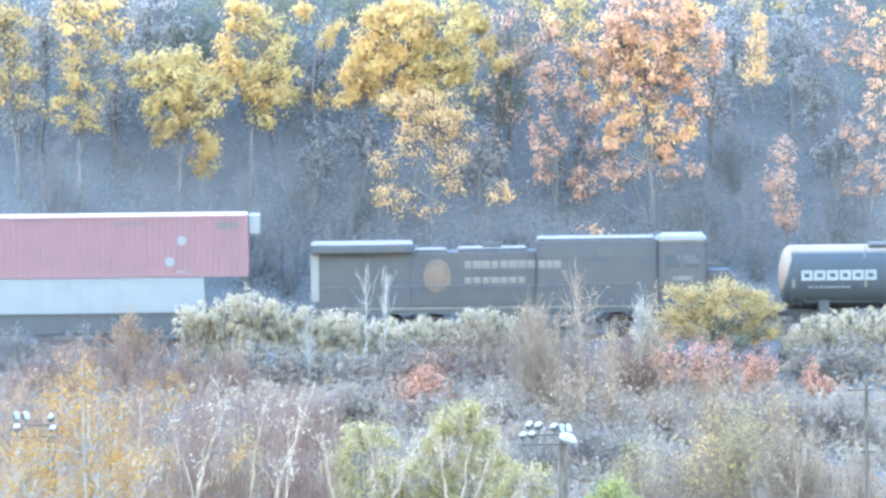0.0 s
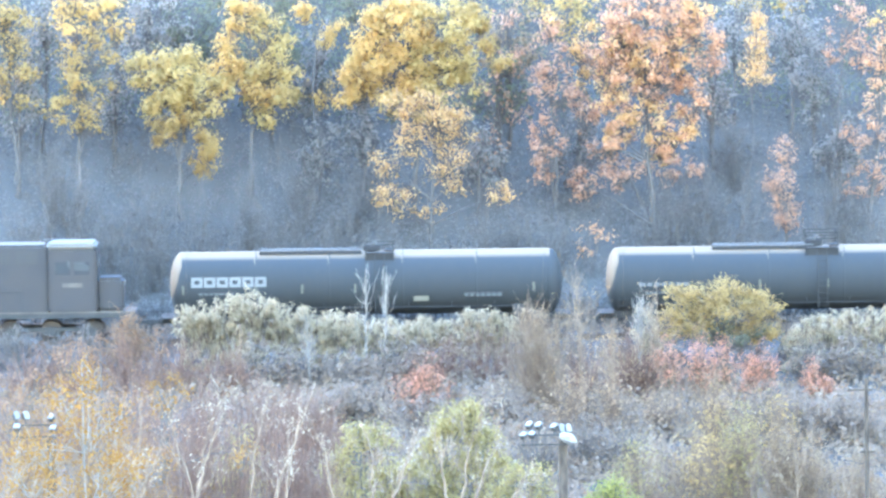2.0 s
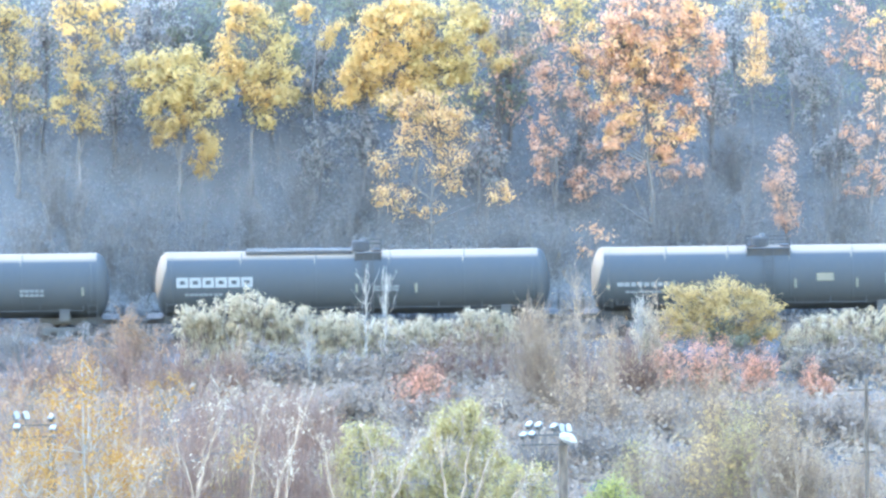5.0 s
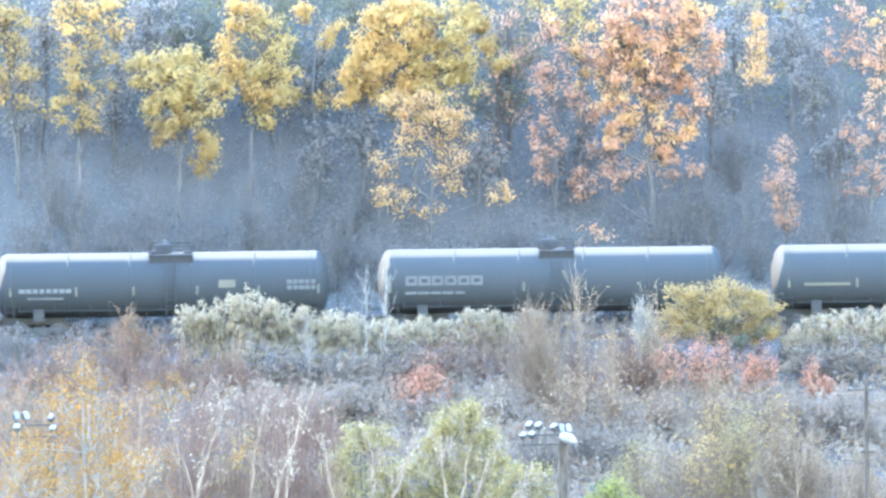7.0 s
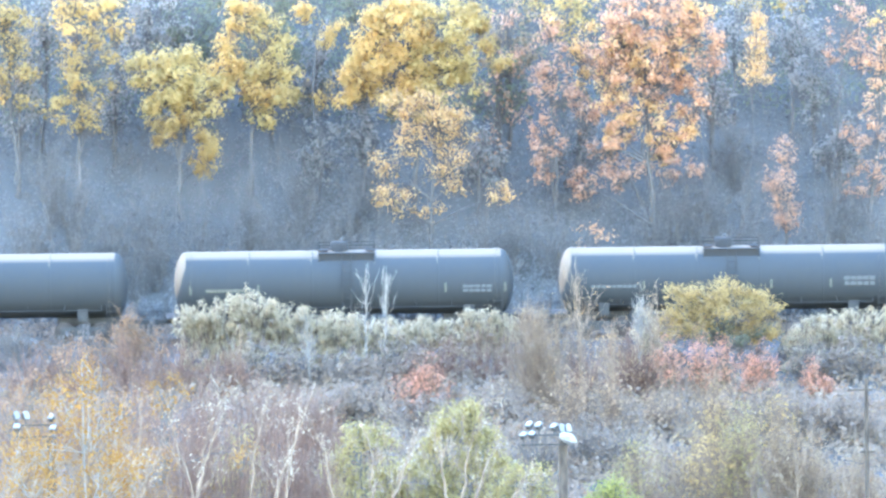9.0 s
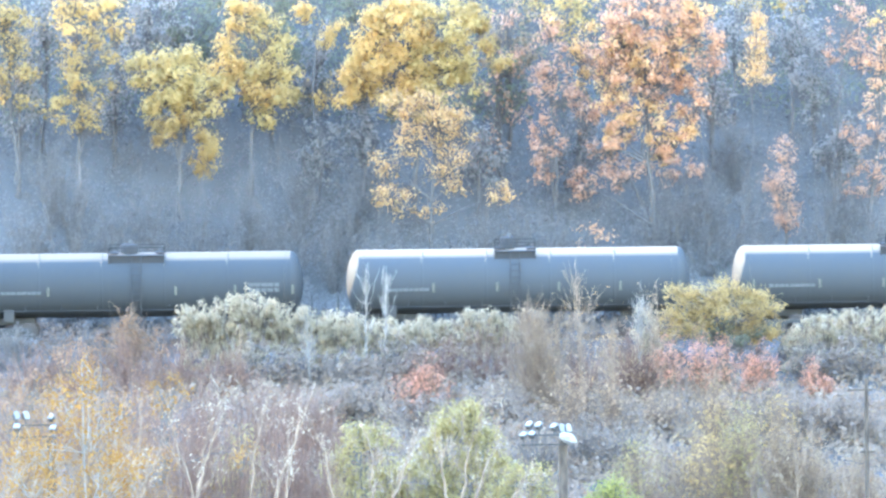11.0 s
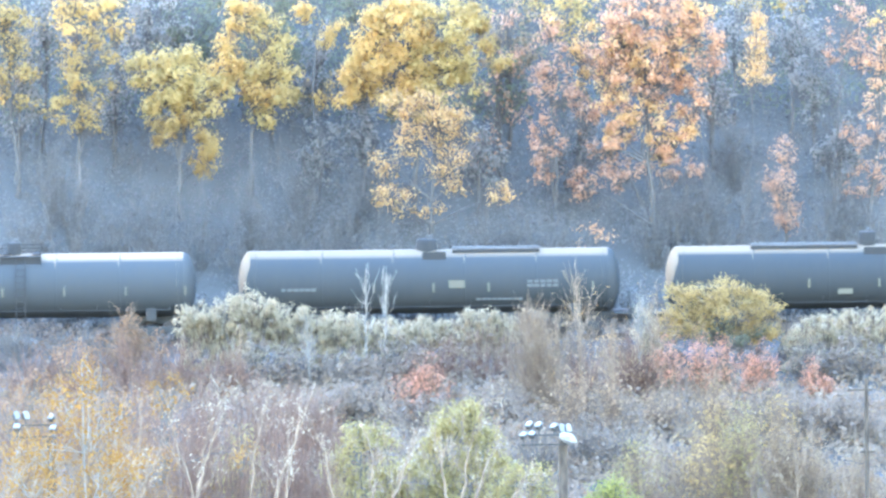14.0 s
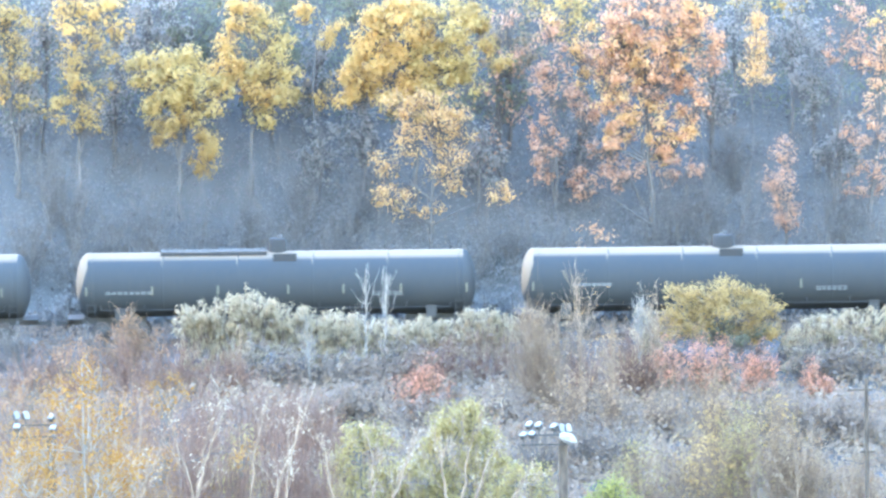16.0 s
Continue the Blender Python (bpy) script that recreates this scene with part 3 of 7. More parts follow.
def tank_car(label, length, mat, x_at, dome=0.0, dome_r=0.42, dome_h=0.42, walkway=None, mark=None, marks=(), yellow=(), placard=None,
             rail_h=0.55, platform=1.6, big_platform=True, group="tank cars of the train", cover=None):
    """A railway tank car. length: of the shell; dome: where along it the fittings stand; walkway: (from, to) of a running board on top;
    mark: (from, to) of a block trade mark; marks: (from, to, z0, z1, cells, rows) of lettering; yellow: places of upright reflectors."""
    car = thing("tank_car", label, "tank car", group, pose(x_at, 0, 0))
    h, hd = length / 2, 0.58
    prof = []
    for k in range(9):
        a = math.pi / 2 * k / 8
        prof.append((-h + hd * (1 - math.sin(a)), R_TANK * math.cos(a) if k < 8 else 0.02))
    prof = prof[::-1]
    seams = [(-h + hd + (length - 2 * hd) * q / 5) for q in range(1, 5)]
    body = [(-h + hd, R_TANK), (-h + hd + 0.06, R_TANK), (-h + hd + 0.12, R_TANK)]
    for s in seams:
        body += [(s - 0.12, R_TANK), (s - 0.06, R_TANK), (s - 0.035, R_TANK), (s - 0.02, R_TANK + 0.006), (s + 0.02, R_TANK + 0.006), (s + 0.035, R_TANK),
                 (s + 0.06, R_TANK), (s + 0.12, R_TANK)]
    body += [(h - hd - 0.12, R_TANK), (h - hd - 0.06, R_TANK), (h - hd, R_TANK)]
    shell = part("shell", lathe(body, 64, "x", (0, 0, Z_TANK)), mat, car)
    smooth(shell, 40)
    for s in (-1, 1):
        smooth(part("head", lathe([(-s * u, r) for u, r in prof], 64, "x", (0, 0, Z_TANK)), mat, car), 60)
    # jacket bands near the heads
    for s in (-1, 1):
        part("band", lathe([(s * (h - hd - 0.25) - 0.05, R_TANK + 0.001), (s * (h - hd - 0.25) - 0.045, R_TANK + 0.014),
                            (s * (h - hd - 0.25) + 0.045, R_TANK + 0.014), (s * (h - hd - 0.25) + 0.05, R_TANK + 0.001)], 64, "x", (0, 0, Z_TANK)), mat, shell)
    # stub sills, saddles, end platforms
    for s in (-1, 1):
        xe = s * (h - 0.2)
        bm = boxes(((s * (h - 1.5), 0, 0.98), (3.6, 0.55, 0.36)), ((s * (h - 2.1), 0, 1.32), (0.5, 2.3, 0.62)), bevel=0.03)
        part("saddle", bm, M_UNDER, car)
        bm = boxes(((xe + s * 0.25, 0, 1.12), (0.75, 2.7, 0.05)), ((xe + s * 0.62, 0, 1.02), (0.06, 2.7, 0.16)))
        ep = part("end_platform", bm, M_UNDER, car)
        bm = bmesh.new()
        for y in (-1.3, 1.3):
            rod(bm, (xe + s * 0.6, y, 1.1), (xe + s * 0.6, y, 2.1), 0.02)
        rod(bm, (xe + s * 0.6, -1.3, 2.1), (xe + s * 0.6, 1.3, 2.1), 0.02)
        part("handrail", bm, M_UNDER, ep)
        truck(car, s * (h - 2.1))
        coupler(car, s * (h + 0.3), s)
        # side ladder at the end
        bm = bmesh.new()
        for q in (-0.2, 0.2):
            rod(bm, (s * (h - 0.75) + q, -1.56, 0.55), (s * (h - 0.75) + q, -1.56, 1.9), 0.018)
        for k in range(5):
            rod(bm, (s * (h - 0.75) - 0.2, -1.56, 0.6 + k * 0.3), (s * (h - 0.75) + 0.2, -1.56, 0.6 + k * 0.3), 0.014)
        part("ladder", bm, M_FITTING, car)
    # long side rail under the shell
    bm = bmesh.new()
    rod(bm, (-h + 1.2, -1.5, 1.55), (h - 1.2, -1.5, 1.55), 0.022)
    for k in range(9):
        xx = -h + 1.2 + (length - 2.4) * k / 8
        rod(bm, (xx, -1.5, 1.55), (xx, side_y(1.8) + 0.05, 1.8), 0.014)
    part("side_rail", bm, M_FITTING, car)
    # fittings on top
    zt = Z_TANK + R_TANK
    bm = lathe([(zt - 0.12, dome_r), (zt + dome_h * 0.8, dome_r), (zt + dome_h * 0.95, dome_r * 0.92), (zt + dome_h, dome_r * 0.6)], 28, "z", (dome, 0, 0))
    cov = smooth(part("manway", bm, cover or M_FITTING, car, "bolted manway housing"), 30)
    bm = lathe([(zt + dome_h - 0.02, 0.12), (zt + dome_h + 0.1, 0.12), (zt + dome_h + 0.14, 0.06)], 14, "z", (dome + 0.1, 0.1, 0))
    smooth(part("valve", bm, M_GALV, cov))
    # Dark boards added to break the bright strip, as the platform's shade does.
    for s in (-1, 1):
        part("shade_board", boxes(((dome + 0.35, s * 1.02, zt - 0.24), (platform, 0.05, 0.36))), M_FITTING, car, "dark board standing in for shade beside the manway")
    if big_platform:
        w = platform
        bm = boxes(((dome + 0.35, -0.80, zt - 0.08), (w, 0.62, 0.045)), ((dome + 0.35, 0.80, zt - 0.08), (w, 0.62, 0.045)),
                   ((dome + 0.35 - w / 2 + 0.2, 0, zt + 0.02), (0.4, 1.0, 0.045)), ((dome + 0.35 + w / 2 - 0.2, 0, zt + 0.02), (0.4, 1.0, 0.045)))
        pf = part("platform", bm, M_FITTING, car, "dark grating platform round the manway")
        xa, xb = dome + 0.35 - w / 2, dome + 0.35 + w / 2
        for y in (-1.1, 1.1):
            bm = bmesh.new()
            for xx in (xa, xb):
                rod(bm, (xx, y, zt - 0.1), (xx, y, zt + rail_h), 0.022)
            rod(bm, (xa, y, zt + rail_h), (xb, y, zt + rail_h), 0.022)
            rod(bm, (xa, y, zt + rail_h * 0.55), (xb, y, zt + rail_h * 0.55), 0.016)
            rod(bm, (xa, y, zt - 0.1), (xa, y * 0.98, zt - 0.6), 0.022)
            rod(bm, (xb, y, zt - 0.1), (xb, y * 0.98, zt - 0.6), 0.022)
            part("railing", bm, M_FITTING, pf, "dark tube railing")
        # ladder up to the platform
        bm = bmesh.new()
        pts = [(-1.62, 0.9), (-1.62, 2.7), (-1.35, 3.6), (-1.1, zt - 0.05)]
        for q in (-0.22, 0.22):
            for a, b in zip(pts, pts[1:]):
                rod(bm, (dome + 0.35 + q, a[0], a[1]), (dome + 0.35 + q, b[0], b[1]), 0.02)
        for k in range(9):
            z = 1.1 + k * 0.3
            y = -1.62 if z < 2.7 else -1.62 + (z - 2.7) / 0.9 * 0.27
            rod(bm, (dome + 0.13, y, z), (dome + 0.57, y, z), 0.014)
        part("access_ladder", bm, M_FITTING, car)
    if walkway:
        a, b = walkway
        bm = boxes((((a + b) / 2, -0.42, zt + 0.05), (b - a, 0.42, 0.04)), (((a + b) / 2, 0.42, zt + 0.05), (b - a, 0.42, 0.04)))
        for k in range(7):
            box(bm, (a + (b - a) * (k + 0.5) / 7, 0, zt + 0.0), (0.08, 1.3, 0.08))
        part("stringer", boxes((((a + b) / 2, -0.66, zt - 0.06), (b - a, 0.04, 0.15))), M_FITTING, car, "dark steel stringer under the running board")
        part("running_board", bm, M_GALV, car, "grey grating running board along the top")
    if mark:
        block_mark(car, mark[0], mark[1], mark[2], mark[3], side_y((mark[2] + mark[3]) / 2) - 0.008, mark[4])
    for i, (a, b, z0, z1, cells, rows, mm) in enumerate(marks):
        stencil(car, a, b, z0, z1, side_y((z0 + z1) / 2) - 0.006, mm, cells, rows, i + int(length * 10))
    for xx in yellow:
        part("reflector", boxes(((xx, side_y(2.45) - 0.004, 2.45), (0.09, 0.012, 0.42))), M_YELLOWMARK, car, "yellow reflector strip")
    if placard:
        part("placard", boxes(((placard[0], side_y(placard[1]) - 0.006, placard[1]), (placard[2], 0.012, 0.36)), bevel=0.004), M_YELLOWMARK, car, "yellow placard")
    return car


def container(name, label, length, height, mat, at, ribs=True, group=""):
    """A freight container with ribbed sides, corner posts, rails and end doors."""
    c = thing(name, label, "container", group, at)
    h = length / 2
    pitch = 0.28 if ribs else 0.6
    dep = 0.036 if ribs else 0.012
    n = int((length - 0.3) / pitch)
    x0 = -n * pitch / 2
    for y, s in ((-1.22, 1), (1.22, -1)):
        bm = bmesh.new()
        low, high = [bm.verts.new((-h + 0.14, y, 0.16))], [bm.verts.new((-h + 0.14, y, height - 0.1))]
        for k in range(n):
            for fx, d in ((0.0, 0), (0.3, 0), (0.42, dep), (0.88, dep)):
                xx = x0 + pitch * (k + fx)
                low.append(bm.verts.new((xx, y + s * d, 0.16)))
                high.append(bm.verts.new((xx, y + s * d, height - 0.1)))
        low.append(bm.verts.new((h - 0.14, y, 0.16)))
        high.append(bm.verts.new((h - 0.14, y, height - 0.1)))
        for k in range(len(low) - 1):
            bm.faces.new((low[k], low[k + 1], high[k + 1], high[k]))
        part("side_panel", bm, mat, c)
    part("roof", boxes(((0, 0, height - 0.025), (length - 0.1, 2.40, 0.05)), bevel=0.01), mat, c)
    part("floor_frame", boxes(((0, 0, 0.08), (length - 0.1, 2.36, 0.14))), M_UNDER, c)
    for s in (-1, 1):
        part("top_rail", boxes(((0, s * 1.2, height - 0.06), (length - 0.2, 0.08, 0.12)), bevel=0.01), mat, c)
        part("bottom_rail", boxes(((0, s * 1.2, 0.09), (length - 0.2, 0.08, 0.16)), bevel=0.01), mat, c)
        for y in (-1.17, 1.17):
            part("corner_post", boxes(((s * (h - 0.09), y, height / 2), (0.18, 0.14, height)), bevel=0.012), mat, c)
        part("end_wall", boxes(((s * (h - 0.05), 0, height / 2), (0.05, 2.2, height - 0.2))), mat, c)
    return c


def well_car(x_at):
    car = thing("well_car", "dark double-stack well car carrying two containers", "railcar", "", pose(x_at, 0, 0))
    bm = boxes(((0, -1.42, 0.95), (15.6, 0.10, 0.92)), ((0, -1.45, 1.38), (15.7, 0.16, 0.08)), ((0, -1.45, 0.5), (15.7, 0.16, 0.08)), bevel=0.015)
    part("side_sill", bm, M_UNDER, car)
    bm = boxes(((0, 1.42, 0.95), (15.6, 0.10, 0.92)), ((0, 1.45, 1.38), (15.7, 0.16, 0.08)), bevel=0.015)
    part("side_sill", bm, M_UNDER, car)
    for k in range(15):
        part("side_post", boxes(((-7.4 + k * 1.057, -1.49, 0.94), (0.09, 0.06, 0.84))), M_UNDER, car)
    part("well_floor", boxes(((0, 0, 0.42), (15.4, 2.8, 0.08))), M_UNDER, car)
    for s in (-1, 1):
        part("end_deck", boxes(((s * 8.7, 0, 1.05), (2.6, 2.7, 0.28)), ((s * 7.75, 0, 0.8), (0.2, 2.8, 0.7)), bevel=0.03), M_UNDER, car)
        bm = rods(((s * 9.9, -1.3, 1.2), (s * 9.9, -1.3, 2.1), 0.02), ((s * 9.9, 1.3, 1.2), (s * 9.9, 1.3, 2.1), 0.02), ((s * 9.9, -1.3, 2.1), (s * 9.9, 1.3, 2.1), 0.02))
        part("end_rail", bm, M_GALV, car)
        truck(car, s * 8.7)
        coupler(car, s * 10.0, s)
    return car


def locomotive(x_at):
    """A six-axle road locomotive, cab to the +x end."""
    lo = thing("diesel_locomotive", "dark red diesel freight locomotive with faded gold emblem and soot", "locomotive", "", pose(x_at, 0, 0))
    L0, L1 = -10.15, 10.15
    part("underframe", boxes(((0, 0, 1.33), (20.6, 3.0, 0.26)), ((0, -1.5, 1.42), (20.4, 0.06, 0.14)), bevel=0.02), M_LOCOBLACK, lo)
    # The lit sill of the walkway is put in as a cream bar.
    part("walkway_edge", boxes(((0.0, -1.545, 1.47), (19.6, 0.03, 0.07))), M_CREAM, lo, "walkway edge coloured pale as if sunlit")
    part("fuel_tank", boxes(((-0.3, 0, 0.78), (5.4, 2.9, 0.85)), bevel=0.16), M_LOCOBLACK, lo)
    for s in (-1, 1):
        truck(lo, s * 6.3, (-1.95, 0.0, 1.95), 0.52)
        coupler(lo, s * 10.3, s)
        part("pilot", boxes(((s * 10.25, 0, 0.75), (0.12, 2.9, 1.0)), bevel=0.03), M_LOCOBLACK, lo)
        for zz in (0.45, 0.75, 1.05):
            part("step", boxes(((s * 9.95, -1.4, zz), (0.5, 0.25, 0.05))), M_GALV, lo)
    # rear radiator section with its overhanging wings
    body = part("radiator_section", boxes(((-7.72, 0, 2.8), (4.5, 1.9, 2.75)), bevel=0.04), M_LOCO, lo)
    part("radiator_wing", boxes(((-7.72, 0, 4.28), (4.8, 2.9, 0.42)), bevel=0.06), M_LOCOBLACK, body, "sooty black overhanging radiator")
    # Sun glare on the rear end is put into its pale colour.
    part("radiator_end", boxes(((-9.93, 0, 2.95), (0.44, 1.98, 2.35)), bevel=0.05), M_PALESHEET, body, "end sheet coloured pale as the sun strikes it")
    for k in range(9):
        part("louvre", boxes(((-9.6 + k * 0.46, -1.46, 4.28), (0.36, 0.03, 0.26))), M_UNDER, body)
    # long hood
    hood = part("long_hood", boxes(((-1.1, 0, 2.75), (8.9, 1.84, 2.62)), bevel=0.08), M_LOCO, lo)
    part("hood_roof", boxes(((-4.5, 0, 4.10), (1.5, 1.5, 0.16)), ((-1.6, 0, 4.12), (3.2, 1.6, 0.2)), bevel=0.03), M_LOCOBLACK, hood)
    part("exhaust_stack", boxes(((-1.6, 0, 4.32), (0.9, 0.4, 0.22)), bevel=0.04), M_UNDER, hood)
    for k in range(13):
        dr = part("access_door", boxes(((-5.1 + k * 0.66, -0.935, 2.6), (0.60, 0.03, 1.9)), bevel=0.008), M_LOCO, hood)
        part("latch", boxes(((-4.9 + k * 0.66, -0.96, 2.6), (0.05, 0.03, 0.12))), M_GALV, dr)
    # tall equipment box behind the cab
    eq = part("equipment_cabinet", boxes(((3.35, 0, 3.0), (5.7, 2.45, 3.1)), bevel=0.06), M_LOCO, lo)
    part("brake_grid", boxes(((3.3, 0, 4.58), (5.5, 2.1, 0.14)), bevel=0.02), M_LOCOBLACK, eq)
    for k in range(4):
        part("intake_grille", boxes(((1.3 + k * 1.3, -1.245, 4.05), (1.05, 0.03, 0.6))), M_UNDER, eq)
    # cab
    cab = part("cab", boxes(((7.35, 0, 2.95), (2.3, 3.0, 3.0)), bevel=0.10), M_LOCO, lo)
    part("cab_roof", boxes(((7.3, 0, 4.56), (2.4, 2.9, 0.32)), bevel=0.13), M_PALESHEET, cab, "pale weathered cab roof")
    for k in range(2):
        part("side_window", boxes(((6.9 + k * 0.9, -1.51, 3.55), (0.72, 0.03, 0.62)), bevel=0.01), M_WINDOW, cab)
    part("windscreen", boxes(((8.51, 0, 3.65), (0.03, 2.2, 0.6))), M_WINDOW, cab)
    part("number_board", boxes(((7.35, -1.52, 2.75), (0.95, 0.02, 0.2))), M_CREAM, cab)
    part("nose", boxes(((9.1, 0, 2.25), (1.3, 1.9, 1.6)), bevel=0.16), M_LOCO, lo)
    part("nose_headlight", boxes(((9.77, 0, 2.75), (0.06, 0.5, 0.22)), bevel=0.02), M_LAMPFACE, lo)
    # lettering and emblem
    y = -0.962
    bm = lathe([(-0.012, 0.62), (0.0, 0.66), (0.012, 0.62)], 28, "z")
    bmesh.ops.transform(bm, matrix=pose(-4.2, y - 0.02, 2.95, 90) @ Matrix.Diagonal((1.0, 1.2, 1, 1)), verts=bm.verts)
    part("emblem", bm, M_SHIELD, hood, "faded gold shield emblem")
    bm = lathe([(-0.012, 0.3), (0.0, 0.34), (0.012, 0.3)], 20, "z")
    bmesh.ops.transform(bm, matrix=pose(-4.2, y - 0.04, 3.05, 90), verts=bm.verts)
    part("emblem_boss", bm, M_SHIELD, hood)
    stencil(lo, -2.95, 0.45, 3.20, 3.72, -0.99, M_CREAM, 8, 1, 3)
    stencil(lo, 0.55, 1.65, 3.20, 3.72, -1.265, M_CREAM, 3, 1, 5)
    stencil(lo, -2.95, 0.0, 2.50, 2.93, -0.99, M_CREAM, 7, 1, 4)
    # side railing
    for k in range(14):
        xx = -9.6 + k * 1.12
        part("stanchion", rods(((xx, -1.47, 1.45), (xx, -1.47, 2.5), 0.02)), M_LOCOBLACK, lo)
    part("handrail", rods(((-9.6, -1.47, 2.5), (4.96, -1.47, 2.5), 0.02)), M_LOCOBLACK, lo)
    part("horn", rods(((5.9, -0.3, 4.8), (6.4, -0.3, 4.8), 0.05), ((6.1, -0.3, 4.62), (6.1, -0.3, 4.8), 0.03)), M_GALV, lo)
    return lo


TRAIN = []  # (thing, x at the start, z)
X_WELL = -17.85
TRAIN.append((well_car(X_WELL), X_WELL, 0.0))
c = container("shipping_container", "long red ribbed container stacked on a shorter white one", 16.15, 2.90, M_RED, pose(-17.24, 0, 3.05), True)
part("generator_box", boxes(((8.36, 0, 2.42), (0.52, 2.0, 0.86)), bevel=0.03), M_WHITEBOX, c, "white box on the container's end")
for xx, zz in ((4.95, 1.72), (4.38, 0.74)):
    bm = lathe([(-0.006, 0.20), (0.0, 0.225), (0.006, 0.20)], 20, "z")
    bmesh.ops.transform(bm, matrix=pose(xx, -1.262, zz, 90), verts=bm.verts)
    part("round_decal", bm, M_WHITEMARK, c, "round white decal")
stencil(c, 6.6, 7.6, 2.25, 2.6, -1.258, M_FAINTMARK, 6, 3, 9)
stencil(c, 1.6, 3.2, 2.5, 2.62, -1.258, M_FAINTMARK, 9, 1, 10)
stencil(c, 4.7, 5.1, 0.2, 0.32, -1.26, M_WHITEMARK, 2, 1, 11)
TRAIN.append((c, -17.24, 3.05))
c = container("shipping_container", "white smooth-sided container low in the well car", 12.19, 2.55, M_WHITEBOX, pose(-17.35, 0, 0.48), False)
TRAIN.append((c, -17.35, 0.48))
TRAIN.append((locomotive(3.90), 3.90, 0.0))

W, F, S = M_WHITEMARK, M_FAINTMARK, M_SOFTMARK


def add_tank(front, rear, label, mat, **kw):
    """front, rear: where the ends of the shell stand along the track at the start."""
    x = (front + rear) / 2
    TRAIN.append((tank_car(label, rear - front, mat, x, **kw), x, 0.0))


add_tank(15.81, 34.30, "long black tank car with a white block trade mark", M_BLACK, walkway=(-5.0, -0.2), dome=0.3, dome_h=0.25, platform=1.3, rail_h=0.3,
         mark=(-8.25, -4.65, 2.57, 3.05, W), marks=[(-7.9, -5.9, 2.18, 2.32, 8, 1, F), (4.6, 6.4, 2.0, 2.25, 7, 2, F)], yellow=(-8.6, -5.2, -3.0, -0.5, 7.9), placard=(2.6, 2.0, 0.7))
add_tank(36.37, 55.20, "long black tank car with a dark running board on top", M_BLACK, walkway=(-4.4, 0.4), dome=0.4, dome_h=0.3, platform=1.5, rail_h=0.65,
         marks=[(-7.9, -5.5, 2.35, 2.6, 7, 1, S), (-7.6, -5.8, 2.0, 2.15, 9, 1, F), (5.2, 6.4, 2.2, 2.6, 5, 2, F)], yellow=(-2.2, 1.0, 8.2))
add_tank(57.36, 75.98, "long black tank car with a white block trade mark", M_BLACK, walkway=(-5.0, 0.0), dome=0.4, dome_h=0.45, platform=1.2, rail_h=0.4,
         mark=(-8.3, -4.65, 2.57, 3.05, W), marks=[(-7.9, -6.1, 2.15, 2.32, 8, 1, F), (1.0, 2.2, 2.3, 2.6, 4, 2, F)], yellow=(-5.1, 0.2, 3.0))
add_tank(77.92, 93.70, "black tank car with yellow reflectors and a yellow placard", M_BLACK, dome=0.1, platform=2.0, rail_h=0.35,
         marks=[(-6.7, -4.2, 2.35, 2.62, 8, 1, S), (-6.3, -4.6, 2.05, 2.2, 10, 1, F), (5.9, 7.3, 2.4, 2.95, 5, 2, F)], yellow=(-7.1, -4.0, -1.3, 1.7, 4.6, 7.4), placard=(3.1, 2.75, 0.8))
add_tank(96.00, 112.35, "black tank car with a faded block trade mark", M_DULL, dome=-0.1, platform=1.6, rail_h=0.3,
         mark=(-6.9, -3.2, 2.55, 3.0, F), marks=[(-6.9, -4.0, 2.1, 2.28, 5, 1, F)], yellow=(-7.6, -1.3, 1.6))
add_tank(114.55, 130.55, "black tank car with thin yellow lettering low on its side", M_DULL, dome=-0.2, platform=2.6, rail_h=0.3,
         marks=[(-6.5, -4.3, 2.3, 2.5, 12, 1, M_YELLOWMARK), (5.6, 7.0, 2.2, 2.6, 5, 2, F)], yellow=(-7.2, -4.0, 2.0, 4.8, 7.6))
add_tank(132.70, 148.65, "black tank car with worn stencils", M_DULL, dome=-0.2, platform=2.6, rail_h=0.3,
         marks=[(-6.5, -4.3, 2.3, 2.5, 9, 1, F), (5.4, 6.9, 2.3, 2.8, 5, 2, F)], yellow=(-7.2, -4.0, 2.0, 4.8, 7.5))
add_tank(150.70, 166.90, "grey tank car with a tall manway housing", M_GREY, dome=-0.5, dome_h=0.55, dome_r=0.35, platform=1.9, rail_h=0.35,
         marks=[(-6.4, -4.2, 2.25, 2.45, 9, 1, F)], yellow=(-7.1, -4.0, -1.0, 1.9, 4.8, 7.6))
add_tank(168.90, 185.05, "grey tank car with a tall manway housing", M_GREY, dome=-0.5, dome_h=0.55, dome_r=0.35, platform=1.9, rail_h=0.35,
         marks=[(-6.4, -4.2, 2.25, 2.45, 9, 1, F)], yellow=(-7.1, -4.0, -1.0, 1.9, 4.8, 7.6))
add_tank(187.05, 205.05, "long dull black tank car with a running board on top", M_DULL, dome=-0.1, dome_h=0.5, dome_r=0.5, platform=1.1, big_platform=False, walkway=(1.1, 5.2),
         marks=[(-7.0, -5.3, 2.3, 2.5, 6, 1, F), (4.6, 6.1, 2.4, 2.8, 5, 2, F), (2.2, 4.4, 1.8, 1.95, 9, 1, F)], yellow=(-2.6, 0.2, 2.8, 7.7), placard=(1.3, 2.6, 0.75))
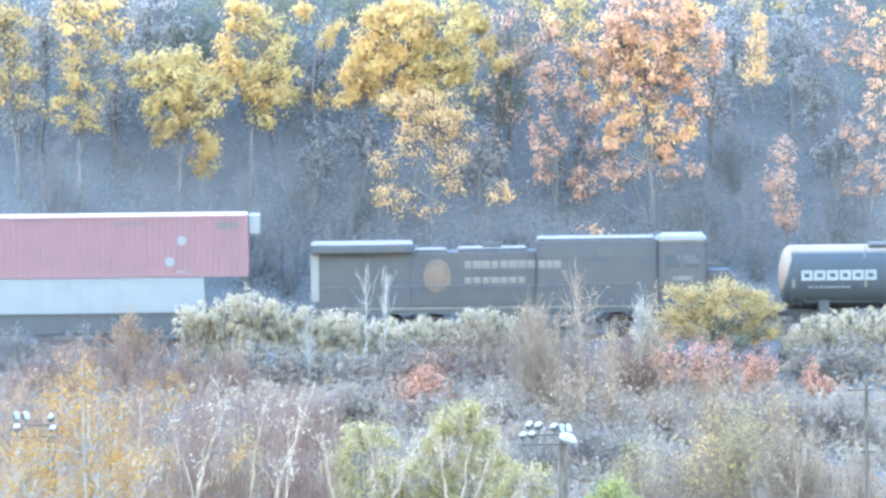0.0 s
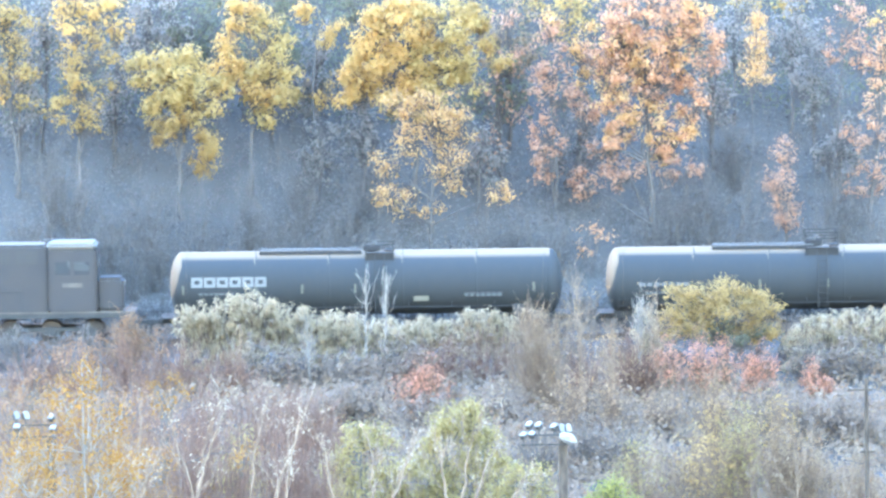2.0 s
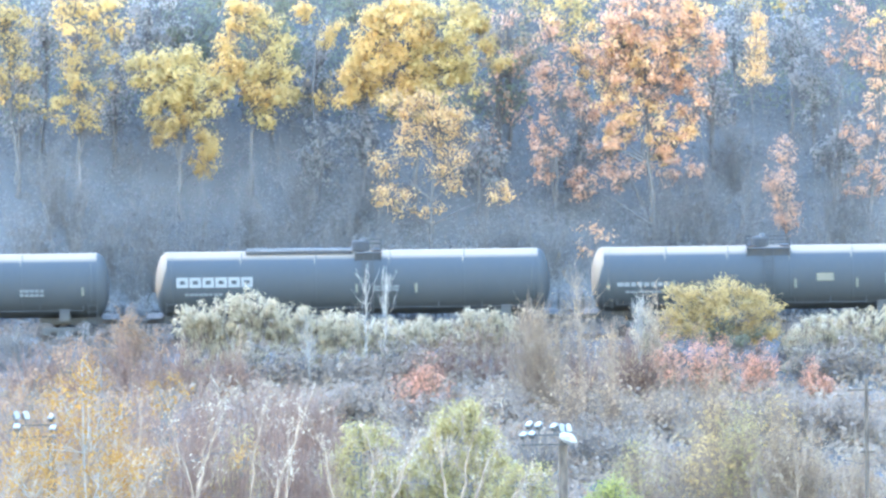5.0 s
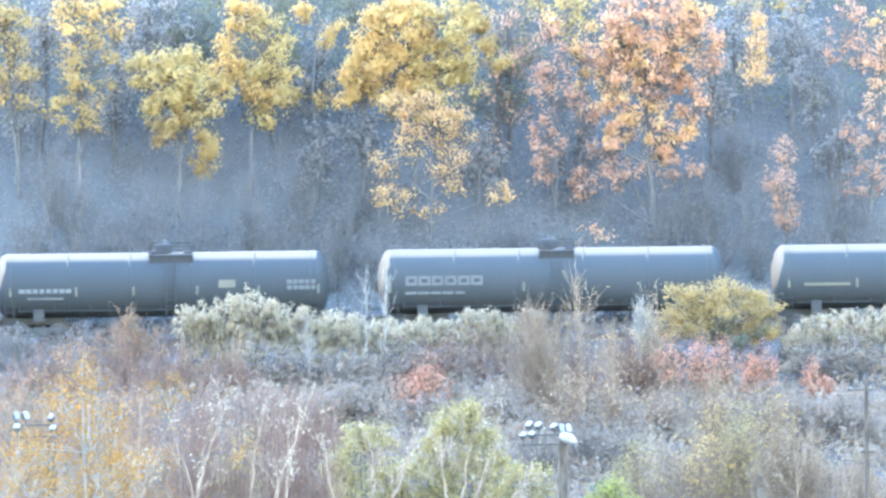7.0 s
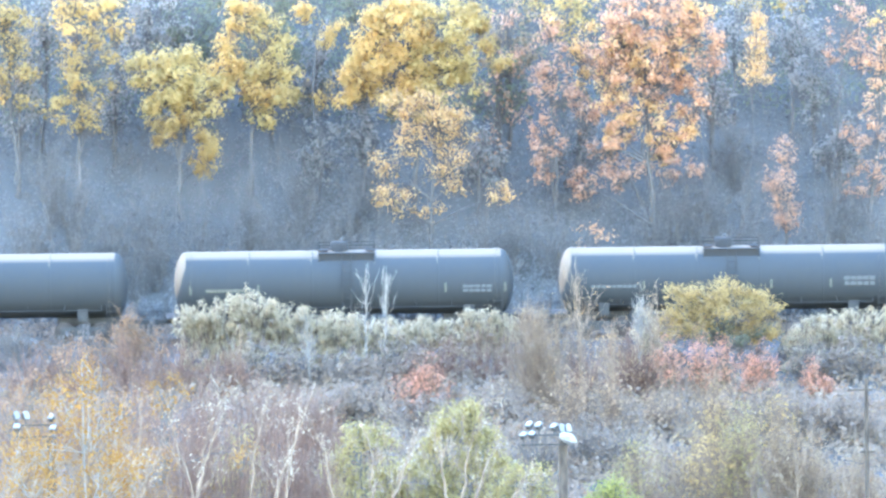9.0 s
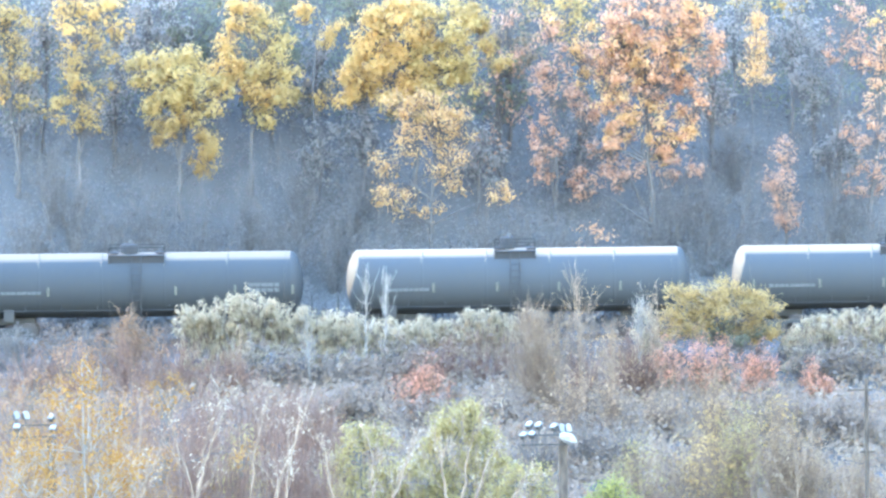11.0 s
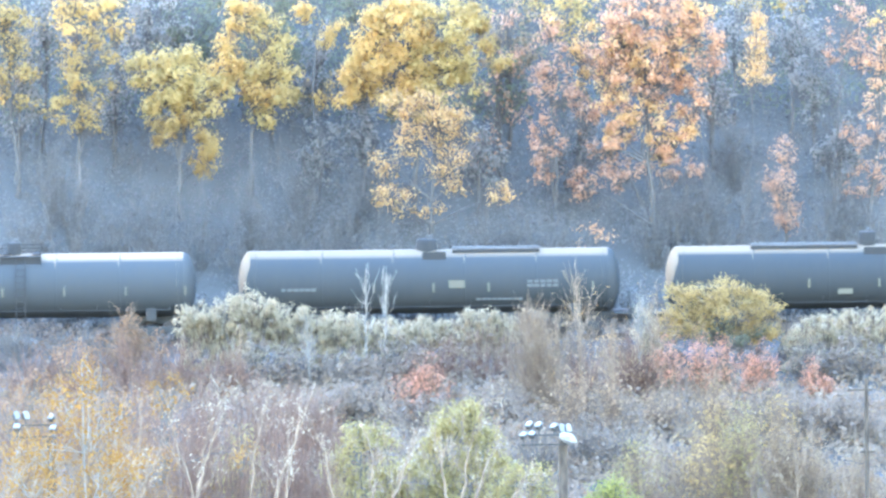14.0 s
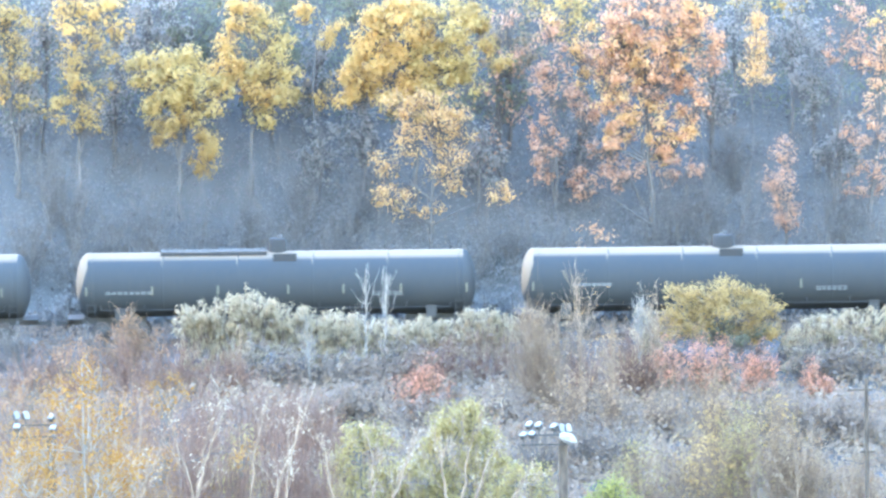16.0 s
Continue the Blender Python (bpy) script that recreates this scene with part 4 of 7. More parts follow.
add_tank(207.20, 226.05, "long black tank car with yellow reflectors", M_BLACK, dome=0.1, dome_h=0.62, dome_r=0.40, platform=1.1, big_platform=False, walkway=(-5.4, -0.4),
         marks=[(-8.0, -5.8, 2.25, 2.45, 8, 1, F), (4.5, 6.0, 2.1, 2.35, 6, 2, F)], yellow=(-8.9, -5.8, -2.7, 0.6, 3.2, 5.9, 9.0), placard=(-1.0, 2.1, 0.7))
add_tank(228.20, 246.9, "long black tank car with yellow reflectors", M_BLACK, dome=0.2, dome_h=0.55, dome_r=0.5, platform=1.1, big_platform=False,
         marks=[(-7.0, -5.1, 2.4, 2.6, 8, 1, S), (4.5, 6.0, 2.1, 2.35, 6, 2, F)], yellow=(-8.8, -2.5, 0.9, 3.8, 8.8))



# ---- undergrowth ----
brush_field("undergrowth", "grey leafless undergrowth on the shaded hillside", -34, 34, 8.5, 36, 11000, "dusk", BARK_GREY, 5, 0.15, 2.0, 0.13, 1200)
brush_field("undergrowth", "dull olive undergrowth high on the wooded slope", -34, 34, 20, 38, 6000, "olive", BARK_GREY, 6, 0.4, 3.5, 0.18, 400)
# These weeds are added to cover bright ground behind the train.
brush_field("undergrowth", "low brown weeds added to darken the far side of the track", -30, 60, 3.6, 9.5, 3500, "briar", BARK_GREY, 12, 0.05, 0.8, 0.14, 300)
brush_field("undergrowth", "tan dry undergrowth on the near slope", -28, 28, -38, -10.5, 3400, "tan", BARK_TWIG, 7, 0.05, 0.7, 0.14, 200)
brush_field("undergrowth", "brown withered undergrowth on the near slope", -28, 28, -46, -9.5, 15000, "briar", BARK_GREY, 8, 0.05, 0.9, 0.22, 200)
brush_field("undergrowth", "reddish-brown twiggy undergrowth on the near slope", -28, 28, -45, -9.5, 3000, "rust", BARK_TWIG, 9, 0.1, 0.9, 0.12, 300)

# ---- trees on the hillside behind the track ----
plant("autumn_tree", "faded golden tree on the shaded hillside", "tree", "trees on the hillside", -20.86, 17.00, [(-0.21, 8.23, 1.39, 1.8), (0.6, 6.69, 1.11, 0.83), (-0.75, 9.07, 1.11, 1.11), (-0.53, 5.45, 1.11, 0.83)], "gold", BARK_GREY, 13, fill=103, size=0.19, bare=0.2, spread=0.4, lump=0.85)
plant("autumn_tree", "golden-yellow tree with thin lower branches on the hillside", "tree", "trees on the hillside", -17.51, 16.00, [(-0.18, 9.48, 1.44, 1.25), (1.62, 9.32, 0.69, 1.33), (-0.72, 10.46, 1.38, 0.83), (1.08, 10.3, 1.11, 0.69)], "yellow", BARK_GREY, 14, fill=88, bare=0.2, size=0.19, extra=[([(0.07, 7.54, 1.8, 1.05), (0.05, 6.29, 1.44, 0.83), (0.3, 4.76, 1.0, 1.0), (-1.63, 5.2, 1.38, 0.69)], 'gold')], spread=0.4, lump=0.85)
plant("autumn_tree", "round yellow-green tree low on the hillside", "tree", "trees on the hillside", -12.77, 16.00, [(-1.49, 7.67, 1.0, 1.05), (0.3, 7.51, 1.33, 0.97), (-0.95, 6.69, 1.38, 0.97), (-1.52, 5.87, 0.78, 0.5), (0.84, 6.25, 1.38, 1.11), (2.09, 6.79, 0.83, 0.83), (-0.52, 7.93, 0.83, 0.83)], "lime", BARK_GREY, 15, fill=170, size=0.19, extra=[([(-0.57, 4.55, 1.05, 0.78), (1.36, 3.89, 0.78, 0.83), (1.21, 3.06, 0.83, 0.61), (0.27, 5.29, 1.25, 0.69)], 'gold')], spread=0.4, lump=0.85)
plant("autumn_tree", "tall yellow tree standing on the hillside", "tree", "trees on the hillside", -9.49, 17.00, [(-0.24, 9.26, 0.83, 0.97), (-0.71, 7.74, 0.94, 1.33), (-1.28, 6.36, 0.94, 0.78), (0.18, 5.65, 1.17, 1.05)], "yellow", BARK_GREY, 16, fill=148, size=0.19, extra=[([(0.9, 7.86, 1.11, 1.66), (0.85, 4.11, 1.06, 0.67), (1.84, 5.07, 0.89, 0.94), (1.99, 6.18, 0.69, 0.42), (0.88, 6.19, 0.97, 0.83)], 'lime')], spread=0.4, lump=0.85)
plant("autumn_tree", "slender yellow tree with scattered foliage", "tree", "trees on the hillside", -5.88, 18.00, [(-0.62, 8.49, 0.67, 0.78), (0.05, 6.82, 0.5, 0.72), (0.08, 4.45, 0.31, 0.72), (-0.26, 3.73, 0.42, 0.22), (0.9, 7.64, 0.61, 0.28)], "yellow", BARK_GREY, 17, fill=126, size=0.19, spread=0.4, lump=0.85)
plant("autumn_tree", "large bright yellow tree above the track", "tree", "trees on the hillside", -1.15, 16.00, [(-2.02, 7.96, 1.22, 1.27), (-2.6, 5.74, 1.05, 0.83), (-0.49, 8.49, 1.49, 1.38), (-1.07, 6.7, 1.44, 1.16), (-1.03, 9.74, 1.33, 0.77), (-2.45, 6.85, 1.05, 1.05), (-3.3, 5.34, 0.61, 0.44), (-3.14, 7.41, 0.61, 0.5), (-1.37, 5.04, 1.0, 0.66), (-0.11, 5.99, 1.11, 1.0), (-1.59, 9.06, 0.83, 0.94)], "yellow", BARK_GREY, 18, fill=200, size=0.19, trunk=0.16, extra=[([(1.46, 9.3, 1.66, 1.0), (1.71, 7.5, 1.38, 1.38), (1.14, 6.25, 1.25, 0.83), (2.52, 5.96, 0.83, 0.69), (0.85, 4.87, 1.22, 0.66), (0.04, 7.1, 0.83, 0.83)], 'lime'), ([(3.6, 8.03, 0.61, 1.11), (2.98, 9.14, 0.66, 0.94), (4.2, 7.05, 0.55, 0.55)], 'gold')], spread=0.4, lump=0.85)
plant("autumn_tree", "half-bare amber tree with a pale trunk beside the track", "tree", "trees on the hillside", -0.60, 13.20, [(-1.94, 4.75, 0.99, 0.83), (-0.82, 5.98, 1.16, 0.83), (-1.68, 3.23, 1.05, 0.61), (0.7, 6.51, 1.1, 1.16), (1.8, 6.5, 0.66, 1.1), (-0.59, 2.47, 1.27, 0.36), (0.81, 4.85, 1.05, 0.83), (-1.08, 7.63, 1.05, 0.83), (0.3, 7.76, 1.1, 0.83), (1.35, 3.61, 0.72, 0.5), (3.41, 3.17, 0.88, 0.61)], "amber", BARK_GREY, 19, fill=137, size=0.14, lump=0.55, bare=0.15, twigs=26, trunk=0.1, spread=0.36)
plant("autumn_tree", "pale pinkish tree losing its leaves", "tree", "trees on the hillside", 5.59, 15.00, [(-0.33, 9.51, 0.61, 0.99), (-0.12, 7.84, 1.16, 1.1), (0.14, 6.32, 1.44, 0.83), (-0.38, 4.53, 1.22, 0.83), (-0.34, 3.14, 1.16, 0.88), (1.29, 5.48, 0.83, 1.11)], "pink", BARK_GREY, 20, fill=97, size=0.17, lump=0.72, bare=0.2, twigs=26, extra=[([(1.33, 9.35, 0.5, 1.38), (1.18, 7.97, 0.61, 1.1), (-0.32, 9.92, 0.5, 0.66)], 'amber')], spread=0.3)
plant("autumn_tree", "big orange-pink tree on the hillside", "tree", "trees on the hillside", 10.11, 14.00, [(-1.0, 10.98, 1.6, 1.52), (1.2, 11.09, 1.65, 1.38), (-1.58, 8.92, 1.38, 1.16), (0.35, 8.89, 1.65, 1.38), (2.0, 8.74, 1.1, 1.1), (2.57, 10.8, 0.83, 1.16), (3.4, 10.24, 0.39, 0.83), (0.11, 12.21, 2.2, 0.83), (-1.05, 6.56, 1.27, 0.94), (0.87, 5.44, 1.27, 0.94), (-1.89, 5.0, 0.77, 0.72), (2.04, 7.08, 0.83, 0.99)], "orange", BARK_GREY, 21, fill=92, size=0.17, lump=0.72, twigs=26, trunk=0.17, extra=[([(-1.04, 7.12, 1.6, 0.77), (0.74, 5.99, 1.82, 0.88), (-1.61, 5.6, 1.05, 0.61), (0.59, 4.81, 0.77, 0.61), (1.46, 9.98, 1.38, 1.1), (-1.29, 10.29, 1.1, 1.1), (-2.13, 8.37, 0.83, 1.1), (2.3, 11.35, 0.83, 1.1), (-0.47, 8.9, 1.1, 0.83)], 'amber'), ([(-1.56, 10.57, 1.1, 1.38), (-2.4, 9.2, 0.83, 1.1), (0.07, 7.79, 1.38, 0.83), (2.83, 9.14, 0.66, 0.99), (-1.35, 3.94, 1.6, 0.83), (-3.02, 3.13, 0.94, 0.99), (1.13, 3.91, 1.38, 0.72), (-2.45, 4.92, 0.97, 0.69)], 'pink')], spread=0.3)
plant("slender_tree", "slender golden tree with a bare pale trunk", "tree", "trees on the hillside", 14.97, 15.50, [(0.45, 9.75, 0.39, 0.83), (0.47, 8.5, 0.61, 1.0), (0.29, 7.26, 0.72, 0.83)], "amber", BARK_GREY, 22, fill=200, size=0.127, lump=0.4, trunk=0.04)
plant("slender_tree", "small dull pinkish tree standing beside the track", "tree", "trees on the hillside", 16.72, 12.60, [(-0.01, 5.83, 0.66, 0.71), (-0.16, 4.32, 0.91, 0.93), (0.02, 2.86, 0.82, 0.93)], "pink", BARK_GREY, 23, fill=180, size=0.115, lump=0.4, bare=0.1, twigs=22, trunk=0.05)
plant("autumn_tree", "dull pink tree at the edge of the woods", "tree", "trees on the hillside", 19.07, 15.50, [(0.86, 9.34, 1.6, 1.33), (0.02, 8.24, 0.83, 1.11), (1.4, 7.95, 1.11, 1.11)], "pink", BARK_GREY, 24, trunk=0.05, fill=58, size=0.17, lump=0.72, bare=0.3, twigs=26, spread=0.3)
plant("autumn_tree", "orange and pink tree with drooping thin limbs", "tree", "trees on the hillside", 21.04, 14.50, [(0.28, 8.05, 0.66, 1.38), (0.18, 6.11, 0.83, 1.32), (0.9, 9.42, 0.83, 1.38)], "orange", BARK_GREY, 25, fill=67, size=0.17, lump=0.72, bare=0.2, twigs=26, extra=[([(-0.11, 4.59, 1.21, 1.05), (0.16, 2.79, 0.94, 1.1), (-0.96, 1.98, 0.83, 0.55)], 'pink'), ([(0.44, 10.53, 0.5, 0.61)], 'yellow')], spread=0.3)
plant("orange_bush", "small orange bush beside the track", "shrub", "trees on the hillside", 7.11, 11.80, [(-0.07, 2.63, 0.82, 0.38), (0.48, 1.99, 0.93, 0.38), (-0.35, 1.59, 0.82, 0.44)], "orange", BARK_GREY, 26, stems=5, trunk=0.02, fill=28, size=0.17, lump=0.72, spread=0.3, twigs=26)
plant("autumn_tree", "dull tan tree in the shade of the hillside", "tree", "trees on the hillside", 2.99, 18.50, [(-0.23, 3.49, 1.34, 1.39), (0.63, 5.71, 1.0, 1.39), (0.38, 7.94, 0.95, 1.11), (-0.54, 1.26, 1.12, 1.12)], "pink", BARK_GREY, 27, fill=42, size=0.17, bare=0.35, lump=0.72, spread=0.3, twigs=26)
plant("autumn_tree", "yellow-topped tree high on the slope", "tree", "trees on the hillside", 6.23, 25.00, [(-1.11, 2.87, 1.41, 0.74), (1.15, 2.9, 1.13, 0.62), (11.33, 2.78, 1.41, 0.74), (9.07, 2.89, 1.41, 0.62)], "gold", BARK_GREY, 28, fill=52, size=0.19, spread=0.4, lump=0.85)
plant("autumn_tree", "bare tree high on the slope", "tree", "trees on the hillside", -12.70, 24.00, [(-0.82, 3.18, 1.97, 1.02), (3.69, 3.13, 1.13, 1.13)], "dusk", BARK_GREY, 29, fill=68, bare=0.4, size=0.196)
plant("shaded_tree", "dull grey tree standing back in the shade", "tree", "trees on the hillside", -19.74, 20.00, [(0.05, 6.45, 1.17, 1.17), (-0.8, 5.48, 1.01, 0.98), (0.88, 5.65, 1.01, 0.98), (0.41, 7.62, 1.01, 0.98), (0.02, 4.49, 1.17, 0.78)], "ash", BARK_GREY, 30, fill=70, bare=0.3, twigs=10, size=0.2, spread=0.45)
plant("shaded_tree", "dull grey tree standing back in the shade", "tree", "trees on the hillside", -14.59, 21.00, [(0.05, 5.5, 1.37, 1.01), (-0.95, 4.67, 1.18, 0.84), (1.02, 4.81, 1.18, 0.84), (0.45, 6.5, 1.18, 0.84), (0.02, 3.81, 1.37, 0.67)], "ash", BARK_GREY, 31, fill=70, bare=0.3, twigs=10, size=0.2, spread=0.45)
plant("shaded_tree", "dull olive tree standing back in the shade", "tree", "trees on the hillside", -12.38, 22.00, [(0.04, 4.37, 1.18, 1.01), (-0.81, 3.54, 1.01, 0.84), (0.88, 3.69, 1.01, 0.84), (0.4, 5.38, 1.01, 0.84), (0.02, 2.68, 1.18, 0.67)], "olive", BARK_GREY, 32, fill=70, bare=0.3, twigs=10, size=0.2, spread=0.45)
plant("shaded_tree", "dull olive tree standing back in the shade", "tree", "trees on the hillside", -8.42, 20.00, [(0.05, 5.39, 1.17, 1.17), (-0.8, 4.42, 1.01, 0.98), (0.88, 4.6, 1.01, 0.98), (0.4, 6.56, 1.01, 0.98), (0.02, 3.43, 1.17, 0.78)], "olive", BARK_GREY, 33, fill=70, bare=0.3, twigs=10, size=0.2, spread=0.45)
plant("shaded_tree", "dull grey tree standing back in the shade", "tree", "trees on the hillside", -6.20, 20.00, [(0.05, 4.08, 0.98, 1.17), (-0.67, 3.1, 0.84, 0.98), (0.74, 3.28, 0.84, 0.98), (0.34, 5.25, 0.84, 0.98), (0.02, 2.12, 0.98, 0.78)], "ash", BARK_GREY, 34, fill=70, bare=0.3, twigs=10, size=0.2, spread=0.45)
plant("shaded_tree", "dull olive tree standing back in the shade", "tree", "trees on the hillside", -4.49, 22.00, [(0.03, 5.36, 0.98, 0.67), (-0.68, 4.81, 0.84, 0.56), (0.73, 4.91, 0.84, 0.56), (0.32, 6.03, 0.84, 0.56), (0.02, 4.24, 0.98, 0.45)], "olive", BARK_GREY, 35, fill=70, bare=0.3, twigs=10, size=0.2, spread=0.45)
plant("shaded_tree", "dull tan tree standing back in the shade", "tree", "trees on the hillside", 3.33, 20.00, [(0.04, 5.98, 1.17, 1.01), (-0.81, 5.15, 1.01, 0.84), (0.87, 5.29, 1.01, 0.84), (0.38, 6.98, 1.01, 0.84), (0.02, 4.3, 1.17, 0.67)], "tan", BARK_GREY, 36, fill=70, bare=0.3, twigs=10, size=0.2, spread=0.45)
plant("shaded_tree", "dull golden tree standing back in the shade", "tree", "trees on the hillside", 6.16, 21.00, [(0.03, 5.85, 0.98, 0.67), (-0.68, 5.3, 0.84, 0.56), (0.72, 5.39, 0.84, 0.56), (0.31, 6.52, 0.84, 0.56), (0.01, 4.73, 0.98, 0.45)], "gold", BARK_GREY, 37, fill=70, bare=0.3, twigs=10, size=0.2, spread=0.45)
plant("shaded_tree", "dull grey tree standing back in the shade", "tree", "trees on the hillside", 14.56, 21.00, [(0.03, 4.94, 0.98, 1.01), (-0.68, 4.11, 0.84, 0.84), (0.72, 4.26, 0.84, 0.84), (0.32, 5.94, 0.84, 0.84), (0.01, 3.26, 0.98, 0.67)], "ash", BARK_GREY, 38, fill=70, bare=0.3, twigs=10, size=0.2, spread=0.45)
plant("shaded_tree", "dull grey tree standing back in the shade", "tree", "trees on the hillside", 17.32, 20.00, [(0.03, 5.72, 1.17, 1.01), (-0.82, 4.89, 1.01, 0.84), (0.86, 5.04, 1.01, 0.84), (0.37, 6.72, 1.01, 0.84), (0.01, 4.04, 1.17, 0.67)], "ash", BARK_GREY, 39, fill=70, bare=0.3, twigs=10, size=0.2, spread=0.45)
plant("shaded_tree", "dull grey tree standing back in the shade", "tree", "trees on the hillside", 18.33, 18.00, [(0.03, 5.31, 0.97, 1.17), (-0.67, 4.34, 0.83, 0.97), (0.72, 4.52, 0.83, 0.97), (0.32, 6.47, 0.83, 0.97), (0.01, 3.36, 0.97, 0.78)], "ash", BARK_GREY, 40, fill=70, bare=0.3, twigs=10, size=0.2, spread=0.45)
plant("shaded_tree", "dull grey tree standing back in the shade", "tree", "trees on the hillside", 13.31, 18.00, [(0.03, 4.33, 0.97, 1.0), (-0.67, 3.5, 0.83, 0.83), (0.72, 3.65, 0.83, 0.83), (0.32, 5.33, 0.83, 0.83), (0.01, 2.65, 0.97, 0.67)], "ash", BARK_GREY, 41, fill=70, bare=0.3, twigs=10, size=0.2, spread=0.45)
plant("shaded_tree", "dull olive tree standing back in the shade", "tree", "trees on the hillside", 2.74, 19.00, [(0.04, 4.22, 1.17, 1.0), (-0.81, 3.39, 1.0, 0.84), (0.87, 3.54, 1.0, 0.84), (0.38, 5.22, 1.0, 0.84), (0.02, 2.54, 1.17, 0.67)], "olive", BARK_GREY, 42, fill=70, bare=0.3, twigs=10, size=0.2, spread=0.45)
plant("shaded_tree", "dull grey tree standing back in the shade", "tree", "trees on the hillside", -20.93, 18.00, [(0.04, 4.4, 1.17, 0.83), (-0.8, 3.71, 1.0, 0.7), (0.87, 3.83, 1.0, 0.7), (0.39, 5.23, 1.0, 0.7), (0.02, 3.0, 1.17, 0.56)], "ash", BARK_GREY, 43, fill=70, bare=0.3, twigs=10, size=0.2, spread=0.45)
plant("shaded_tree", "dull grey tree standing back in the shade", "tree", "trees on the hillside", -16.24, 19.00, [(0.05, 4.18, 0.98, 1.0), (-0.66, 3.35, 0.84, 0.84), (0.73, 3.5, 0.84, 0.84), (0.34, 5.18, 0.84, 0.84), (0.02, 2.5, 0.98, 0.67)], "ash", BARK_GREY, 44, fill=70, bare=0.3, twigs=10, size=0.2, spread=0.45)
plant("shaded_tree", "dull grey tree standing back in the shade", "tree", "trees on the hillside", -3.96, 17.00, [(0.03, 3.26, 0.97, 0.83), (-0.67, 2.57, 0.83, 0.69), (0.72, 2.7, 0.83, 0.69), (0.32, 4.09, 0.83, 0.69), (0.02, 1.87, 0.97, 0.56)], "ash", BARK_GREY, 45, fill=70, bare=0.3, twigs=10, size=0.2, spread=0.45)
plant("shaded_tree", "dull grey tree standing back in the shade", "tree", "trees on the hillside", 6.58, 17.00, [(0.03, 2.72, 0.97, 1.0), (-0.67, 1.89, 0.83, 0.83), (0.72, 2.04, 0.83, 0.83), (0.32, 3.72, 0.83, 0.83), (0.02, 1.05, 0.97, 0.67)], "ash", BARK_GREY, 46, fill=70, bare=0.3, twigs=10, size=0.2, spread=0.45)
plant("shaded_tree", "dull grey tree standing back in the shade", "tree", "trees on the hillside", 1.86, 16.00, [(0.03, 3.25, 0.97, 0.83), (-0.67, 2.57, 0.83, 0.69), (0.72, 2.69, 0.83, 0.69), (0.32, 4.08, 0.83, 0.69), (0.02, 1.87, 0.97, 0.55)], "ash", BARK_GREY, 47, fill=70, bare=0.3, twigs=10, size=0.2, spread=0.45)
plant("shaded_tree", "dull grey tree standing back in the shade", "tree", "trees on the hillside", -6.20, 17.00, [(0.04, 2.58, 0.97, 0.83), (-0.67, 1.9, 0.83, 0.69), (0.72, 2.02, 0.83, 0.69), (0.32, 3.42, 0.83, 0.69), (0.02, 1.19, 0.97, 0.56)], "ash", BARK_GREY, 48, fill=70, bare=0.3, twigs=10, size=0.2, spread=0.45)
plant("shaded_tree", "dull grey tree standing back in the shade", "tree", "trees on the hillside", 19.60, 16.00, [(0.02, 3.05, 0.97, 0.83), (-0.68, 2.36, 0.83, 0.69), (0.71, 2.49, 0.83, 0.69), (0.31, 3.88, 0.83, 0.69), (0.01, 1.66, 0.97, 0.55)], "ash", BARK_GREY, 49, fill=70, bare=0.3, twigs=10, size=0.2, spread=0.45)
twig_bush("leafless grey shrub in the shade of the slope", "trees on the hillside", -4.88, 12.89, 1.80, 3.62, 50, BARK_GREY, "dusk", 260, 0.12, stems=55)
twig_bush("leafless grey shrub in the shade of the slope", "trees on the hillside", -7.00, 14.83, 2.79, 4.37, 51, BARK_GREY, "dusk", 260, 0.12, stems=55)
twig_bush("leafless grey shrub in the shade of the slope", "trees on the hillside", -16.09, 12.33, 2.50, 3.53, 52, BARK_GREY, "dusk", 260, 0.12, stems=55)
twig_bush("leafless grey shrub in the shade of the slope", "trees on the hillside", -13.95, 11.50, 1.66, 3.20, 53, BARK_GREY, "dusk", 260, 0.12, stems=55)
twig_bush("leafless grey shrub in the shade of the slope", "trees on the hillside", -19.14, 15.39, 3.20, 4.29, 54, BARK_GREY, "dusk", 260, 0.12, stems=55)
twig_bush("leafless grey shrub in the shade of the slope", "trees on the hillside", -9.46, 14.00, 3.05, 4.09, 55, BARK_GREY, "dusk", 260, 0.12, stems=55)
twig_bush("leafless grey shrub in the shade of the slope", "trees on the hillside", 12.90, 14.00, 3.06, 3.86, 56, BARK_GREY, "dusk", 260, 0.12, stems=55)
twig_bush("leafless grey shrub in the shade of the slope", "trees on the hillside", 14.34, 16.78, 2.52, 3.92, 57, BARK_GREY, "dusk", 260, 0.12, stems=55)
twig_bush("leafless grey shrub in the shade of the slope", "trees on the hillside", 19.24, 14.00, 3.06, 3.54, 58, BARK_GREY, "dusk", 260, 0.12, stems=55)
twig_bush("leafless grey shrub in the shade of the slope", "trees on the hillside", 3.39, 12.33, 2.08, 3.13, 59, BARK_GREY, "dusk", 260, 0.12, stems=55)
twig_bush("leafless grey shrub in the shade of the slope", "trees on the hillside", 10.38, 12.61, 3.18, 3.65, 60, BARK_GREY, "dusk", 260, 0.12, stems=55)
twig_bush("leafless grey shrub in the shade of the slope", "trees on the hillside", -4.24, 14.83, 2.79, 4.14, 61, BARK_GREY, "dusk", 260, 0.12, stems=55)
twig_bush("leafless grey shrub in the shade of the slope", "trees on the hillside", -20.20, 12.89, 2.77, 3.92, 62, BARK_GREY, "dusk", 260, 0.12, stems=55)
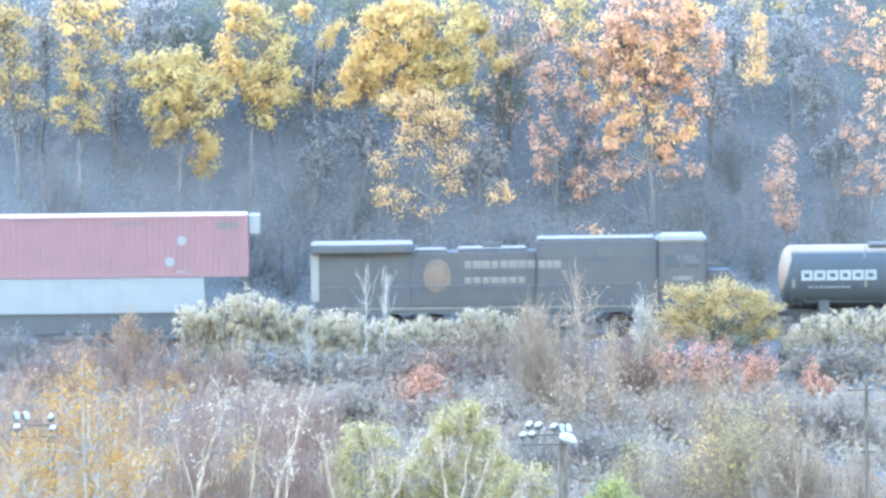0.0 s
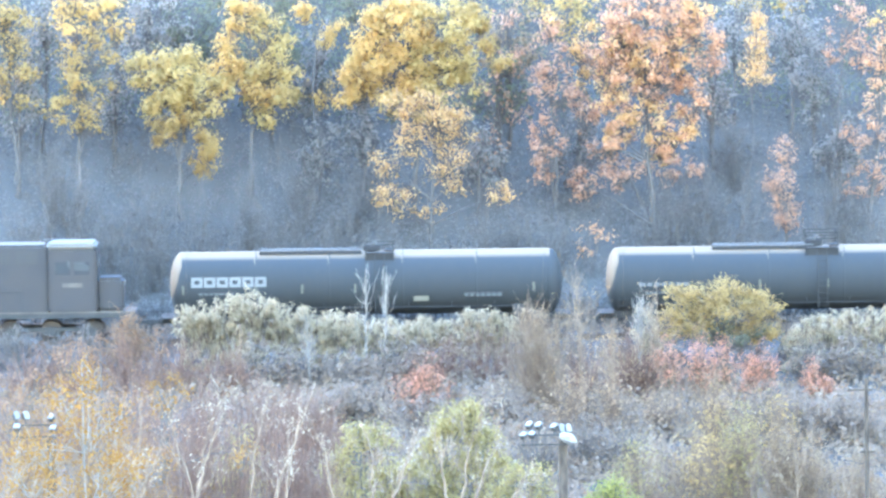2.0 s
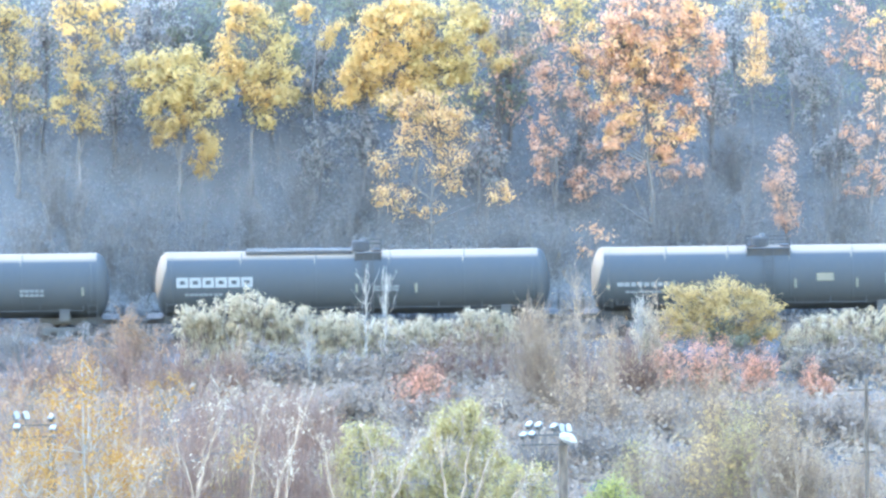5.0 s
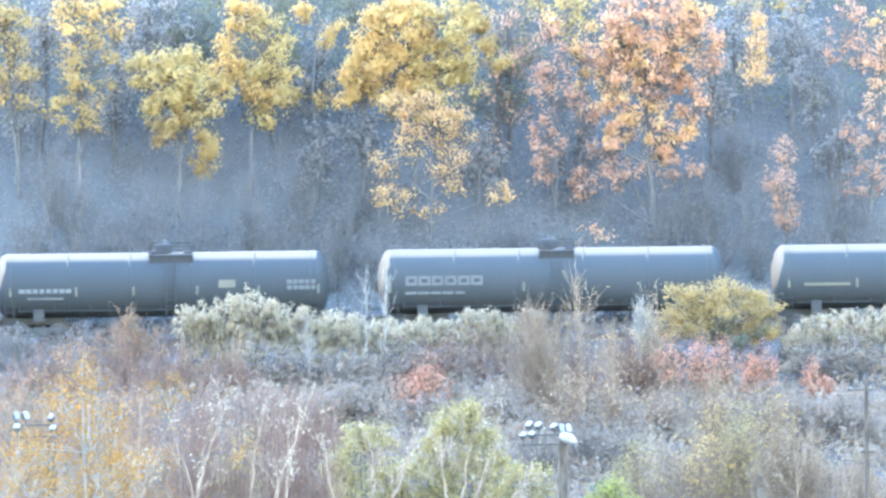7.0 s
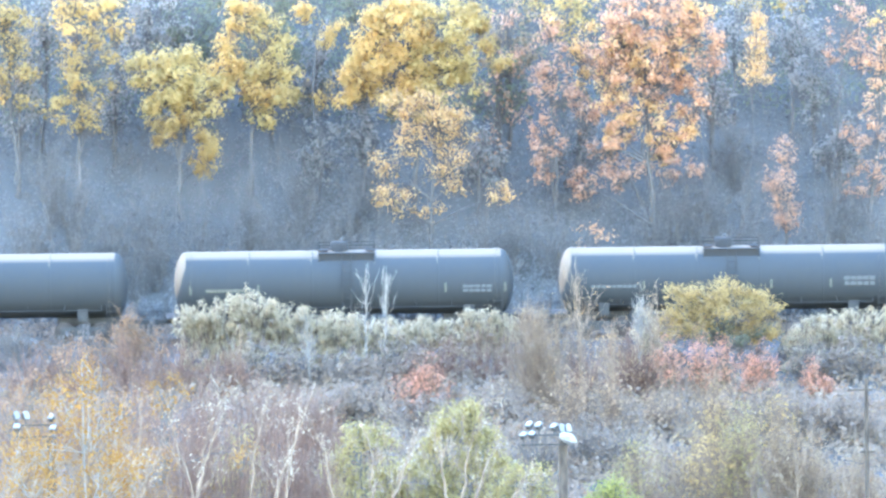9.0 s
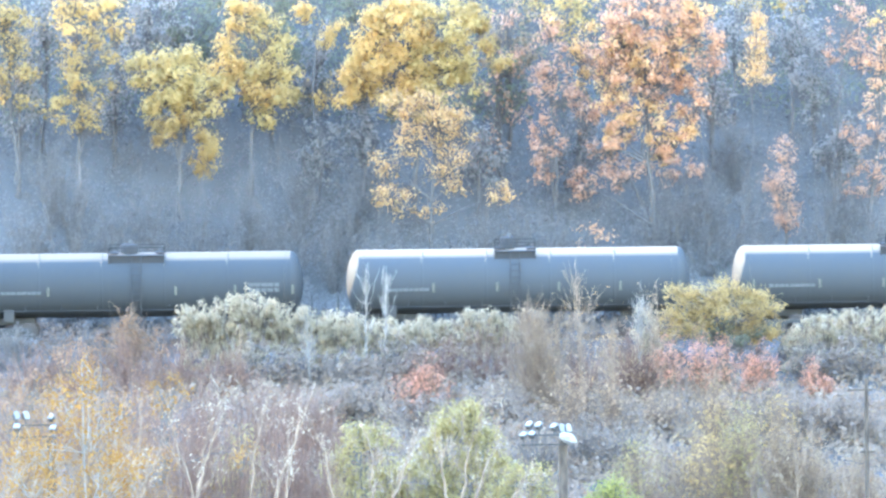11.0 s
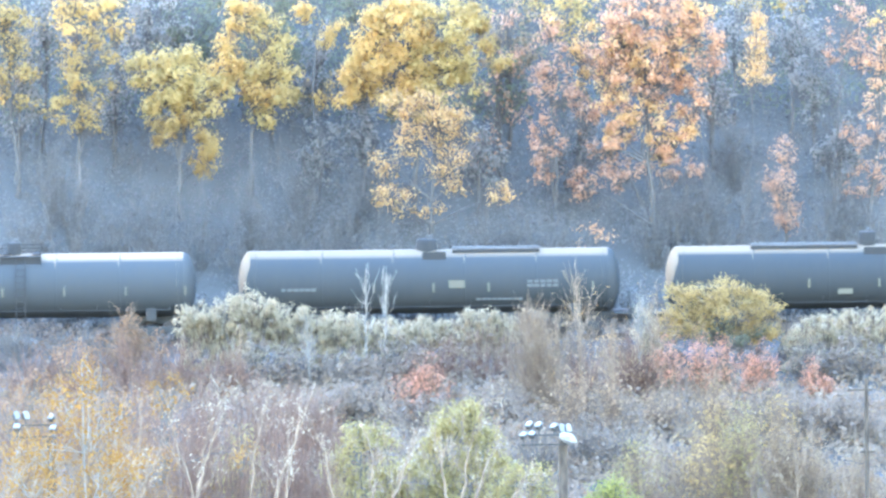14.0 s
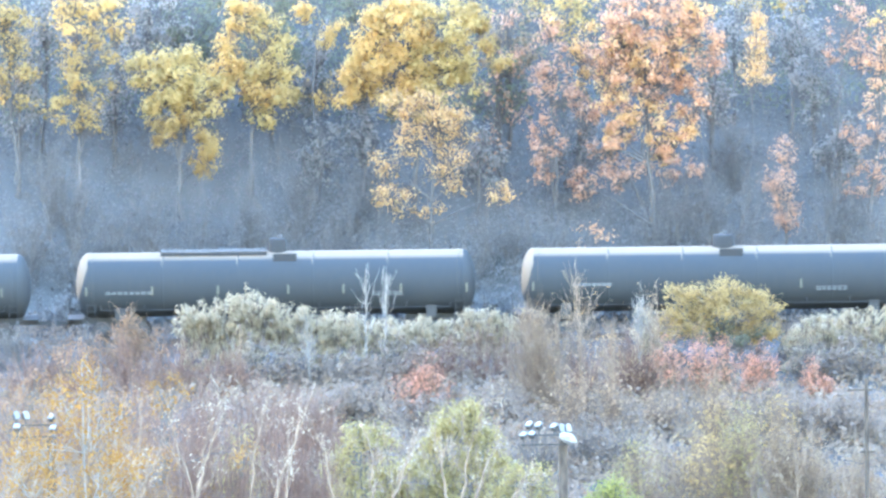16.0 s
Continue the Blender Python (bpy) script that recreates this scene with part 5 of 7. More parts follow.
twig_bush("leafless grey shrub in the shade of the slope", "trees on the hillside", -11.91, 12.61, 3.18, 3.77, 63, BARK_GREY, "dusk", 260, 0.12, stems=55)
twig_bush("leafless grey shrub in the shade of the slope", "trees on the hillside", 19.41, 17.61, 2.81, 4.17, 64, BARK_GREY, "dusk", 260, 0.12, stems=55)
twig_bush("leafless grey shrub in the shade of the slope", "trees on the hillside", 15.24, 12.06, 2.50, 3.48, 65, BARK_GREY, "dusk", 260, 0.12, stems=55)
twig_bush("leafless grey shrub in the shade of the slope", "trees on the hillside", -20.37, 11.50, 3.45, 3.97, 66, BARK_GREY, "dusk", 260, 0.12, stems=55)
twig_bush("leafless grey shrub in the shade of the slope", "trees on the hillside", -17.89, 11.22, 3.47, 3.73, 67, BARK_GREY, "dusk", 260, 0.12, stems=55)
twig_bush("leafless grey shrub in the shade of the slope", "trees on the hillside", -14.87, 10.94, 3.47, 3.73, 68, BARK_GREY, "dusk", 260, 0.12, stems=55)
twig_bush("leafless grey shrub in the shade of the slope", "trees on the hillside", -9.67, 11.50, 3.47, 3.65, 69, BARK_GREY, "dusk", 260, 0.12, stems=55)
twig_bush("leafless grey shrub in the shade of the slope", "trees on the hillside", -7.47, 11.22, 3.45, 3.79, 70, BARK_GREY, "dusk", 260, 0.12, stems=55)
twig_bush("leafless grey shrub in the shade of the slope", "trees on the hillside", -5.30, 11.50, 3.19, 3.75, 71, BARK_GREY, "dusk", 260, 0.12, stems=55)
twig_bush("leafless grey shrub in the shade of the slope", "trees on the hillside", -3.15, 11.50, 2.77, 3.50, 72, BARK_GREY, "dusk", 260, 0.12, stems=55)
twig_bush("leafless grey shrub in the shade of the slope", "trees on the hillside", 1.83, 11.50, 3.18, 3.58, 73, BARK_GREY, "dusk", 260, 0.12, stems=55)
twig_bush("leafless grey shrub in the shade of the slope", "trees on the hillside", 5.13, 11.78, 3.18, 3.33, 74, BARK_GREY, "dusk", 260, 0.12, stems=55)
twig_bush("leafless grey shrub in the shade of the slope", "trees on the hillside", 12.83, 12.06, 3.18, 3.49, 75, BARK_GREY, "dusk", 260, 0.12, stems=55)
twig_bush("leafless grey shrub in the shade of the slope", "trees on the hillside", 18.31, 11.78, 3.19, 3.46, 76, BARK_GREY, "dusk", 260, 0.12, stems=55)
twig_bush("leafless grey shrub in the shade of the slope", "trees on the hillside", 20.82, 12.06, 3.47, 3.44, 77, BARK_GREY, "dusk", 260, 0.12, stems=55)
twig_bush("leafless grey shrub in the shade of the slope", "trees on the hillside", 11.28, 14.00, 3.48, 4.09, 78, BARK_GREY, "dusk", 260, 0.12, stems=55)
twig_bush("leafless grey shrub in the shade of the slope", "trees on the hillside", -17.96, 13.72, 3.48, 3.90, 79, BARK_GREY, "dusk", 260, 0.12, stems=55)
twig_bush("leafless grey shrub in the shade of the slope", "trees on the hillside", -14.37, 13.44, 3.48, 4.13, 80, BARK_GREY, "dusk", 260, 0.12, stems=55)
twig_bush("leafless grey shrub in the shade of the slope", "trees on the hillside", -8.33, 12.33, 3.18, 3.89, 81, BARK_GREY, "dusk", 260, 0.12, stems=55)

# Made-up brush, put here so the hillside's foot looks shaded between cars.
twig_bush("dark leafless brush added to darken the foot of the hillside", "trees on the hillside", -22.50, 7.98, 3.14, 1.43, 800, BARK_DARK, "dusk", 1000, 0.17, stems=70)
twig_bush("dark leafless brush added to darken the foot of the hillside", "trees on the hillside", -20.38, 8.60, 2.67, 1.11, 801, BARK_DARK, "dusk", 1000, 0.17, stems=70)
twig_bush("dark leafless brush added to darken the foot of the hillside", "trees on the hillside", -18.09, 8.01, 2.83, 2.00, 802, BARK_DARK, "dusk", 1000, 0.17, stems=70)
twig_bush("dark leafless brush added to darken the foot of the hillside", "trees on the hillside", -16.06, 8.94, 3.08, 1.68, 803, BARK_DARK, "dusk", 1000, 0.17, stems=70)
twig_bush("dark leafless brush added to darken the foot of the hillside", "trees on the hillside", -14.26, 8.62, 3.47, 1.57, 804, BARK_DARK, "dusk", 1000, 0.17, stems=70)
twig_bush("dark leafless brush added to darken the foot of the hillside", "trees on the hillside", -12.04, 8.67, 2.66, 1.78, 805, BARK_DARK, "dusk", 1000, 0.17, stems=70)
twig_bush("dark leafless brush added to darken the foot of the hillside", "trees on the hillside", -9.92, 8.08, 2.63, 1.88, 806, BARK_DARK, "dusk", 1000, 0.17, stems=70)
twig_bush("dark leafless brush added to darken the foot of the hillside", "trees on the hillside", -7.89, 8.75, 3.48, 1.74, 807, BARK_DARK, "dusk", 1000, 0.17, stems=70)
twig_bush("dark leafless brush added to darken the foot of the hillside", "trees on the hillside", -5.55, 8.23, 3.40, 1.50, 808, BARK_DARK, "dusk", 1000, 0.17, stems=70)
twig_bush("dark leafless brush added to darken the foot of the hillside", "trees on the hillside", -3.19, 9.01, 2.70, 1.22, 809, BARK_DARK, "dusk", 1000, 0.17, stems=70)
twig_bush("dark leafless brush added to darken the foot of the hillside", "trees on the hillside", -1.34, 9.14, 3.04, 1.66, 810, BARK_DARK, "dusk", 1000, 0.17, stems=70)
twig_bush("dark leafless brush added to darken the foot of the hillside", "trees on the hillside", 0.57, 8.41, 2.99, 1.42, 811, BARK_DARK, "dusk", 1000, 0.17, stems=70)
twig_bush("dark leafless brush added to darken the foot of the hillside", "trees on the hillside", 2.68, 8.53, 3.50, 1.71, 812, BARK_DARK, "dusk", 1000, 0.17, stems=70)
twig_bush("dark leafless brush added to darken the foot of the hillside", "trees on the hillside", 5.03, 8.97, 3.59, 1.70, 813, BARK_DARK, "dusk", 1000, 0.17, stems=70)
twig_bush("dark leafless brush added to darken the foot of the hillside", "trees on the hillside", 6.84, 8.98, 3.56, 1.91, 814, BARK_DARK, "dusk", 1000, 0.17, stems=70)
twig_bush("dark leafless brush added to darken the foot of the hillside", "trees on the hillside", 8.94, 8.74, 2.81, 1.85, 815, BARK_DARK, "dusk", 1000, 0.17, stems=70)
twig_bush("dark leafless brush added to darken the foot of the hillside", "trees on the hillside", 11.04, 8.06, 2.66, 1.87, 816, BARK_DARK, "dusk", 1000, 0.17, stems=70)
twig_bush("dark leafless brush added to darken the foot of the hillside", "trees on the hillside", 13.44, 7.74, 3.40, 1.47, 817, BARK_DARK, "dusk", 1000, 0.17, stems=70)
twig_bush("dark leafless brush added to darken the foot of the hillside", "trees on the hillside", 15.24, 8.07, 3.37, 1.89, 818, BARK_DARK, "dusk", 1000, 0.17, stems=70)
twig_bush("dark leafless brush added to darken the foot of the hillside", "trees on the hillside", 16.97, 8.58, 2.64, 1.75, 819, BARK_DARK, "dusk", 1000, 0.17, stems=70)
twig_bush("dark leafless brush added to darken the foot of the hillside", "trees on the hillside", 18.90, 9.01, 3.58, 1.55, 820, BARK_DARK, "dusk", 1000, 0.17, stems=70)
twig_bush("dark leafless brush added to darken the foot of the hillside", "trees on the hillside", 21.30, 8.10, 2.68, 1.64, 821, BARK_DARK, "dusk", 1000, 0.17, stems=70)

# ---- shrubs along the near side of the track ----
plant("silver_shrub", "silvery pale shrub beside the track", "shrub", "shrubs along the embankment", -11.44, -8.00, [(0.05, 2.49, 1.05, 0.89), (-0.43, 1.79, 0.73, 0.71), (0.51, 1.78, 0.73, 0.71), (0.02, 0.8, 1.05, 0.89)], "silver", BARK_GREY, 83, stems=7, trunk=0.02, rise=0.8, size=0.23, fill=240, spread=0.22, droop=-2.2, blade=(0.22, 0.4), lump=0.45)
plant("silver_shrub", "silvery pale shrub beside the track", "shrub", "shrubs along the embankment", -10.12, -8.00, [(0.04, 2.85, 1.05, 0.84), (-0.44, 2.18, 0.73, 0.67), (0.51, 2.17, 0.73, 0.67), (0.02, 1.25, 1.05, 0.84)], "silver", BARK_GREY, 84, stems=7, trunk=0.02, rise=0.8, size=0.23, fill=240, spread=0.22, droop=-2.2, blade=(0.22, 0.4), lump=0.45)
plant("silver_shrub", "silvery pale shrub beside the track", "shrub", "shrubs along the embankment", -8.68, -8.00, [(0.05, 3.04, 0.94, 0.89), (-0.39, 2.33, 0.66, 0.71), (0.46, 2.32, 0.66, 0.71), (0.02, 1.34, 0.94, 0.89)], "silver", BARK_GREY, 85, stems=7, trunk=0.02, rise=0.8, size=0.23, fill=240, spread=0.22, droop=-2.2, blade=(0.22, 0.4), lump=0.45)
plant("silver_shrub", "silvery pale shrub beside the track", "shrub", "shrubs along the embankment", -7.24, -8.00, [(0.04, 2.55, 1.05, 0.68), (-0.44, 2.01, 0.73, 0.54), (0.5, 2.0, 0.73, 0.54), (0.02, 1.25, 1.05, 0.68)], "silver", BARK_GREY, 86, stems=7, trunk=0.02, rise=0.8, size=0.23, fill=240, spread=0.22, droop=-2.2, blade=(0.22, 0.4), lump=0.45)
plant("silver_shrub", "silvery pale shrub beside the track", "shrub", "shrubs along the embankment", -5.93, -8.00, [(0.04, 2.32, 0.94, 0.68), (-0.39, 1.78, 0.66, 0.54), (0.45, 1.77, 0.66, 0.54), (0.02, 1.03, 0.94, 0.68)], "silver", BARK_GREY, 87, stems=7, trunk=0.02, rise=0.8, size=0.23, fill=240, spread=0.22, droop=-2.2, blade=(0.22, 0.4), lump=0.45)
plant("silver_shrub", "silvery pale shrub beside the track", "shrub", "shrubs along the embankment", -4.63, -8.00, [(0.04, 2.36, 0.99, 0.68), (-0.42, 1.82, 0.7, 0.54), (0.48, 1.81, 0.7, 0.54), (0.02, 1.06, 0.99, 0.68)], "silver", BARK_GREY, 88, stems=7, trunk=0.02, rise=0.8, size=0.23, fill=240, spread=0.22, droop=-2.2, blade=(0.22, 0.4), lump=0.45)
plant("silver_shrub", "silvery pale shrub beside the track", "shrub", "shrubs along the embankment", -3.45, -8.00, [(0.03, 2.03, 0.89, 0.58), (-0.38, 1.58, 0.62, 0.46), (0.43, 1.57, 0.62, 0.46), (0.02, 0.94, 0.89, 0.58)], "silver", BARK_GREY, 89, stems=7, trunk=0.02, rise=0.8, size=0.23, fill=240, spread=0.22, droop=-2.2, blade=(0.22, 0.4), lump=0.45)
plant("silver_shrub", "silvery pale shrub beside the track", "shrub", "shrubs along the embankment", -2.27, -8.00, [(0.03, 2.07, 0.94, 0.58), (-0.4, 1.61, 0.66, 0.46), (0.45, 1.6, 0.66, 0.46), (0.02, 0.97, 0.94, 0.58)], "silver", BARK_GREY, 90, stems=7, trunk=0.02, rise=0.8, size=0.23, fill=240, spread=0.22, droop=-2.2, blade=(0.22, 0.4), lump=0.45)
plant("silver_shrub", "silvery pale shrub beside the track", "shrub", "shrubs along the embankment", -0.96, -8.00, [(0.03, 2.06, 0.94, 0.58), (-0.4, 1.6, 0.66, 0.46), (0.45, 1.59, 0.66, 0.46), (0.02, 0.96, 0.94, 0.58)], "silver", BARK_GREY, 91, stems=7, trunk=0.02, rise=0.8, size=0.23, fill=240, spread=0.22, droop=-2.2, blade=(0.22, 0.4), lump=0.45)
plant("silver_shrub", "silvery pale shrub beside the track", "shrub", "shrubs along the embankment", 0.34, -8.00, [(0.03, 2.09, 0.94, 0.63), (-0.4, 1.59, 0.66, 0.5), (0.45, 1.58, 0.66, 0.5), (0.02, 0.9, 0.94, 0.63)], "silver", BARK_GREY, 92, stems=7, trunk=0.02, rise=0.8, size=0.23, fill=240, spread=0.22, droop=-2.2, blade=(0.22, 0.4), lump=0.45)
plant("silver_shrub", "silvery pale shrub beside the track", "shrub", "shrubs along the embankment", 1.65, -8.00, [(0.03, 2.34, 0.84, 0.68), (-0.35, 1.8, 0.59, 0.54), (0.4, 1.79, 0.59, 0.54), (0.02, 1.04, 0.84, 0.68)], "silver", BARK_GREY, 93, stems=7, trunk=0.02, rise=0.8, size=0.23, fill=240, spread=0.22, droop=-2.2, blade=(0.22, 0.4), lump=0.45)
plant("silver_shrub", "silvery pale shrub beside the track", "shrub", "shrubs along the embankment", 2.70, -8.00, [(0.03, 2.2, 0.68, 0.68), (-0.28, 1.65, 0.48, 0.54), (0.33, 1.65, 0.48, 0.54), (0.02, 0.9, 0.68, 0.68)], "silver", BARK_GREY, 94, stems=7, trunk=0.02, rise=0.8, size=0.23, fill=240, spread=0.22, droop=-2.2, blade=(0.22, 0.4), lump=0.45)
plant("silver_shrub", "pale yellowish shrub beside the track", "shrub", "shrubs along the embankment", 16.54, -8.50, [(0.02, 1.76, 0.94, 0.68), (-0.4, 1.22, 0.66, 0.54), (0.44, 1.21, 0.66, 0.54), (0.01, 0.47, 0.94, 0.68)], "silver", BARK_GREY, 95, stems=7, trunk=0.02, rise=0.8, size=0.218, fill=200, spread=0.22, droop=-2.2, blade=(0.22, 0.4), lump=0.45)
plant("silver_shrub", "pale yellowish shrub beside the track", "shrub", "shrubs along the embankment", 17.85, -8.50, [(0.02, 2.16, 0.94, 0.68), (-0.4, 1.62, 0.66, 0.54), (0.44, 1.61, 0.66, 0.54), (0.01, 0.86, 0.94, 0.68)], "silver", BARK_GREY, 96, stems=7, trunk=0.02, rise=0.8, size=0.218, fill=200, spread=0.22, droop=-2.2, blade=(0.22, 0.4), lump=0.45)
plant("silver_shrub", "pale yellowish shrub beside the track", "shrub", "shrubs along the embankment", 19.03, -8.50, [(0.02, 2.24, 0.89, 0.73), (-0.38, 1.66, 0.62, 0.59), (0.42, 1.65, 0.62, 0.59), (0.01, 0.84, 0.89, 0.73)], "silver", BARK_GREY, 97, stems=7, trunk=0.02, rise=0.8, size=0.218, fill=200, spread=0.22, droop=-2.2, blade=(0.22, 0.4), lump=0.45)
plant("silver_shrub", "pale yellowish shrub beside the track", "shrub", "shrubs along the embankment", 20.20, -8.50, [(0.02, 2.22, 0.78, 0.68), (-0.33, 1.67, 0.55, 0.54), (0.37, 1.67, 0.55, 0.54), (0.01, 0.92, 0.78, 0.68)], "silver", BARK_GREY, 98, stems=7, trunk=0.02, rise=0.8, size=0.218, fill=200, spread=0.22, droop=-2.2, blade=(0.22, 0.4), lump=0.45)
plant("silver_shrub", "pale yellowish shrub beside the track", "shrub", "shrubs along the embankment", 9.35, -8.50, [(0.04, 2.01, 0.68, 1.04), (-0.28, 1.18, 0.48, 0.84), (0.34, 1.17, 0.48, 0.84), (0.02, 0.15, 0.68, 1.05)], "silver", BARK_GREY, 99, stems=7, trunk=0.02, rise=0.8, size=0.218, fill=200, spread=0.22, droop=-2.2, blade=(0.22, 0.4), lump=0.45)
plant("rust_shrub", "dry brown shrub beside the track", "shrub", "shrubs along the embankment", -14.70, -8.00, [(0.04, 2.27, 0.89, 0.68), (-0.37, 1.73, 0.62, 0.54), (0.43, 1.72, 0.62, 0.54), (0.02, 0.97, 0.89, 0.68)], "rust", BARK_TWIG, 100, stems=7, trunk=0.02, rise=0.8, size=0.138, fill=88)
plant("rust_shrub", "dry brown shrub beside the track", "shrub", "shrubs along the embankment", -13.79, -8.00, [(0.03, 1.74, 0.89, 0.52), (-0.37, 1.32, 0.62, 0.42), (0.43, 1.31, 0.62, 0.42), (0.02, 0.74, 0.89, 0.52)], "rust", BARK_TWIG, 101, stems=7, trunk=0.02, rise=0.8, size=0.138, fill=88)
plant("rust_shrub", "dry brown shrub beside the track", "shrub", "shrubs along the embankment", -15.62, -8.00, [(0.03, 1.36, 1.05, 0.47), (-0.44, 0.99, 0.73, 0.38), (0.5, 0.98, 0.73, 0.38), (0.02, 0.47, 1.05, 0.47)], "rust", BARK_TWIG, 102, stems=7, trunk=0.02, rise=0.8, size=0.138, fill=88)
plant("rust_shrub", "dry brown shrub beside the track", "shrub", "shrubs along the embankment", -17.71, -8.00, [(0.03, 1.26, 1.05, 0.37), (-0.45, 0.97, 0.73, 0.29), (0.49, 0.96, 0.73, 0.29), (0.02, 0.56, 1.05, 0.37)], "rust", BARK_TWIG, 103, stems=7, trunk=0.02, rise=0.8, size=0.138, fill=88)
plant("dusk_shrub", "dark sparse shrub at the trackside", "shrub", "shrubs along the embankment", -19.82, -7.50, [(0.04, 2.0, 0.89, 0.52), (-0.37, 1.58, 0.62, 0.42), (0.43, 1.57, 0.62, 0.42), (0.02, 1.0, 0.89, 0.52)], "dusk", BARK_GREY, 104, stems=7, trunk=0.02, rise=0.8, size=0.138, fill=52, bare=0.3)
plant("dusk_shrub", "dark sparse shrub at the trackside", "shrub", "shrubs along the embankment", -18.38, -7.50, [(0.03, 1.45, 0.79, 0.31), (-0.33, 1.2, 0.55, 0.25), (0.38, 1.2, 0.55, 0.25), (0.02, 0.85, 0.79, 0.31)], "dusk", BARK_GREY, 105, stems=7, trunk=0.02, rise=0.8, size=0.138, fill=52, bare=0.3)
plant("dusk_shrub", "dark sparse shrub at the trackside", "shrub", "shrubs along the embankment", -16.56, -7.50, [(0.04, 1.9, 0.52, 0.68), (-0.2, 1.36, 0.37, 0.54), (0.27, 1.35, 0.37, 0.54), (0.02, 0.61, 0.52, 0.68)], "dusk", BARK_GREY, 106, stems=7, trunk=0.02, rise=0.8, size=0.138, fill=52, bare=0.3)
plant("dusk_shrub", "low withered shrub filling the trackside", "shrub", "shrubs along the embankment", 14.22, -7.60, [(0.02, 1.14, 1.05, 0.47), (-0.46, 0.77, 0.73, 0.38), (0.49, 0.76, 0.73, 0.38), (0.01, 0.24, 1.05, 0.47)], "dusk", BARK_GREY, 107, stems=7, trunk=0.02, rise=0.8, size=0.138, fill=88, bare=0.15)
plant("dusk_shrub", "low withered shrub filling the trackside", "shrub", "shrubs along the embankment", 10.29, -7.60, [(0.02, 1.03, 0.94, 0.47), (-0.41, 0.66, 0.66, 0.38), (0.44, 0.65, 0.66, 0.38), (0.01, 0.15, 0.94, 0.47)], "dusk", BARK_GREY, 108, stems=7, trunk=0.02, rise=0.8, size=0.138, fill=88, bare=0.15)
plant("dusk_shrub", "low withered shrub filling the trackside", "shrub", "shrubs along the embankment", 8.20, -7.60, [(0.02, 1.06, 0.94, 0.47), (-0.41, 0.68, 0.66, 0.38), (0.44, 0.67, 0.66, 0.38), (0.01, 0.16, 0.94, 0.47)], "dusk", BARK_GREY, 109, stems=7, trunk=0.02, rise=0.8, size=0.138, fill=88, bare=0.15)
plant("dusk_shrub", "low withered shrub filling the trackside", "shrub", "shrubs along the embankment", 6.76, -7.60, [(0.02, 1.28, 0.94, 0.52), (-0.4, 0.87, 0.66, 0.42), (0.44, 0.86, 0.66, 0.42), (0.01, 0.29, 0.94, 0.52)], "dusk", BARK_GREY, 110, stems=7, trunk=0.02, rise=0.8, size=0.138, fill=88, bare=0.15)
plant("dusk_shrub", "low withered shrub filling the trackside", "shrub", "shrubs along the embankment", 5.32, -7.60, [(0.02, 1.09, 0.94, 0.47), (-0.4, 0.72, 0.66, 0.38), (0.44, 0.71, 0.66, 0.38), (0.01, 0.19, 0.94, 0.47)], "dusk", BARK_GREY, 111, stems=7, trunk=0.02, rise=0.8, size=0.138, fill=88, bare=0.15)
plant("dusk_shrub", "low withered shrub filling the trackside", "shrub", "shrubs along the embankment", 16.06, -7.60, [(0.02, 0.96, 0.94, 0.47), (-0.41, 0.59, 0.66, 0.38), (0.44, 0.58, 0.66, 0.38), (0.01, 0.15, 0.94, 0.47)], "dusk", BARK_GREY, 112, stems=7, trunk=0.02, rise=0.8, size=0.138, fill=88, bare=0.15)
plant("tan_shrub", "dry tan shrub with bare tops", "shrub", "shrubs along the embankment", 3.99, -8.50, [(0.04, 2.3, 0.89, 1.04), (-0.37, 1.47, 0.62, 0.84), (0.43, 1.46, 0.62, 0.84), (0.02, 0.31, 0.89, 1.05)], "tan", BARK_TWIG, 113, stems=7, trunk=0.02, rise=0.8, size=0.138, fill=68, bare=0.3, twigs=30)
plant("tan_shrub", "dry tan shrub with bare tops", "shrub", "shrubs along the embankment", 5.17, -8.50, [(0.04, 2.16, 0.78, 0.94), (-0.32, 1.41, 0.55, 0.75), (0.38, 1.4, 0.55, 0.75), (0.02, 0.36, 0.78, 0.94)], "tan", BARK_TWIG, 114, stems=7, trunk=0.02, rise=0.8, size=0.138, fill=68, bare=0.3, twigs=30)
plant("tan_shrub", "dry tan shrub with bare tops", "shrub", "shrubs along the embankment", 7.65, -8.50, [(0.03, 1.37, 0.89, 0.57), (-0.38, 0.91, 0.62, 0.46), (0.42, 0.9, 0.62, 0.46), (0.01, 0.27, 0.89, 0.57)], "tan", BARK_TWIG, 115, stems=7, trunk=0.02, rise=0.8, size=0.138, fill=68, bare=0.3, twigs=30)
plant("tan_shrub", "dry tan shrub with bare tops", "shrub", "shrubs along the embankment", 8.69, -8.50, [(0.03, 1.1, 0.94, 0.63), (-0.4, 0.6, 0.66, 0.5), (0.44, 0.59, 0.66, 0.5), (0.01, 0.15, 0.94, 0.63)], "tan", BARK_TWIG, 116, stems=7, trunk=0.02, rise=0.8, size=0.138, fill=68, bare=0.3, twigs=30)
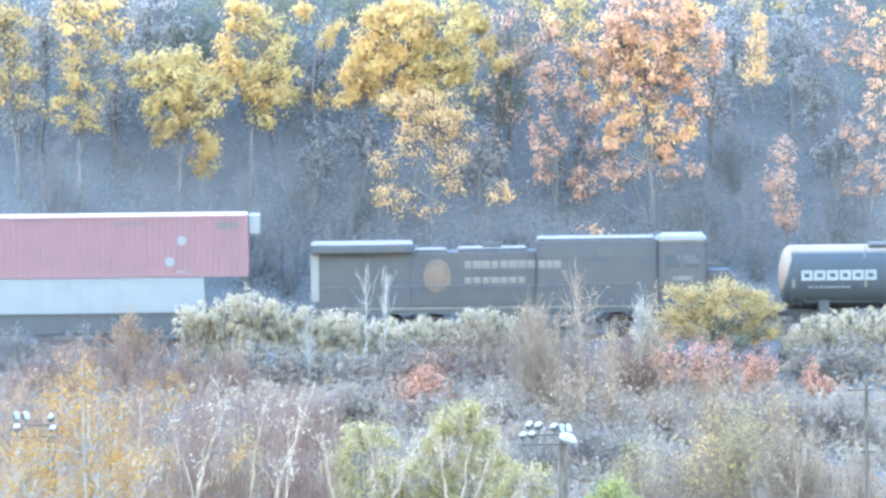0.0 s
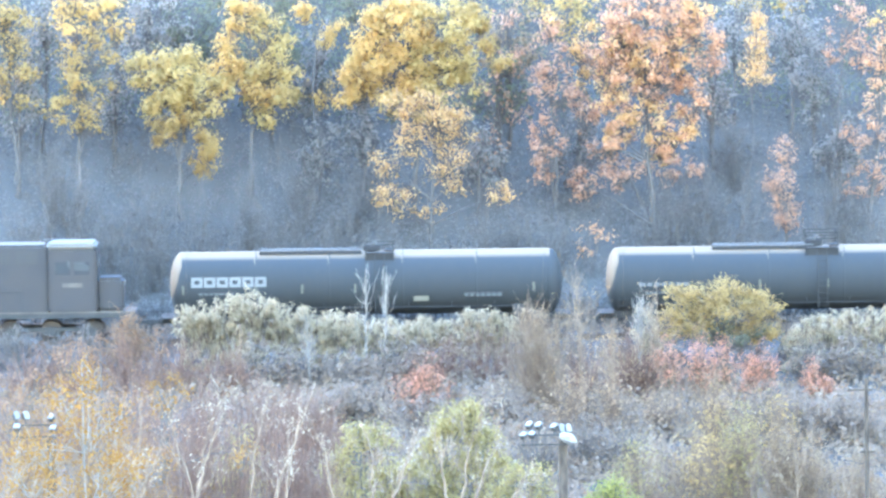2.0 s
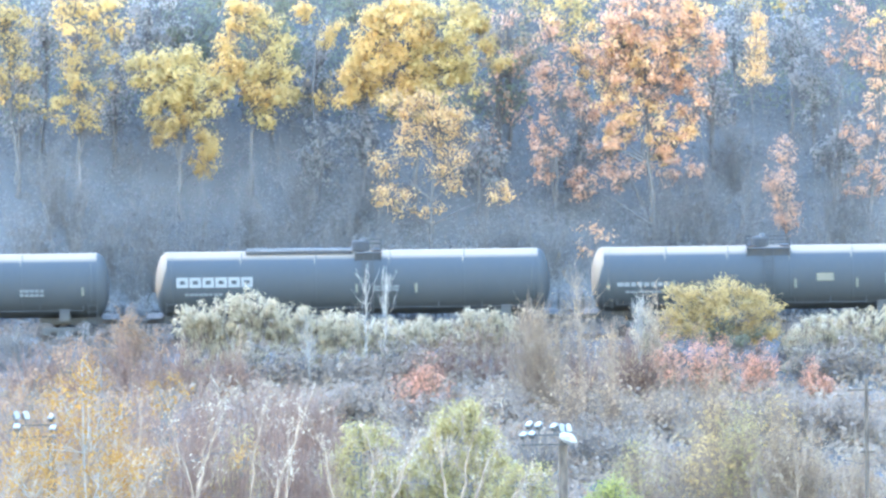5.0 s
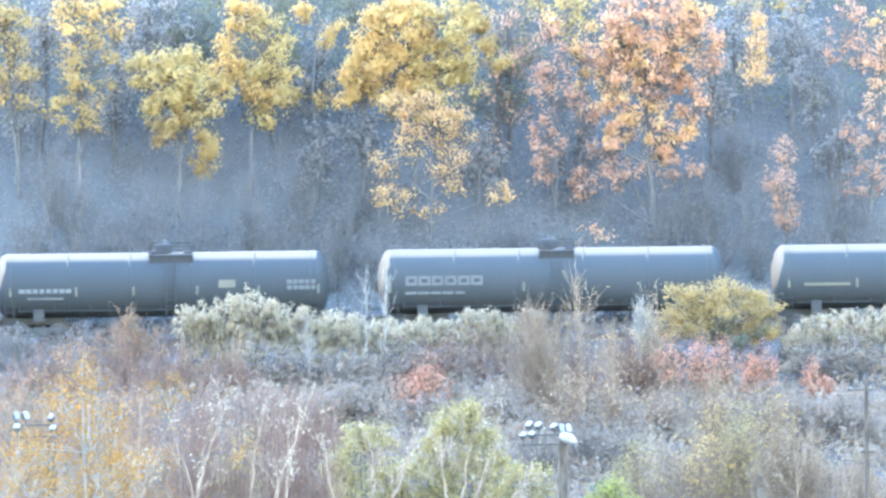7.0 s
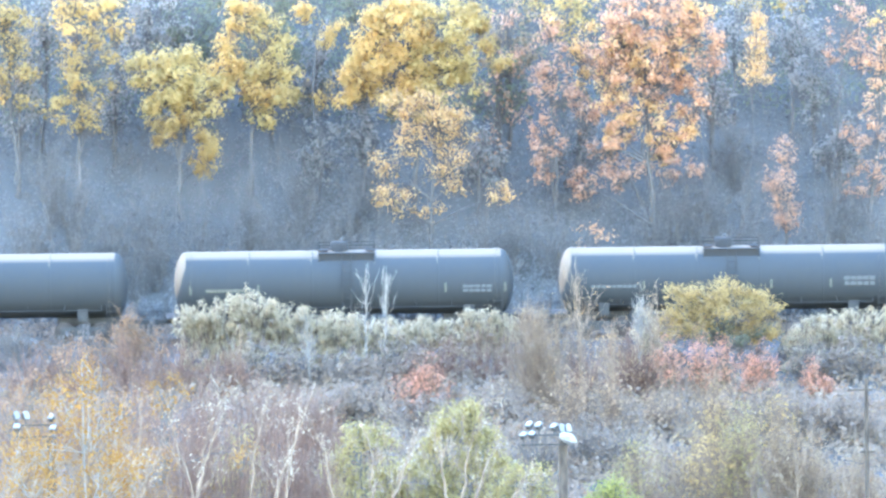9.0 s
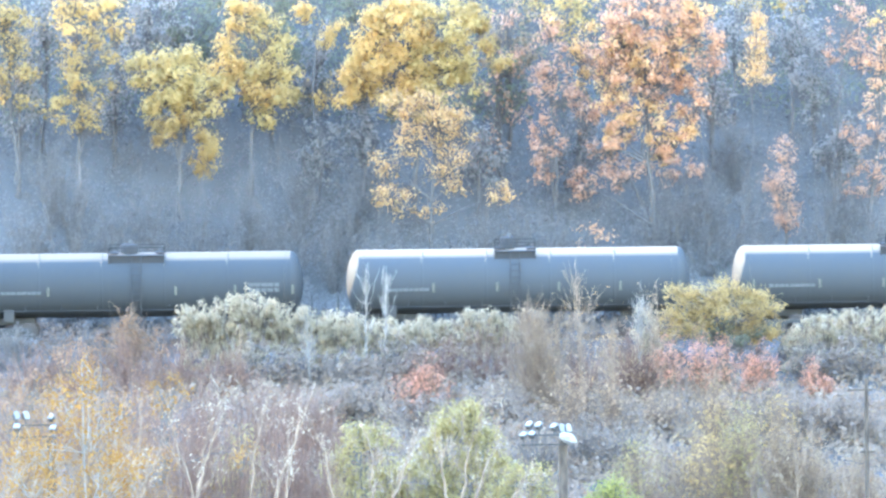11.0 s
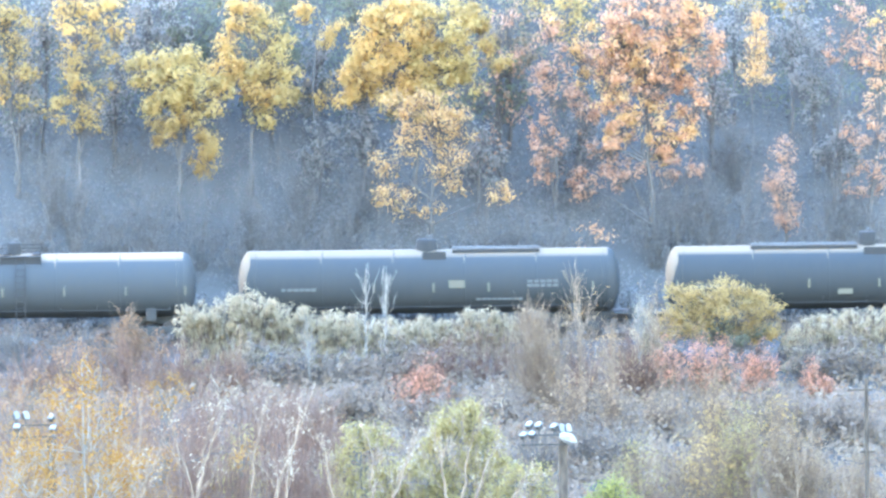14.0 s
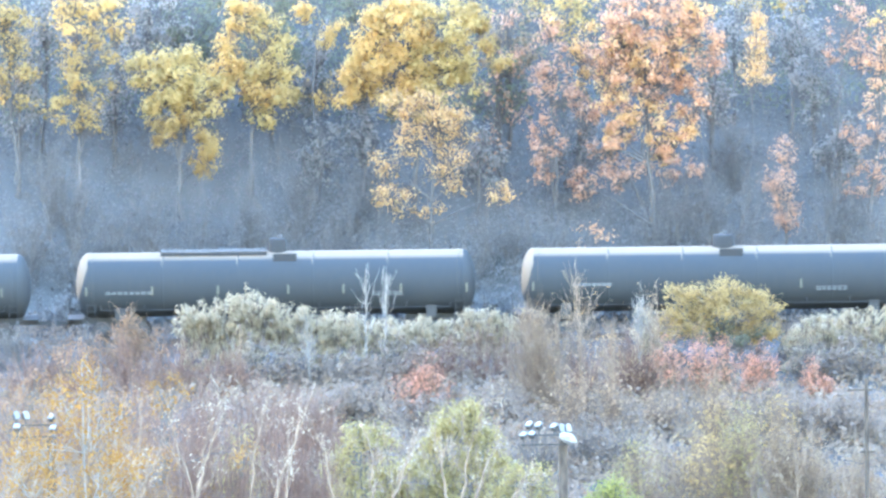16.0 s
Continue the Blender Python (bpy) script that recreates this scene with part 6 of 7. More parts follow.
plant("golden_bush", "large rounded golden-green bush beside the track", "shrub", "shrubs along the embankment", 13.05, -9.00, [(-1.84, 3.25, 1.25, 0.83), (-0.93, 3.71, 1.15, 0.68), (0.38, 3.75, 1.04, 0.68), (1.55, 3.08, 1.04, 0.78), (-0.28, 2.71, 2.09, 1.04), (-2.24, 2.34, 1.04, 0.68), (1.67, 2.03, 1.04, 0.63)], "straw", BARK_GREY, 117, stems=9, trunk=0.04, fill=270, size=0.125, extra=[([(0.12, 4.07, 0.52, 0.31), (-1.58, 3.9, 0.52, 0.31), (1.16, 3.61, 0.78, 0.31), (2.2, 2.94, 0.37, 0.42)], 'gold'), ([(0.1, 1.92, 2.09, 0.68)], 'olive')])
plant("dusk_shrub", "low dark shrub at the trackside", "shrub", "trees in front of the embankment", -19.66, -6.50, [(0.08, 1.69, 0.58, 0.32), (-0.39, 1.37, 0.58, 0.38), (0.54, 1.3, 0.58, 0.38), (0.07, 0.99, 0.81, 0.38), (-0.17, 0.61, 0.92, 0.38)], "dusk", BARK_GREY, 272, stems=6, trunk=0.03, rise=0.8, size=0.138, fill=80, bare=0.2, twigs=14, spread=0.3)
plant("dusk_shrub", "low dark shrub at the trackside", "shrub", "trees in front of the embankment", -17.82, -6.50, [(0.07, 1.4, 0.53, 0.29), (-0.35, 1.12, 0.53, 0.35), (0.49, 1.05, 0.53, 0.35), (0.06, 0.76, 0.74, 0.35), (-0.15, 0.42, 0.84, 0.35)], "dusk", BARK_GREY, 273, stems=6, trunk=0.03, rise=0.8, size=0.138, fill=80, bare=0.2, twigs=14, spread=0.3)
plant("dusk_shrub", "low dark shrub at the trackside", "shrub", "trees in front of the embankment", -16.24, -6.50, [(0.07, 1.54, 0.47, 0.32), (-0.31, 1.23, 0.47, 0.38), (0.44, 1.16, 0.47, 0.38), (0.06, 0.84, 0.66, 0.38), (-0.13, 0.47, 0.76, 0.38)], "dusk", BARK_GREY, 274, stems=6, trunk=0.03, rise=0.8, size=0.138, fill=80, bare=0.2, twigs=14, spread=0.3)
plant("dusk_shrub", "low dark shrub at the trackside", "shrub", "trees in front of the embankment", -13.08, -6.50, [(0.06, 1.4, 0.39, 0.26), (-0.26, 1.14, 0.39, 0.32), (0.37, 1.08, 0.39, 0.32), (0.05, 0.82, 0.55, 0.32), (-0.11, 0.5, 0.63, 0.32)], "dusk", BARK_GREY, 275, stems=6, trunk=0.03, rise=0.8, size=0.138, fill=80, bare=0.2, twigs=14, spread=0.3)
plant("dusk_shrub", "low dark shrub at the trackside", "shrub", "trees in front of the embankment", -20.58, -6.50, [(0.08, 1.43, 0.53, 0.32), (-0.35, 1.12, 0.53, 0.38), (0.49, 1.05, 0.53, 0.38), (0.07, 0.74, 0.74, 0.38), (-0.15, 0.36, 0.84, 0.38)], "dusk", BARK_GREY, 276, stems=6, trunk=0.03, rise=0.8, size=0.138, fill=80, bare=0.2, twigs=14, spread=0.3)

# ---- thin bare trees among the shrubs ----
bare_tree("pale bare sapling standing above the shrubs", "saplings by the track", -3.55, -10.00, 5.36, 300, BARK_PALE, trunk=0.034, habit='leader')
bare_tree("pale bare sapling standing above the shrubs", "saplings by the track", -2.56, -10.00, 5.16, 301, BARK_PALE, trunk=0.034, habit='leader', lean=0.03)
bare_tree("slender pale tree with a few dry leaves", "saplings by the track", 6.36, -15.00, 6.45, 302, BARK_BIRCH, trunk=0.045, habit='leader', stems=2, leaf='tan', leaves=120, size=0.09)
bare_tree("slender pale tree with a few dry leaves", "saplings by the track", 4.23, -15.00, 4.66, 303, BARK_BIRCH, trunk=0.05, habit='leader', stems=3, leaf='tan', leaves=160, size=0.08)
bare_tree("slender pale tree with a few dry leaves", "saplings by the track", 9.79, -14.00, 5.18, 304, BARK_BIRCH, trunk=0.05, habit='leader', stems=2, leaf='tan', leaves=200, size=0.09)
bare_tree("slender pale tree with a few dry leaves", "saplings by the track", 7.55, -16.00, 4.51, 305, BARK_BIRCH, trunk=0.04, habit='leader', stems=2, leaf='rust', leaves=160, size=0.08)
bare_tree("pale bare sapling standing above the shrubs", "saplings by the track", 9.00, -9.00, 3.96, 306, BARK_PALE, stems=3, habit='leader', trunk=0.03)
bare_tree("pale bare sapling standing above the shrubs", "saplings by the track", -6.22, -12.00, 3.89, 307, BARK_PALE, trunk=0.03, habit='leader')
bare_tree("slender pale tree with a few dry leaves", "saplings by the track", -9.20, -12.00, 3.35, 308, BARK_BIRCH, trunk=0.04, habit='leader', leaf='silver', leaves=80)
bare_tree("thin grey sapling in the shade of the slope", "saplings on the hillside", -20.10, 13.00, 9.23, 320, BARK_GREY, trunk=0.04, levels=3, spread=0.3, stems=1)
bare_tree("thin grey sapling in the shade of the slope", "saplings on the hillside", -18.46, 12.50, 7.45, 321, BARK_GREY, trunk=0.04, levels=3, spread=0.3, stems=2)
bare_tree("thin grey sapling in the shade of the slope", "saplings on the hillside", -15.57, 12.00, 6.70, 322, BARK_GREY, trunk=0.04, levels=3, spread=0.3, stems=1)
bare_tree("thin grey sapling in the shade of the slope", "saplings on the hillside", -12.73, 14.00, 6.57, 323, BARK_GREY, trunk=0.04, levels=3, spread=0.3, stems=2)
bare_tree("thin grey sapling in the shade of the slope", "saplings on the hillside", -8.58, 13.00, 6.82, 324, BARK_GREY, trunk=0.04, levels=3, spread=0.3, stems=1)
bare_tree("thin grey sapling in the shade of the slope", "saplings on the hillside", -6.93, 14.00, 7.46, 325, BARK_GREY, trunk=0.04, levels=3, spread=0.3, stems=2)
bare_tree("thin grey sapling in the shade of the slope", "saplings on the hillside", -5.02, 12.00, 5.49, 326, BARK_GREY, trunk=0.04, levels=3, spread=0.3, stems=1)
bare_tree("thin grey sapling in the shade of the slope", "saplings on the hillside", 2.27, 13.00, 5.46, 327, BARK_GREY, trunk=0.04, levels=3, spread=0.3, stems=2)
bare_tree("thin grey sapling in the shade of the slope", "saplings on the hillside", 12.62, 13.50, 6.97, 328, BARK_GREY, trunk=0.04, levels=3, spread=0.3, stems=1)
bare_tree("thin grey sapling in the shade of the slope", "saplings on the hillside", 13.96, 12.50, 6.70, 329, BARK_GREY, trunk=0.04, levels=3, spread=0.3, stems=2)
bare_tree("thin grey sapling in the shade of the slope", "saplings on the hillside", 18.37, 13.00, 5.36, 330, BARK_GREY, trunk=0.04, levels=3, spread=0.3, stems=1)
bare_tree("thin grey sapling in the shade of the slope", "saplings on the hillside", 19.80, 14.00, 5.32, 331, BARK_GREY, trunk=0.04, levels=3, spread=0.3, stems=2)
bare_tree("thin grey sapling in the shade of the slope", "saplings on the hillside", 11.19, 12.00, 6.33, 332, BARK_GREY, trunk=0.04, levels=3, spread=0.3, stems=1)
plant("golden_tree", "golden-leaved tree in front of the embankment", "tree", "trees in front of the embankment", -10.52, -165.00, [(-0.1, 22.3, 0.72, 0.63), (0.67, 21.5, 0.78, 0.63), (-0.44, 20.89, 0.94, 0.63), (0.97, 20.4, 0.94, 0.69), (-0.92, 19.95, 1.1, 0.63), (0.49, 19.61, 1.26, 0.47), (1.9, 20.07, 0.57, 0.63), (1.3, 21.65, 0.56, 0.56), (0.69, 22.92, 0.47, 0.56), (-1.46, 20.74, 0.63, 0.63)], "ochre", BARK_PALE, 328, fill=230, bare=0.3, size=0.095, spread=0.36, twigs=10, lump=0.35)
plant("golden_tree", "thinning rust and gold tree in front of the embankment", "tree", "trees in front of the embankment", -14.09, -85.00, [(-1.19, 15.58, 1.05, 0.84), (-1.84, 14.32, 1.05, 0.84), (2.38, 15.12, 1.05, 0.84), (0.08, 16.41, 0.84, 0.63), (3.62, 13.83, 0.84, 0.84)], "rust", BARK_GREY, 329, fill=72, bare=0.2, size=0.115, spread=0.3, twigs=22, extra=[([(3.85, 15.1, 1.05, 0.84), (6.55, 12.95, 0.84, 0.63), (3.39, 12.36, 0.84, 0.84)], 'ochre')])

# ---- thickets, bushes and birches on and before the near slope ----
twig_bush("blue-grey leafless thicket under the silvery shrubs", "shrubs along the embankment", -8.52, -11.0, 3.24, 2.50, 601, BARK_GREY, "briar", 1000, 0.14, stems=60)
twig_bush("blue-grey leafless thicket under the silvery shrubs", "shrubs along the embankment", -6.51, -11.0, 3.37, 2.24, 602, BARK_GREY, "briar", 1000, 0.14, stems=60)
twig_bush("blue-grey leafless thicket under the silvery shrubs", "shrubs along the embankment", -4.31, -11.0, 3.11, 1.79, 603, BARK_GREY, "briar", 1000, 0.14, stems=60)
twig_bush("blue-grey leafless thicket under the silvery shrubs", "shrubs along the embankment", -2.23, -11.0, 3.11, 2.24, 604, BARK_GREY, "briar", 1000, 0.14, stems=60)
twig_bush("blue-grey leafless thicket under the silvery shrubs", "shrubs along the embankment", 16.78, -11.0, 2.47, 2.19, 605, BARK_GREY, "briar", 1000, 0.14, stems=60)
twig_bush("blue-grey leafless thicket under the silvery shrubs", "shrubs along the embankment", 18.90, -11.0, 2.80, 2.17, 606, BARK_GREY, "briar", 1000, 0.14, stems=60)
twig_bush("mauve-brown leafless thicket on the slope", "shrubs along the embankment", 0.05, -11.5, 2.72, 2.74, 607, BARK_MAUVE, "briar", 420, 0.13, stems=80)
twig_bush("mauve-brown leafless thicket on the slope", "shrubs along the embankment", 1.86, -11.5, 2.98, 2.98, 608, BARK_MAUVE, "briar", 420, 0.13, stems=80)
twig_bush("mauve-brown leafless thicket on the slope", "shrubs along the embankment", -1.06, -11.5, 2.33, 2.15, 609, BARK_MAUVE, "briar", 420, 0.13, stems=80)
twig_bush("mauve twiggy thicket on the near slope", "shrubs along the embankment", -19.13, -13.0, 3.36, 2.57, 610, BARK_MAUVE, "rust", 260, 0.1, stems=85)
twig_bush("mauve twiggy thicket on the near slope", "shrubs along the embankment", -16.80, -13.0, 3.36, 2.91, 611, BARK_MAUVE, "rust", 260, 0.1, stems=85)
twig_bush("mauve twiggy thicket on the near slope", "shrubs along the embankment", -14.48, -13.0, 3.36, 3.17, 612, BARK_MAUVE, "rust", 260, 0.1, stems=85)
twig_bush("mauve twiggy thicket on the near slope", "shrubs along the embankment", -12.09, -13.0, 3.23, 2.77, 613, BARK_MAUVE, "rust", 260, 0.1, stems=85)
twig_bush("mauve twiggy thicket on the near slope", "shrubs along the embankment", -10.10, -13.0, 2.84, 2.40, 614, BARK_MAUVE, "rust", 260, 0.1, stems=85)
twig_bush("mauve twiggy thicket on the near slope", "shrubs along the embankment", -18.11, -13.0, 3.36, 1.78, 615, BARK_MAUVE, "rust", 260, 0.1, stems=85)
twig_bush("mauve twiggy thicket on the near slope", "shrubs along the embankment", -13.46, -13.0, 3.36, 2.00, 616, BARK_MAUVE, "rust", 260, 0.1, stems=85)
twig_bush("mauve twiggy thicket on the near slope", "shrubs along the embankment", -9.46, -13.0, 3.10, 1.72, 617, BARK_MAUVE, "rust", 260, 0.1, stems=85)
twig_bush("dry rust-tipped bush beside the track", "shrubs along the embankment", -14.54, -8.5, 1.75, 3.20, 618, BARK_TWIG, "rust", 420, 0.11, stems=70)
twig_bush("fan-shaped tan bush with bare pale twigs", "shrubs along the embankment", 4.04, -15.0, 2.95, 4.71, 619, BARK_TWIG, "tan", 420, 0.1, stems=130)
twig_bush("fan-shaped tan bush with bare pale twigs", "shrubs along the embankment", 4.72, -16.0, 2.05, 3.53, 620, BARK_TWIG, "tan", 300, 0.1, stems=80)
twig_bush("pinkish-brown twiggy bush on the slope", "shrubs along the embankment", 8.42, -14.0, 2.70, 3.43, 621, BARK_MAUVE, "peach", 330, 0.11, stems=85)
twig_bush("pinkish-brown twiggy bush on the slope", "shrubs along the embankment", 9.05, -14.0, 2.70, 2.28, 622, BARK_MAUVE, "peach", 330, 0.11, stems=85)
twig_bush("pinkish-brown twiggy bush on the slope", "shrubs along the embankment", 6.28, -14.0, 2.32, 2.60, 623, BARK_MAUVE, "peach", 330, 0.11, stems=85)
twig_bush("faded red-leaved shrub on the embankment", "shrubs along the embankment", -1.39, -15.0, 2.18, 2.37, 624, BARK_TWIG, "red", 900, 0.10, stems=60)
twig_bush("faded red-leaved shrub on the embankment", "shrubs along the embankment", -0.61, -15.0, 1.41, 2.66, 625, BARK_TWIG, "red", 900, 0.10, stems=60)
twig_bush("red-leaved shrub on the embankment", "shrubs along the embankment", 10.24, -14.5, 1.65, 2.81, 626, BARK_TWIG, "red", 800, 0.10, stems=50)
twig_bush("red-leaved shrub on the embankment", "shrubs along the embankment", 11.60, -14.5, 1.08, 2.99, 627, BARK_TWIG, "red", 800, 0.10, stems=50)
twig_bush("red-leaved shrub on the embankment", "shrubs along the embankment", 12.61, -14.5, 1.34, 3.04, 628, BARK_TWIG, "red", 800, 0.10, stems=50)
twig_bush("red-leaved shrub on the embankment", "shrubs along the embankment", 13.96, -14.5, 0.98, 2.61, 629, BARK_TWIG, "red", 800, 0.10, stems=50)
twig_bush("red-leaved shrub on the embankment", "shrubs along the embankment", 14.66, -14.5, 0.93, 2.74, 630, BARK_TWIG, "red", 800, 0.10, stems=50)
twig_bush("red-leaved shrub on the embankment", "shrubs along the embankment", 16.81, -14.5, 0.82, 2.09, 631, BARK_TWIG, "red", 800, 0.10, stems=50)
twig_bush("red-leaved shrub on the embankment", "shrubs along the embankment", 17.32, -14.5, 1.03, 1.26, 632, BARK_TWIG, "red", 800, 0.10, stems=50)
twig_bush("peach-tan half-bare bush on the slope", "shrubs along the embankment", 7.50, -20.0, 2.16, 2.87, 633, BARK_TWIG, "peach", 420, 0.12, stems=80)
twig_bush("peach-tan half-bare bush on the slope", "shrubs along the embankment", 12.01, -20.0, 2.28, 3.14, 634, BARK_TWIG, "peach", 420, 0.12, stems=80)
twig_bush("peach-tan half-bare bush on the slope", "shrubs along the embankment", 5.67, -20.0, 2.54, 3.48, 635, BARK_TWIG, "peach", 420, 0.12, stems=80)
twig_bush("peach-tan half-bare bush on the slope", "shrubs along the embankment", 9.65, -20.0, 2.41, 2.17, 636, BARK_TWIG, "peach", 420, 0.12, stems=80)
twig_bush("blue-grey withered thicket in the hollow", "shrubs along the embankment", -4.75, -19.0, 2.03, 1.74, 637, BARK_GREY, "briar", 1400, 0.14, stems=50)
twig_bush("blue-grey withered thicket in the hollow", "shrubs along the embankment", 2.18, -19.0, 2.67, 2.53, 638, BARK_GREY, "briar", 1400, 0.14, stems=50)
twig_bush("blue-grey withered thicket in the hollow", "shrubs along the embankment", -3.48, -19.0, 2.54, 2.45, 639, BARK_GREY, "briar", 1400, 0.14, stems=50)
twig_bush("blue-grey withered thicket in the hollow", "shrubs along the embankment", -0.56, -19.0, 3.31, 1.82, 640, BARK_GREY, "briar", 1400, 0.14, stems=50)
twig_bush("grey withered thicket beside the utility pole", "shrubs along the embankment", 15.97, -22.0, 2.52, 2.17, 641, BARK_GREY, "briar", 1200, 0.14, stems=60)
twig_bush("grey withered thicket beside the utility pole", "shrubs along the embankment", 18.09, -22.0, 3.23, 2.42, 642, BARK_GREY, "briar", 1200, 0.14, stems=60)
twig_bush("grey withered thicket beside the utility pole", "shrubs along the embankment", 18.71, -22.0, 1.97, 1.21, 643, BARK_GREY, "briar", 1200, 0.14, stems=60)
twig_bush("grey withered thicket beside the utility pole", "shrubs along the embankment", 14.21, -22.0, 2.52, 3.29, 644, BARK_GREY, "briar", 1200, 0.14, stems=60)
twig_bush("mauve twiggy thicket on the near slope", "shrubs along the embankment", -8.45, -24.0, 2.51, 4.02, 645, BARK_MAUVE, "rust", 260, 0.09, stems=95)
twig_bush("mauve twiggy thicket on the near slope", "shrubs along the embankment", -6.63, -24.0, 2.63, 4.04, 646, BARK_MAUVE, "rust", 260, 0.09, stems=95)
twig_bush("mauve twiggy thicket on the near slope", "shrubs along the embankment", -5.45, -24.0, 2.51, 3.32, 647, BARK_MAUVE, "rust", 260, 0.09, stems=95)
twig_bush("mauve twiggy thicket on the near slope", "shrubs along the embankment", -10.71, -24.0, 3.01, 4.26, 648, BARK_MAUVE, "rust", 260, 0.09, stems=95)
twig_bush("mauve twiggy thicket on the near slope", "shrubs along the embankment", -13.47, -24.0, 3.51, 3.95, 649, BARK_MAUVE, "rust", 260, 0.09, stems=95)
twig_bush("mauve twiggy thicket on the near slope", "shrubs along the embankment", -16.48, -24.0, 3.51, 3.76, 650, BARK_MAUVE, "rust", 260, 0.09, stems=95)
twig_bush("mauve twiggy thicket on the near slope", "shrubs along the embankment", -18.87, -24.0, 2.76, 3.78, 651, BARK_MAUVE, "rust", 260, 0.09, stems=95)
twig_bush("grey leafless bush low on the slope", "shrubs along the embankment", 4.17, -27.0, 2.74, 2.81, 652, BARK_GREY, "briar", 420, 0.13, stems=80)
twig_bush("grey leafless bush low on the slope", "shrubs along the embankment", 6.10, -27.0, 2.37, 2.63, 653, BARK_GREY, "briar", 420, 0.13, stems=80)
twig_bush("grey leafless bush low on the slope", "shrubs along the embankment", 7.78, -27.0, 2.49, 2.38, 654, BARK_GREY, "briar", 420, 0.13, stems=80)
plant("green_shrub", "rounded yellow-green bush in front of the slope", "shrub", "trees in front of the embankment", -3.39, -40.0, [(-1.34, 3.1, 0.72, 0.58), (-1.0, 4.58, 0.63, 0.5), (-0.67, 5.29, 0.79, 0.63), (-0.33, 5.87, 0.67, 0.54), (0.0, 5.9, 0.73, 0.58), (0.33, 5.9, 0.62, 0.49), (0.67, 5.44, 0.62, 0.49), (1.0, 4.37, 0.76, 0.61), (1.34, 3.08, 0.72, 0.58), (-1.03, 3.42, 0.9, 1.68), (0.0, 3.42, 0.9, 1.68), (0.94, 3.42, 0.9, 1.68)], "sage", BARK_GREY, 655, stems=6, trunk=0.03, rise=0.8, size=0.13, fill=200, bare=0.1, twigs=8, spread=0.4)
plant("green_shrub", "large rounded yellow-green bush in front of the slope", "shrub", "trees in front of the embankment", 0.59, -40.0, [(-1.74, 3.0, 0.97, 0.78), (-1.39, 4.75, 0.69, 0.55), (-1.04, 5.55, 0.7, 0.56), (-0.7, 6.24, 0.7, 0.56), (-0.35, 6.33, 0.88, 0.7), (0.0, 6.42, 0.99, 0.79), (0.35, 6.5, 0.72, 0.58), (0.7, 5.99, 0.98, 0.78), (1.04, 5.41, 0.97, 0.77), (1.39, 4.51, 0.88, 0.7), (1.74, 3.05, 0.88, 0.71), (-1.32, 3.68, 1.15, 1.93), (0.0, 3.68, 1.15, 1.93), (1.2, 3.68, 1.15, 1.93)], "sage", BARK_GREY, 656, stems=6, trunk=0.03, rise=0.8, size=0.13, fill=200, bare=0.1, twigs=8, spread=0.4)
plant("green_shrub", "yellow-green bush behind bare birches", "shrub", "trees in front of the embankment", -8.64, -42.0, [(-0.88, 4.24, 0.49, 0.39), (-0.59, 5.36, 0.48, 0.38), (-0.29, 6.08, 0.46, 0.37), (0.0, 6.15, 0.47, 0.38), (0.29, 6.08, 0.47, 0.38), (0.59, 5.33, 0.52, 0.42), (0.88, 4.21, 0.39, 0.32), (-0.71, 4.18, 0.62, 1.34), (0.0, 4.18, 0.62, 1.34), (0.64, 4.18, 0.62, 1.34)], "sage", BARK_GREY, 657, stems=6, trunk=0.03, rise=0.8, size=0.12, fill=110, bare=0.25, twigs=8, spread=0.4)
plant("green_shrub", "low yellow-green bush in front of the slope", "shrub", "trees in front of the embankment", 3.37, -44.0, [(-1.14, 3.8, 0.62, 0.5), (-0.76, 4.79, 0.55, 0.44), (-0.38, 5.27, 0.58, 0.46), (0.0, 5.29, 0.68, 0.55), (0.38, 5.29, 0.59, 0.47), (0.76, 4.87, 0.49, 0.39), (1.14, 3.72, 0.54, 0.43), (-0.91, 3.92, 0.8, 1.05), (0.0, 3.92, 0.8, 1.05), (0.83, 3.92, 0.8, 1.05)], "sage", BARK_GREY, 658, stems=6, trunk=0.03, rise=0.8, size=0.12, fill=150, bare=0.1, twigs=8, spread=0.4)
plant("green_shrub", "bright green low bush in front of the slope", "shrub", "trees in front of the embankment", 6.75, -50.0, [(-1.0, 4.47, 0.45, 0.36), (-0.67, 5.3, 0.53, 0.42), (-0.33, 5.72, 0.42, 0.34), (0.0, 5.7, 0.45, 0.36), (0.33, 5.74, 0.5, 0.4), (0.67, 5.14, 0.56, 0.45), (1.0, 4.55, 0.58, 0.46), (-0.8, 4.66, 0.7, 0.84), (0.0, 4.66, 0.7, 0.84), (0.73, 4.66, 0.7, 0.84)], "moss", BARK_GREY, 659, stems=6, trunk=0.03, rise=0.8, size=0.12, fill=220, bare=0.1, twigs=8, spread=0.4)
twig_bush("feathery straw and olive bush in front of the slope", "trees in front of the embankment", 8.08, -45.0, 2.42, 6.77, 660, BARK_TWIG, "sage", 900, 0.115, stems=90, crown=3.2)
twig_bush("feathery straw and olive bush in front of the slope", "trees in front of the embankment", 10.84, -45.0, 2.61, 7.07, 661, BARK_TWIG, "gold", 900, 0.115, stems=90, crown=3.2)
twig_bush("feathery straw and olive bush in front of the slope", "trees in front of the embankment", 12.38, -45.0, 2.13, 7.56, 662, BARK_TWIG, "sage", 900, 0.115, stems=90, crown=3.2)
